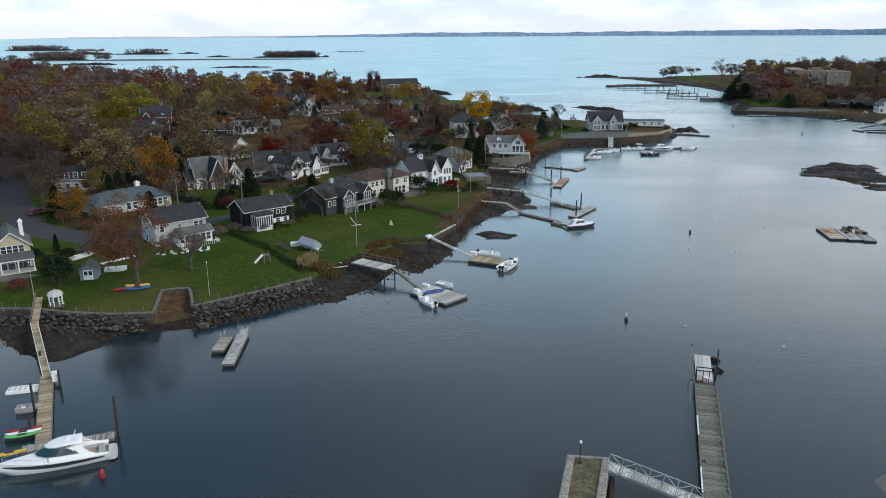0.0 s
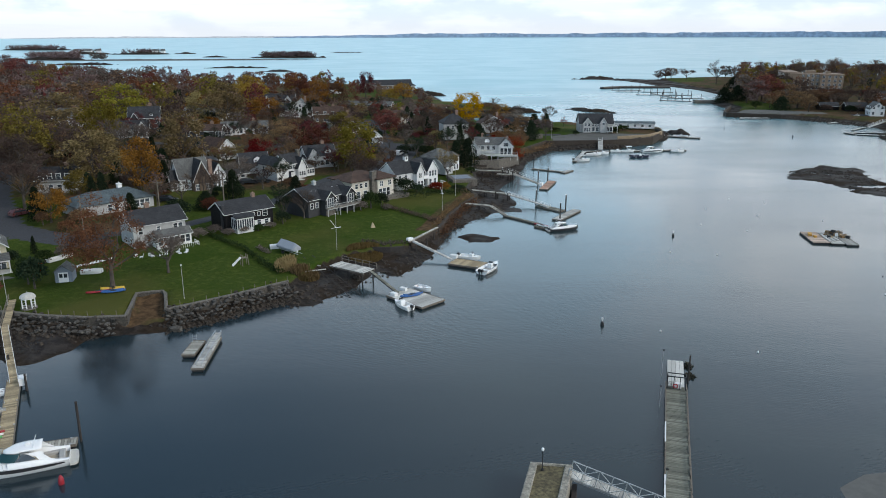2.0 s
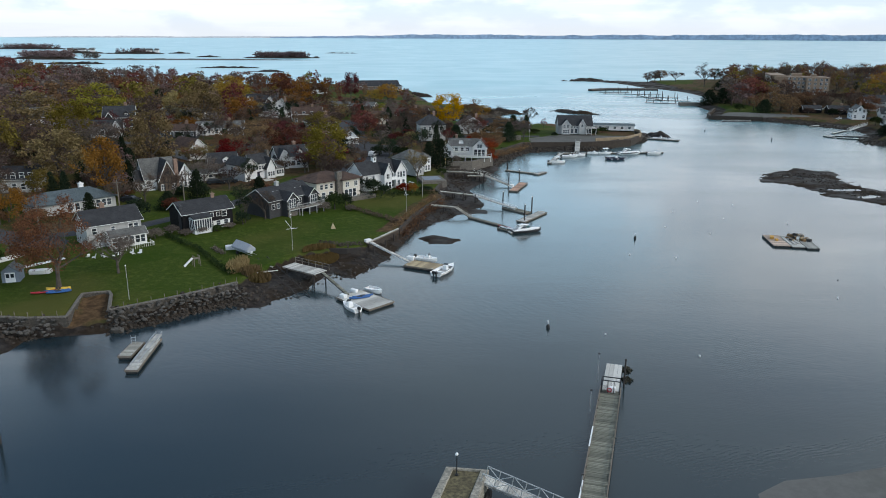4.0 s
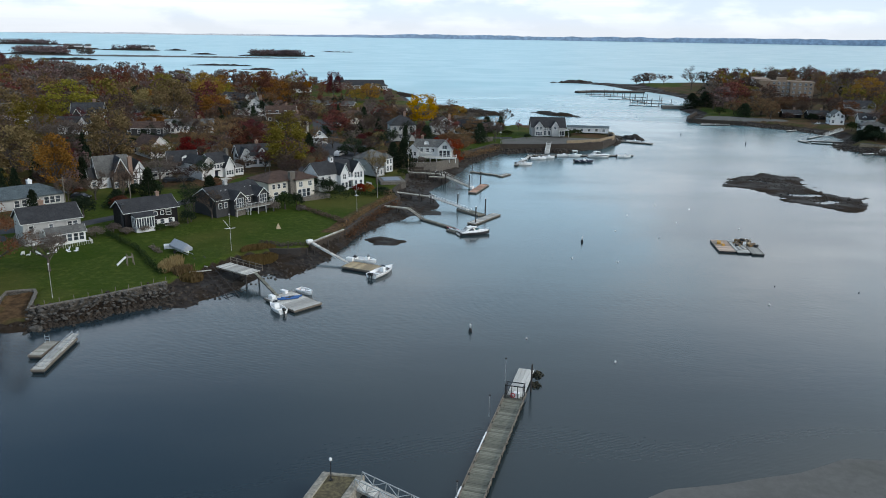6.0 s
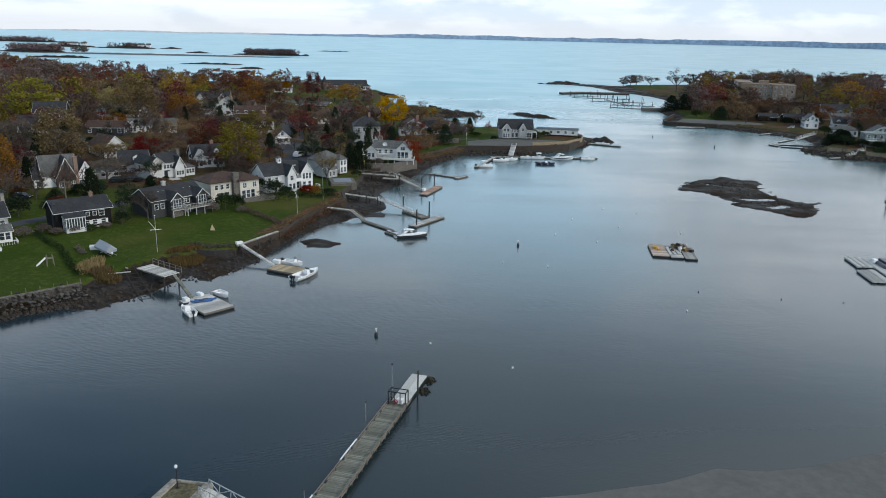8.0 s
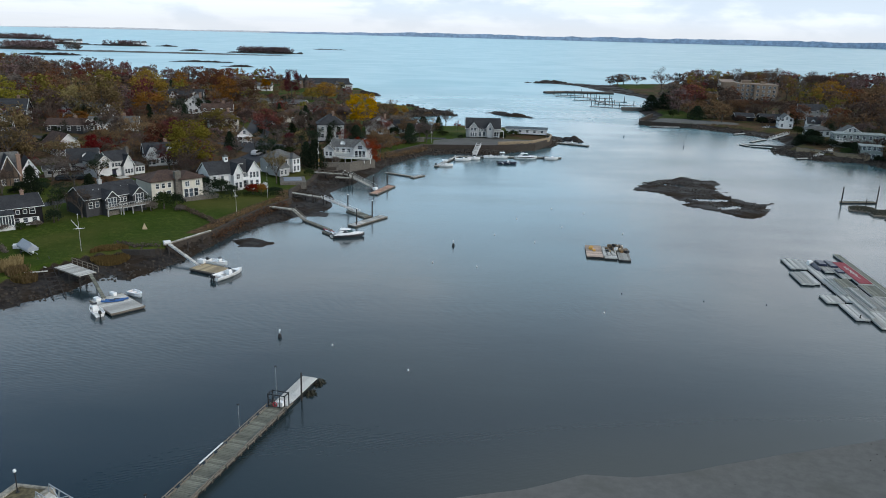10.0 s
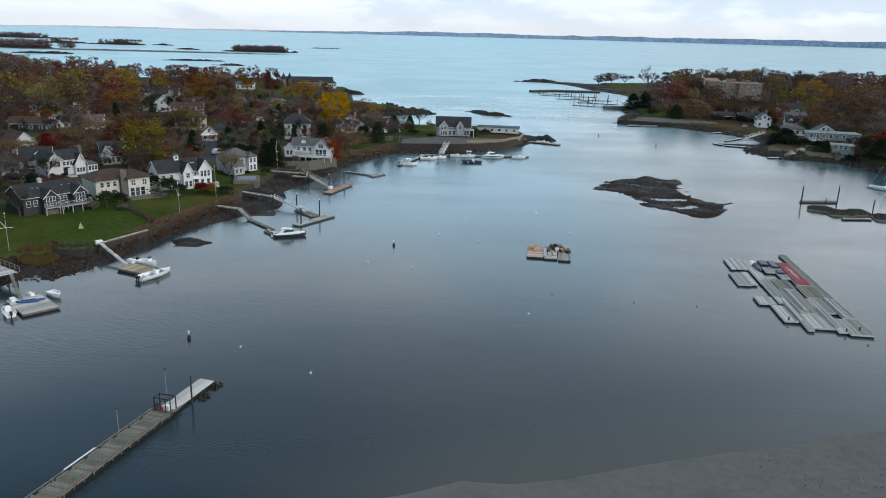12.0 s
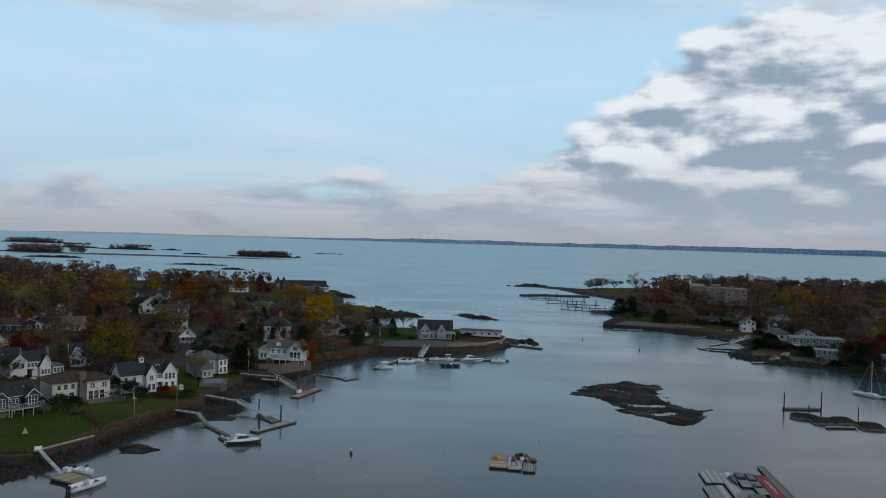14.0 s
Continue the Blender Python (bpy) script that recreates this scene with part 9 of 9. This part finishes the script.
for x, y, ok_ in zip(yx, yy_, good):
    if not ok_ or len(yards) > 165 or any(math.hypot(x - a, y - c) < 5.0 for a, c in yards) or any(math.hypot(x - a, y - c - 2) < 7.5 for a, c in base_houses):
        continue
    yards.append((x, y))
    r = yard_rnd.random()
    if r < 0.5:
        tree("bush", yard_rnd.choice(("dark", "dark", "green", "umber", "brown", "maroon", "rust")), x, y, yard_rnd.uniform(2.2, 4.6), yard_rnd.uniform(1.4, 3.4))
    elif r < 0.85:
        tree("bare", yard_rnd.choice(("umber", "dark", "umber", "brown")), x, y, yard_rnd.uniform(5, 8), yard_rnd.uniform(5, 9))
    else:
        tree("ever", "dark", x, y, yard_rnd.uniform(3, 5), yard_rnd.uniform(4.5, 8))

# a bare tree or two before each house set back from the shore
for a, c in base_houses:
    if not 198 < c < 420 or a > 130 or signed(np.array([a]), np.array([c]), GARDENS)[0] < 25:
        continue
    for side in (-1, 1):
        x, y = a + side * yard_rnd.uniform(2.5, 5) + (30 - a) / c * 8, c - yard_rnd.uniform(7, 10)
        if min(away(x, y, r, False) for r in ROADS) > 4:
            tree("bare", yard_rnd.choice(("umber", "umber", "dark", "maroon", "brown")), x, y, yard_rnd.uniform(5, 8), yard_rnd.uniform(5, 8.5))

# woods filling the town's gardens
HOUSES = [(o.matrix_basis.translation.x, o.matrix_basis.translation.y) for o in scene.objects if o.parent is None and o.name.split(".")[0] in ("house", "club_house", "workshop", "apartment_building")]
PALETTE = ["rust"] * 8 + ["brown"] * 10 + ["maroon"] * 8 + ["orange"] * 4 + ["tan"] * 4 + ["olive"] * 3 + ["greybrown"] * 4 + ["umber"] * 9 + ["mauve"] * 7 + ["yellowgreen"] * 3 + ["dark"] * 7
# Mauve outweighs umber here, standing in for haze over the far-left woods.
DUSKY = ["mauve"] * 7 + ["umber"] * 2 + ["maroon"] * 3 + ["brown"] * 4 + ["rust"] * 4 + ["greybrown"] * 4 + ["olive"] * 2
FAR_SIDE = ["brown"] * 5 + ["umber"] * 6 + ["olive"] * 3 + ["greybrown"] * 3 + ["dark"] * 3 + ["mauve"] * 3 + ["rust"] * 2 + ["maroon"] * 2 + ["orange", "mustard"]
wood_rnd = random.Random(2024)
placed = [(o.matrix_basis.translation.x, o.matrix_basis.translation.y) for o in scene.objects if o.parent is None and o.name.startswith("tree")]


FAR_TREES = []
GLIMPSED = [(-67, 270), (-92, 299), (-102, 268), (-58.8, 331), (-78.5, 378), (-136, 281)]
BLOCK_VIEW = [(215, 430), (265, 430), (285, 508), (228, 508)]
TIP = [(-66, 410), (-44, 290), (40, 280), (60, 420), (0, 640), (-70, 640)]
SHORE_HOUSES = [(a, c) for a, c in HOUSES if c < 245 and a > -74]


def wood(poly, heightf, gap, front, group, h_lo, h_hi, tries, near_limit):
    """Fills an area with trees; those past the near limit go into the far woods, which are one object."""
    made = 0
    x0, x1 = min(p[0] for p in poly), max(p[0] for p in poly)
    y0, y1 = min(p[1] for p in poly), max(p[1] for p in poly)
    cand = sorted(((wood_rnd.uniform(x0, x1), wood_rnd.uniform(y0, y1)) for _ in range(tries)), key=lambda c: math.hypot(c[0] - 40, c[1]) + wood_rnd.uniform(0, 8))
    X, Y = np.array([c[0] for c in cand]), np.array([c[1] for c in cand])
    ok = signed(X, Y, poly) > 2
    Z = heightf(X, Y)
    if front:
        ok &= np.min([away(X, Y, r, False) for r in ROADS], axis=0) > 4.5
        ok &= ~((signed(X, Y, GARDENS) < 30) & (Y < 262))
    cells = {}
    for a, c in placed:
        cells.setdefault((int(a // 12), int(c // 12)), []).append((a, c))
    for x, y, z, good in zip(X, Y, Z, ok):
        if not good or z < 2.0 or x < -18 - 0.6 * y or x > 92 + 0.6 * y:
            continue
        dist = math.hypot(x - 40, y)
        g_ = min(11.5, gap * (1 + max(0, dist - 220) / 500))
        kx, ky = int(x // 12), int(y // 12)
        if any(math.hypot(x - a, y - c) < g_ for i in (-1, 0, 1) for k in (-1, 0, 1) for a, c in cells.get((kx + i, ky + k), ())):
            continue
        # gardens stay clear round the houses, and open before those on the shore
        if any(math.hypot(x - a, y - c - 3) < 8.5 for a, c in HOUSES) or any(abs(x - a - (y - c) * (a - 30) / c) < 7 and 0 < c - y < 15 for a, c in SHORE_HOUSES) or any(abs(x - a - (y - c) * (a - 30) / c) < 7.5 and 0 < c - y < 24 for a, c in HOUSES) or any(abs(x - a - (y - c) * (a - 20) / c) < 8 and 0 < c - y < 34 for a, c in GLIMPSED):
            continue
        # and trees that stand out are not hidden by others before them
        if any(abs(x - a - (y - c) * (a - 30) / c) < w_ * 0.42 + 3 and -3 < c - y < 26 for a, c, w_ in SHOWN):
            continue
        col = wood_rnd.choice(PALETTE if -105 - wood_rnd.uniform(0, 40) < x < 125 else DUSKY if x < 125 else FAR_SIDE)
        kind = "bare" if col in ("greybrown", "mauve", "umber") else "ever" if col == "dark" else "oak"
        hh = wood_rnd.uniform(h_lo, h_hi) * (0.75 if kind == "ever" else 1) * (0.48 if front and inside(x, y, TIP) else 0.72 if front and y > 380 and x > -190 else 1)
        if inside(x, y, BLOCK_VIEW):
            hh = min(hh, 5.0)
        w = hh * wood_rnd.uniform(0.9, 1.4) * (0.6 if kind == "ever" else 1)
        if made < near_limit:
            tree(kind, col, x, y, w, hh, float(z), group)
        else:
            FAR_TREES.append((x, y, float(z), w, hh, col))
        cells.setdefault((kx, ky), []).append((x, y))
        made += 1
    return made


def join_far_woods(name, label):
    """All the trees further off, as one mesh with a trunk and a crown for each."""
    cols = sorted({t[5] for t in FAR_TREES})
    slot = {c: i + 1 for i, c in enumerate(cols)}
    units = []
    for k in range(5):
        rnd = random.Random(900 + k)
        t, c = B(), B()
        t.tube((0, 0, -0.05), (0, 0, 0.45), 0.03, 0.018, 4)
        for i in range(3):
            a = i * 2.1 + rnd.random()
            t.tube((0, 0, 0.25), (0.25 * math.cos(a), 0.25 * math.sin(a), 0.6), 0.015, 0.006, 4)
        for i in range(26):
            a, z = rnd.uniform(0, 6.28), rnd.uniform(0.24, 0.93)
            rr = 0.4 * math.sin(math.pi * min(1, max(0, (z - 0.1) / 0.92)) ** 0.85) ** 0.7 * rnd.uniform(0.4, 1.0)
            leaf_cards(c, rnd, Vector((rr * math.cos(a), rr * math.sin(a), z)), rnd.uniform(0.08, 0.135), 20, 0.037, 0.75)
        units.append((np.array(t.v), np.array(t.f), np.array(c.v), np.array(c.f)))
    V, F, M, n = [], [], [], 0
    for x, y, z, w, hh, col in FAR_TREES:
        tv, tf, cv, cf = units[wood_rnd.randrange(5)]
        a = wood_rnd.uniform(0, 6.28)
        R = np.array([[math.cos(a) * w, math.sin(a) * w, 0], [-math.sin(a) * w, math.cos(a) * w, 0], [0, 0, hh]])
        for v, f, m in ((tv, tf, 0), (cv, cf, slot[col])):
            V.append(v @ R + (x, y, z))
            F.append(f + n)
            M.append(np.full(len(f), m))
            n += len(v)
    V, F, M = np.concatenate(V), np.concatenate(F), np.concatenate(M)
    me = bpy.data.meshes.new(name)
    me.vertices.add(len(V))
    me.vertices.foreach_set("co", V.ravel())
    me.loops.add(F.size)
    me.loops.foreach_set("vertex_index", F.ravel().astype(np.int32))
    me.polygons.add(len(F))
    me.polygons.foreach_set("loop_start", (np.arange(len(F)) * 4).astype(np.int32))
    me.polygons.foreach_set("material_index", M.astype(np.int32))
    me.materials.append(BARK)
    for c in cols:
        me.materials.append(LEAF[c])
    me.update(calc_edges=True)
    return tagged(new(name, me), label, "woods", kind="stuff")


WOODS = [(-420, 140), (-100, 140), (-72, 168), (-50, 176), (-34, 184), (-12, 212), (2, 262), (30, 300), (8, 330), (-4, 370), (0, 430), (-16, 520), (-60, 600), (-150, 600), (-280, 620), (-420, 790), (-560, 860)]
wood(WOODS, town_height, 9.2, True, "wooded gardens", 9.0, 16.5, 16000, 16)


def understorey(count):
    """Small trees and tall shrubs filling the gardens between the houses."""
    cells, made = {}, 0
    for _ in range(9000):
        x, y = wood_rnd.uniform(-150, 30), wood_rnd.uniform(176, 400)
        if made >= count or x < -18 - 0.6 * y or not inside(np.array([x]), np.array([y]), WOODS)[0] or min(away(np.array([x]), np.array([y]), r, False)[0] for r in ROADS) < 5:
            continue
        if any(math.hypot(x - a, y - c - 4) < 8.5 for a, c in HOUSES) or any(abs(x - a - (y - c) * (a - 30) / c) < 7 and 0 < c - y < 20 for a, c in HOUSES):
            continue
        key = (int(x // 6), int(y // 6))
        if any(math.hypot(x - a, y - c) < 5.4 for i in (-1, 0, 1) for k in (-1, 0, 1) for a, c in cells.get((key[0] + i, key[1] + k), ())):
            continue
        cells.setdefault(key, []).append((x, y))
        hh = wood_rnd.uniform(3.6, 7.2)
        FAR_TREES.append((x, y, float(town_height(np.array([x]), np.array([y]))[0]) - 0.3, hh * wood_rnd.uniform(1.1, 1.5), hh, wood_rnd.choice(("umber", "brown", "brown", "maroon", "mauve", "mauve", "rust", "greybrown", "greybrown", "tan"))))
        made += 1


understorey(360)
RWOODS = [(176, 402), (176, 460), (200, 520), (222, 560), (250, 700), (520, 730), (520, 300), (300, 262), (222, 262), (212, 300), (222, 330), (212, 352), (204, 372), (190, 384)]
for x, y, w, h_, kind, colour in ((216.5, 605, 17, 18.5, "bare", "umber"), (214, 560, 14, 8, "ever", "dark"), (200, 688, 12, 9, "oak", "umber"), (206, 692, 12, 9, "oak", "brown"), (194, 690, 10, 8, "oak", "umber"), (213, 670, 14, 9, "bare", "umber"), (189, 443, 25, 15, "oak", "maroon"), (172, 462, 12, 9, "ever", "dark"),
                                  (178, 456, 12, 9, "ever", "dark"), (192, 408, 16, 9, "oak", "brown"), (204, 412, 16, 9, "oak", "brown"), (180, 400, 9, 7, "ever", "dark"), (223, 418, 16, 9, "bare", "umber"), (290, 428, 24, 15, "oak", "brown"), (280, 470, 20, 15, "oak", "orange"),
                                  (225, 284, 12, 10, "oak", "crimson"), (201, 314, 10, 5.5, "ever", "dark"), (218, 331, 12, 11, "bare", "brown"), (214, 258, 14, 8, "bare", "dark"), (225, 384, 13, 10, "oak", "rust"), (259, 372, 22, 14, "oak", "brown"), (222, 268, 14, 9, "oak", "rust"),
                                  (232, 272, 14, 9, "bare", "dark"), (204, 288, 5, 6, "ever", "dark"), (207, 382, 6, 4, "bush", "dark"), (199, 391, 6, 3.5, "bush", "umber"), (211, 383, 7, 4.5, "bare", "umber"), (217, 381, 7, 4, "bush", "brown"), (170, 408, 6, 4, "bush", "green"), (221, 312, 10, 8, "bare", "dark"), (199, 309, 7, 4, "bush", "dark"), (203, 303, 6, 3.4, "bush", "dark"), (205, 295, 6, 3.6, "bush", "dark"), (211, 297, 7, 4.5, "bare", "umber"), (202, 289, 5, 3.2, "bush", "green"), (214, 282, 7, 5, "bare", "brown"), (219, 299, 7, 5, "bare", "umber"), (208.5, 299.5, 5.5, 5, "bare", "umber"), (204.5, 281, 5, 4.4, "bare", "umber"), (209.5, 280, 4, 2.6, "bush", "dark"), (224, 298, 7, 5.4, "bush", "umber"), (209, 300, 6, 2.6, "bush", "dark"), (197, 318, 7, 5, "ever", "dark"), (203, 322, 8, 6, "ever", "dark"), (216, 301, 7, 2.6, "bush", "green"), (223, 299, 6, 3, "bush", "dark"), (228, 296, 9, 7, "bare", "dark"), (226, 287, 12, 9, "oak", "brown"), (236, 300, 13, 10, "oak", "olive"), (219, 278, 10, 7, "ever", "dark"), (215, 285, 8, 4, "bush", "dark"), (231, 364, 12, 9, "bare", "mauve"), (194, 402, 10, 7, "oak", "brown"), (223, 386, 9, 6, "ever", "dark"), (210, 403, 12, 8, "oak", "umber"), (212, 414, 16, 9, "oak", "brown"), (233, 424, 16, 10, "bare", "umber"), (222, 345, 9, 7, "ever", "dark"), (208, 345, 6, 4, "bush", "green")):
    tree(kind, colour, x, y, w, h_)
    placed.append((x, y))
wood(RWOODS, right_height, 6.5, False, "woods on the far point", 9.0, 15.0, 5000, 12)
join_far_woods("far_woods", "autumn woods of rust, brown and gold crowns further inland")


def far_wood(label, x, y, rx, ry, z, h_, count, colours, seed):
    """Woods on an island far off: uneven clumps on thin stems."""
    rnd = random.Random(seed)
    for colour in colours:
        b = B()
        for i in range(count):
            a, r = rnd.uniform(0, 6.28), math.sqrt(rnd.random())
            p = Vector((x + rx * r * math.cos(a), y + ry * r * math.sin(a), z))
            hh = h_ * rnd.uniform(0.6, 1.1)
            b.tube(p, p + Vector((0, 0, hh * 0.6)), 0.35, 0.15, 4)
            for k in range(10):
                leaf_cards(b, rnd, p + Vector((rnd.uniform(-6, 6), rnd.uniform(-3, 3), hh * rnd.uniform(0.12, 0.9))), 2.8, 11, 0.9)
        tagged(new("island_woods", b.mesh("island_woods", LEAF[colour])), label, "woods", kind="stuff")


# Island crowns take pale mauves and browns, with the haze painted into them.
far_wood("russet woods on a low island, paled for haze", -280, 1385, 46, 10, 2.0, 9, 46, ("hazemauve", "mauve"), 1)
far_wood("russet woods on a low island, paled for haze", -655, 1290, 48, 12, 2.5, 12, 54, ("hazemauve", "mauve"), 2)
far_wood("woods on a low island, paled for haze", -640, 1640, 46, 12, 2, 9, 18, ("hazemauve", "mauve"), 3)
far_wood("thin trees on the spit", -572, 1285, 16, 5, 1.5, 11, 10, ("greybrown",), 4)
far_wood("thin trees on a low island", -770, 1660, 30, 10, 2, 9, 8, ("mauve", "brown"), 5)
far_wood("woods on a low island, paled for haze", -1080, 2050, 80, 16, 3, 12, 36, ("hazemauve", "mauve"), 6)
for x, y, w in ((-790, 1655, 9), (-762, 1652, 14), (-742, 1654, 10), (-612, 1634, 12), (-596, 1634, 8)):
    t = thing("island_house", "tiny white house on a far island", "house", x, y, 2.5)
    part("wall", B().box(-w / 2, w / 2, 0, 7, -2, 5), S_WHITE, t)
    part("roof", gable_roof(B(), -w / 2, w / 2, 0, 7, 5, 3, "x"), R_GREY, t)


# ---- shore stones ----
def boulder(seed):
    rnd = random.Random(seed)
    bm = bmesh.new()
    bmesh.ops.create_icosphere(bm, subdivisions=1, radius=0.5)
    for v in bm.verts:
        v.co *= rnd.uniform(0.72, 1.15)
        v.co.z *= 0.72
        for ax, lim in ((0, 0.42), (1, 0.4), (2, 0.3)):
            v.co[ax] = max(-lim, min(lim, v.co[ax]))
    me = bpy.data.meshes.new("stone")
    bm.to_mesh(me)
    bm.free()
    me.materials.append(ROCK)
    return me


STONES = [boulder(i) for i in range(9)]
stone_rnd = random.Random(31)
rip = thing("riprap", "bank of tumbled grey boulders below the sea wall", "riprap", 0, 0, 0, kind="structure")
count = 0
for line in ([(-64, 102.6), (-59.3, 102.5), (-53.6, 101.0), (-46.5, 100.2), (-41.6, 100.6)], [(-35.6, 103.4), (-30.2, 107.6), (-25.8, 111.4), (-20.6, 116.4)]):
    for x, y, a in along(line, 0.62):
        nx, ny = math.sin(radians(a)), -math.cos(radians(a))
        for k in range(4):
            if count >= 300 or stone_rnd.random() < 0.1:
                continue
            o = k * 0.72 - 0.25 + stone_rnd.uniform(-0.3, 0.3)
            s = stone_rnd.uniform(0.4, 0.9)
            part("stone", stone_rnd.choice(STONES), None, rip,
                 m=pose(x + nx * o + stone_rnd.uniform(-0.3, 0.3), y + ny * o + stone_rnd.uniform(-0.3, 0.3), 2.0 - 0.55 * o + stone_rnd.uniform(-0.15, 0.15), stone_rnd.uniform(-25, 25), stone_rnd.uniform(-25, 25), stone_rnd.uniform(0, 360))
                 @ Matrix.Diagonal((s * 1.3, s, s * 0.85, 1)))
            count += 1


def scatter_stones(label, line, spread, per, lo, hi, seed, zf=None, drop=0.0):
    """Loose stones too many to count, joined into one."""
    rnd = random.Random(seed)
    b = B()
    for x, y, a in along(line, 0.7):
        for i in range(per):
            px, py, r = x + rnd.gauss(0, spread), y + rnd.gauss(0, spread), rnd.uniform(lo, hi)
            pz = float((zf or town_height)(np.array([px]), np.array([py]))[0]) - drop
            if pz < -0.25:
                continue
            ring = [(px + r * rnd.uniform(0.7, 1.1) * math.cos(t), py + r * rnd.uniform(0.7, 1.1) * math.sin(t)) for t in np.linspace(0, 6.28, 6)[:-1]]
            b.add([(u, v, pz - 0.1) for u, v in ring] + [(px + (u - px) * 0.7, py + (v - py) * 0.7, pz + r * rnd.uniform(0.4, 0.75)) for u, v in ring],
                  [(i, (i + 1) % 5, 5 + (i + 1) % 5, 5 + i) for i in range(5)] + [(5, 6, 7, 8, 9)])
    return tagged(new("shore_stones", b.mesh("shore_stones", ROCK_J)), label, "stones", kind="stuff")


scatter_stones("small dark stones at the foot of the riprap", [(-64, 101.0), (-53, 99.6), (-45, 99.4)], 1.2, 16, 0.12, 0.5, 1)
scatter_stones("small dark stones at the foot of the riprap", [(-35, 102.6), (-25, 110.2), (-19, 115.2)], 1.2, 16, 0.12, 0.5, 2)
scatter_stones("dark weed-covered stones on the mud bank", [(-20, 113), (-14, 118), (-8, 128), (0, 134), (4, 146)], 2.2, 6, 0.12, 0.42, 3)
scatter_stones("brown stones along the bank wall", [(5.2, 152), (8, 164), (13, 174), (18, 184)], 1.6, 5, 0.1, 0.4, 4)
scatter_stones("dark stones on the muddy cove", [(15, 190), (15, 202), (18, 214), (17, 228), (24, 236), (29, 246)], 2.2, 4, 0.1, 0.45, 5)
scatter_stones("dark stones below the point's banks", [(31, 250), (37, 268), (46, 278)], 1.6, 6, 0.2, 0.7, 6)
scatter_stones("dark weedy boulders at the quay's foot", [(46, 279), (66, 280.5), (84, 289), (95, 308), (96, 322)], 1.2, 7, 0.3, 0.9, 7)
scatter_stones("dark boulders along the far bank", [(150, 391), (172, 382), (190, 363), (198, 345)], 1.6, 5, 0.3, 0.9, 8, right_height)
scatter_stones("dark boulders along the far bank", [(196, 326), (184, 306), (188, 290), (206, 283), (212, 262)], 2.6, 7, 0.3, 1.0, 9, right_height)
scatter_stones("dark shore rocks on the outer coast", [(30, 352), (8, 376), (24, 390), (46, 411), (30, 444)], 2.5, 4, 0.4, 1.4, 10)
scatter_stones("dark weed clumps and stones on the sand bar", [(100, 74), (108, 70), (116, 74)], 2.6, 7, 0.03, 0.10, 11, bar_height)
scatter_stones("dark weed clumps on the mud flat", [(110, 226), (126, 232), (124, 200), (134, 198)], 3.5, 6, 0.1, 0.4, 12, flat_height)
scatter_stones("pebbles and weed on the tidal mud", [(-62, 99), (-56, 96), (-51, 93.5)], 1.6, 22, 0.05, 0.2, 13)
big = thing("boulder", "large grey boulder standing in the shallows", "boulder", -33.9, 101.6, 0.25, 20)
part("stone", STONES[2], None, big, m=Matrix.Diagonal((2.3, 1.9, 1.9, 1)))
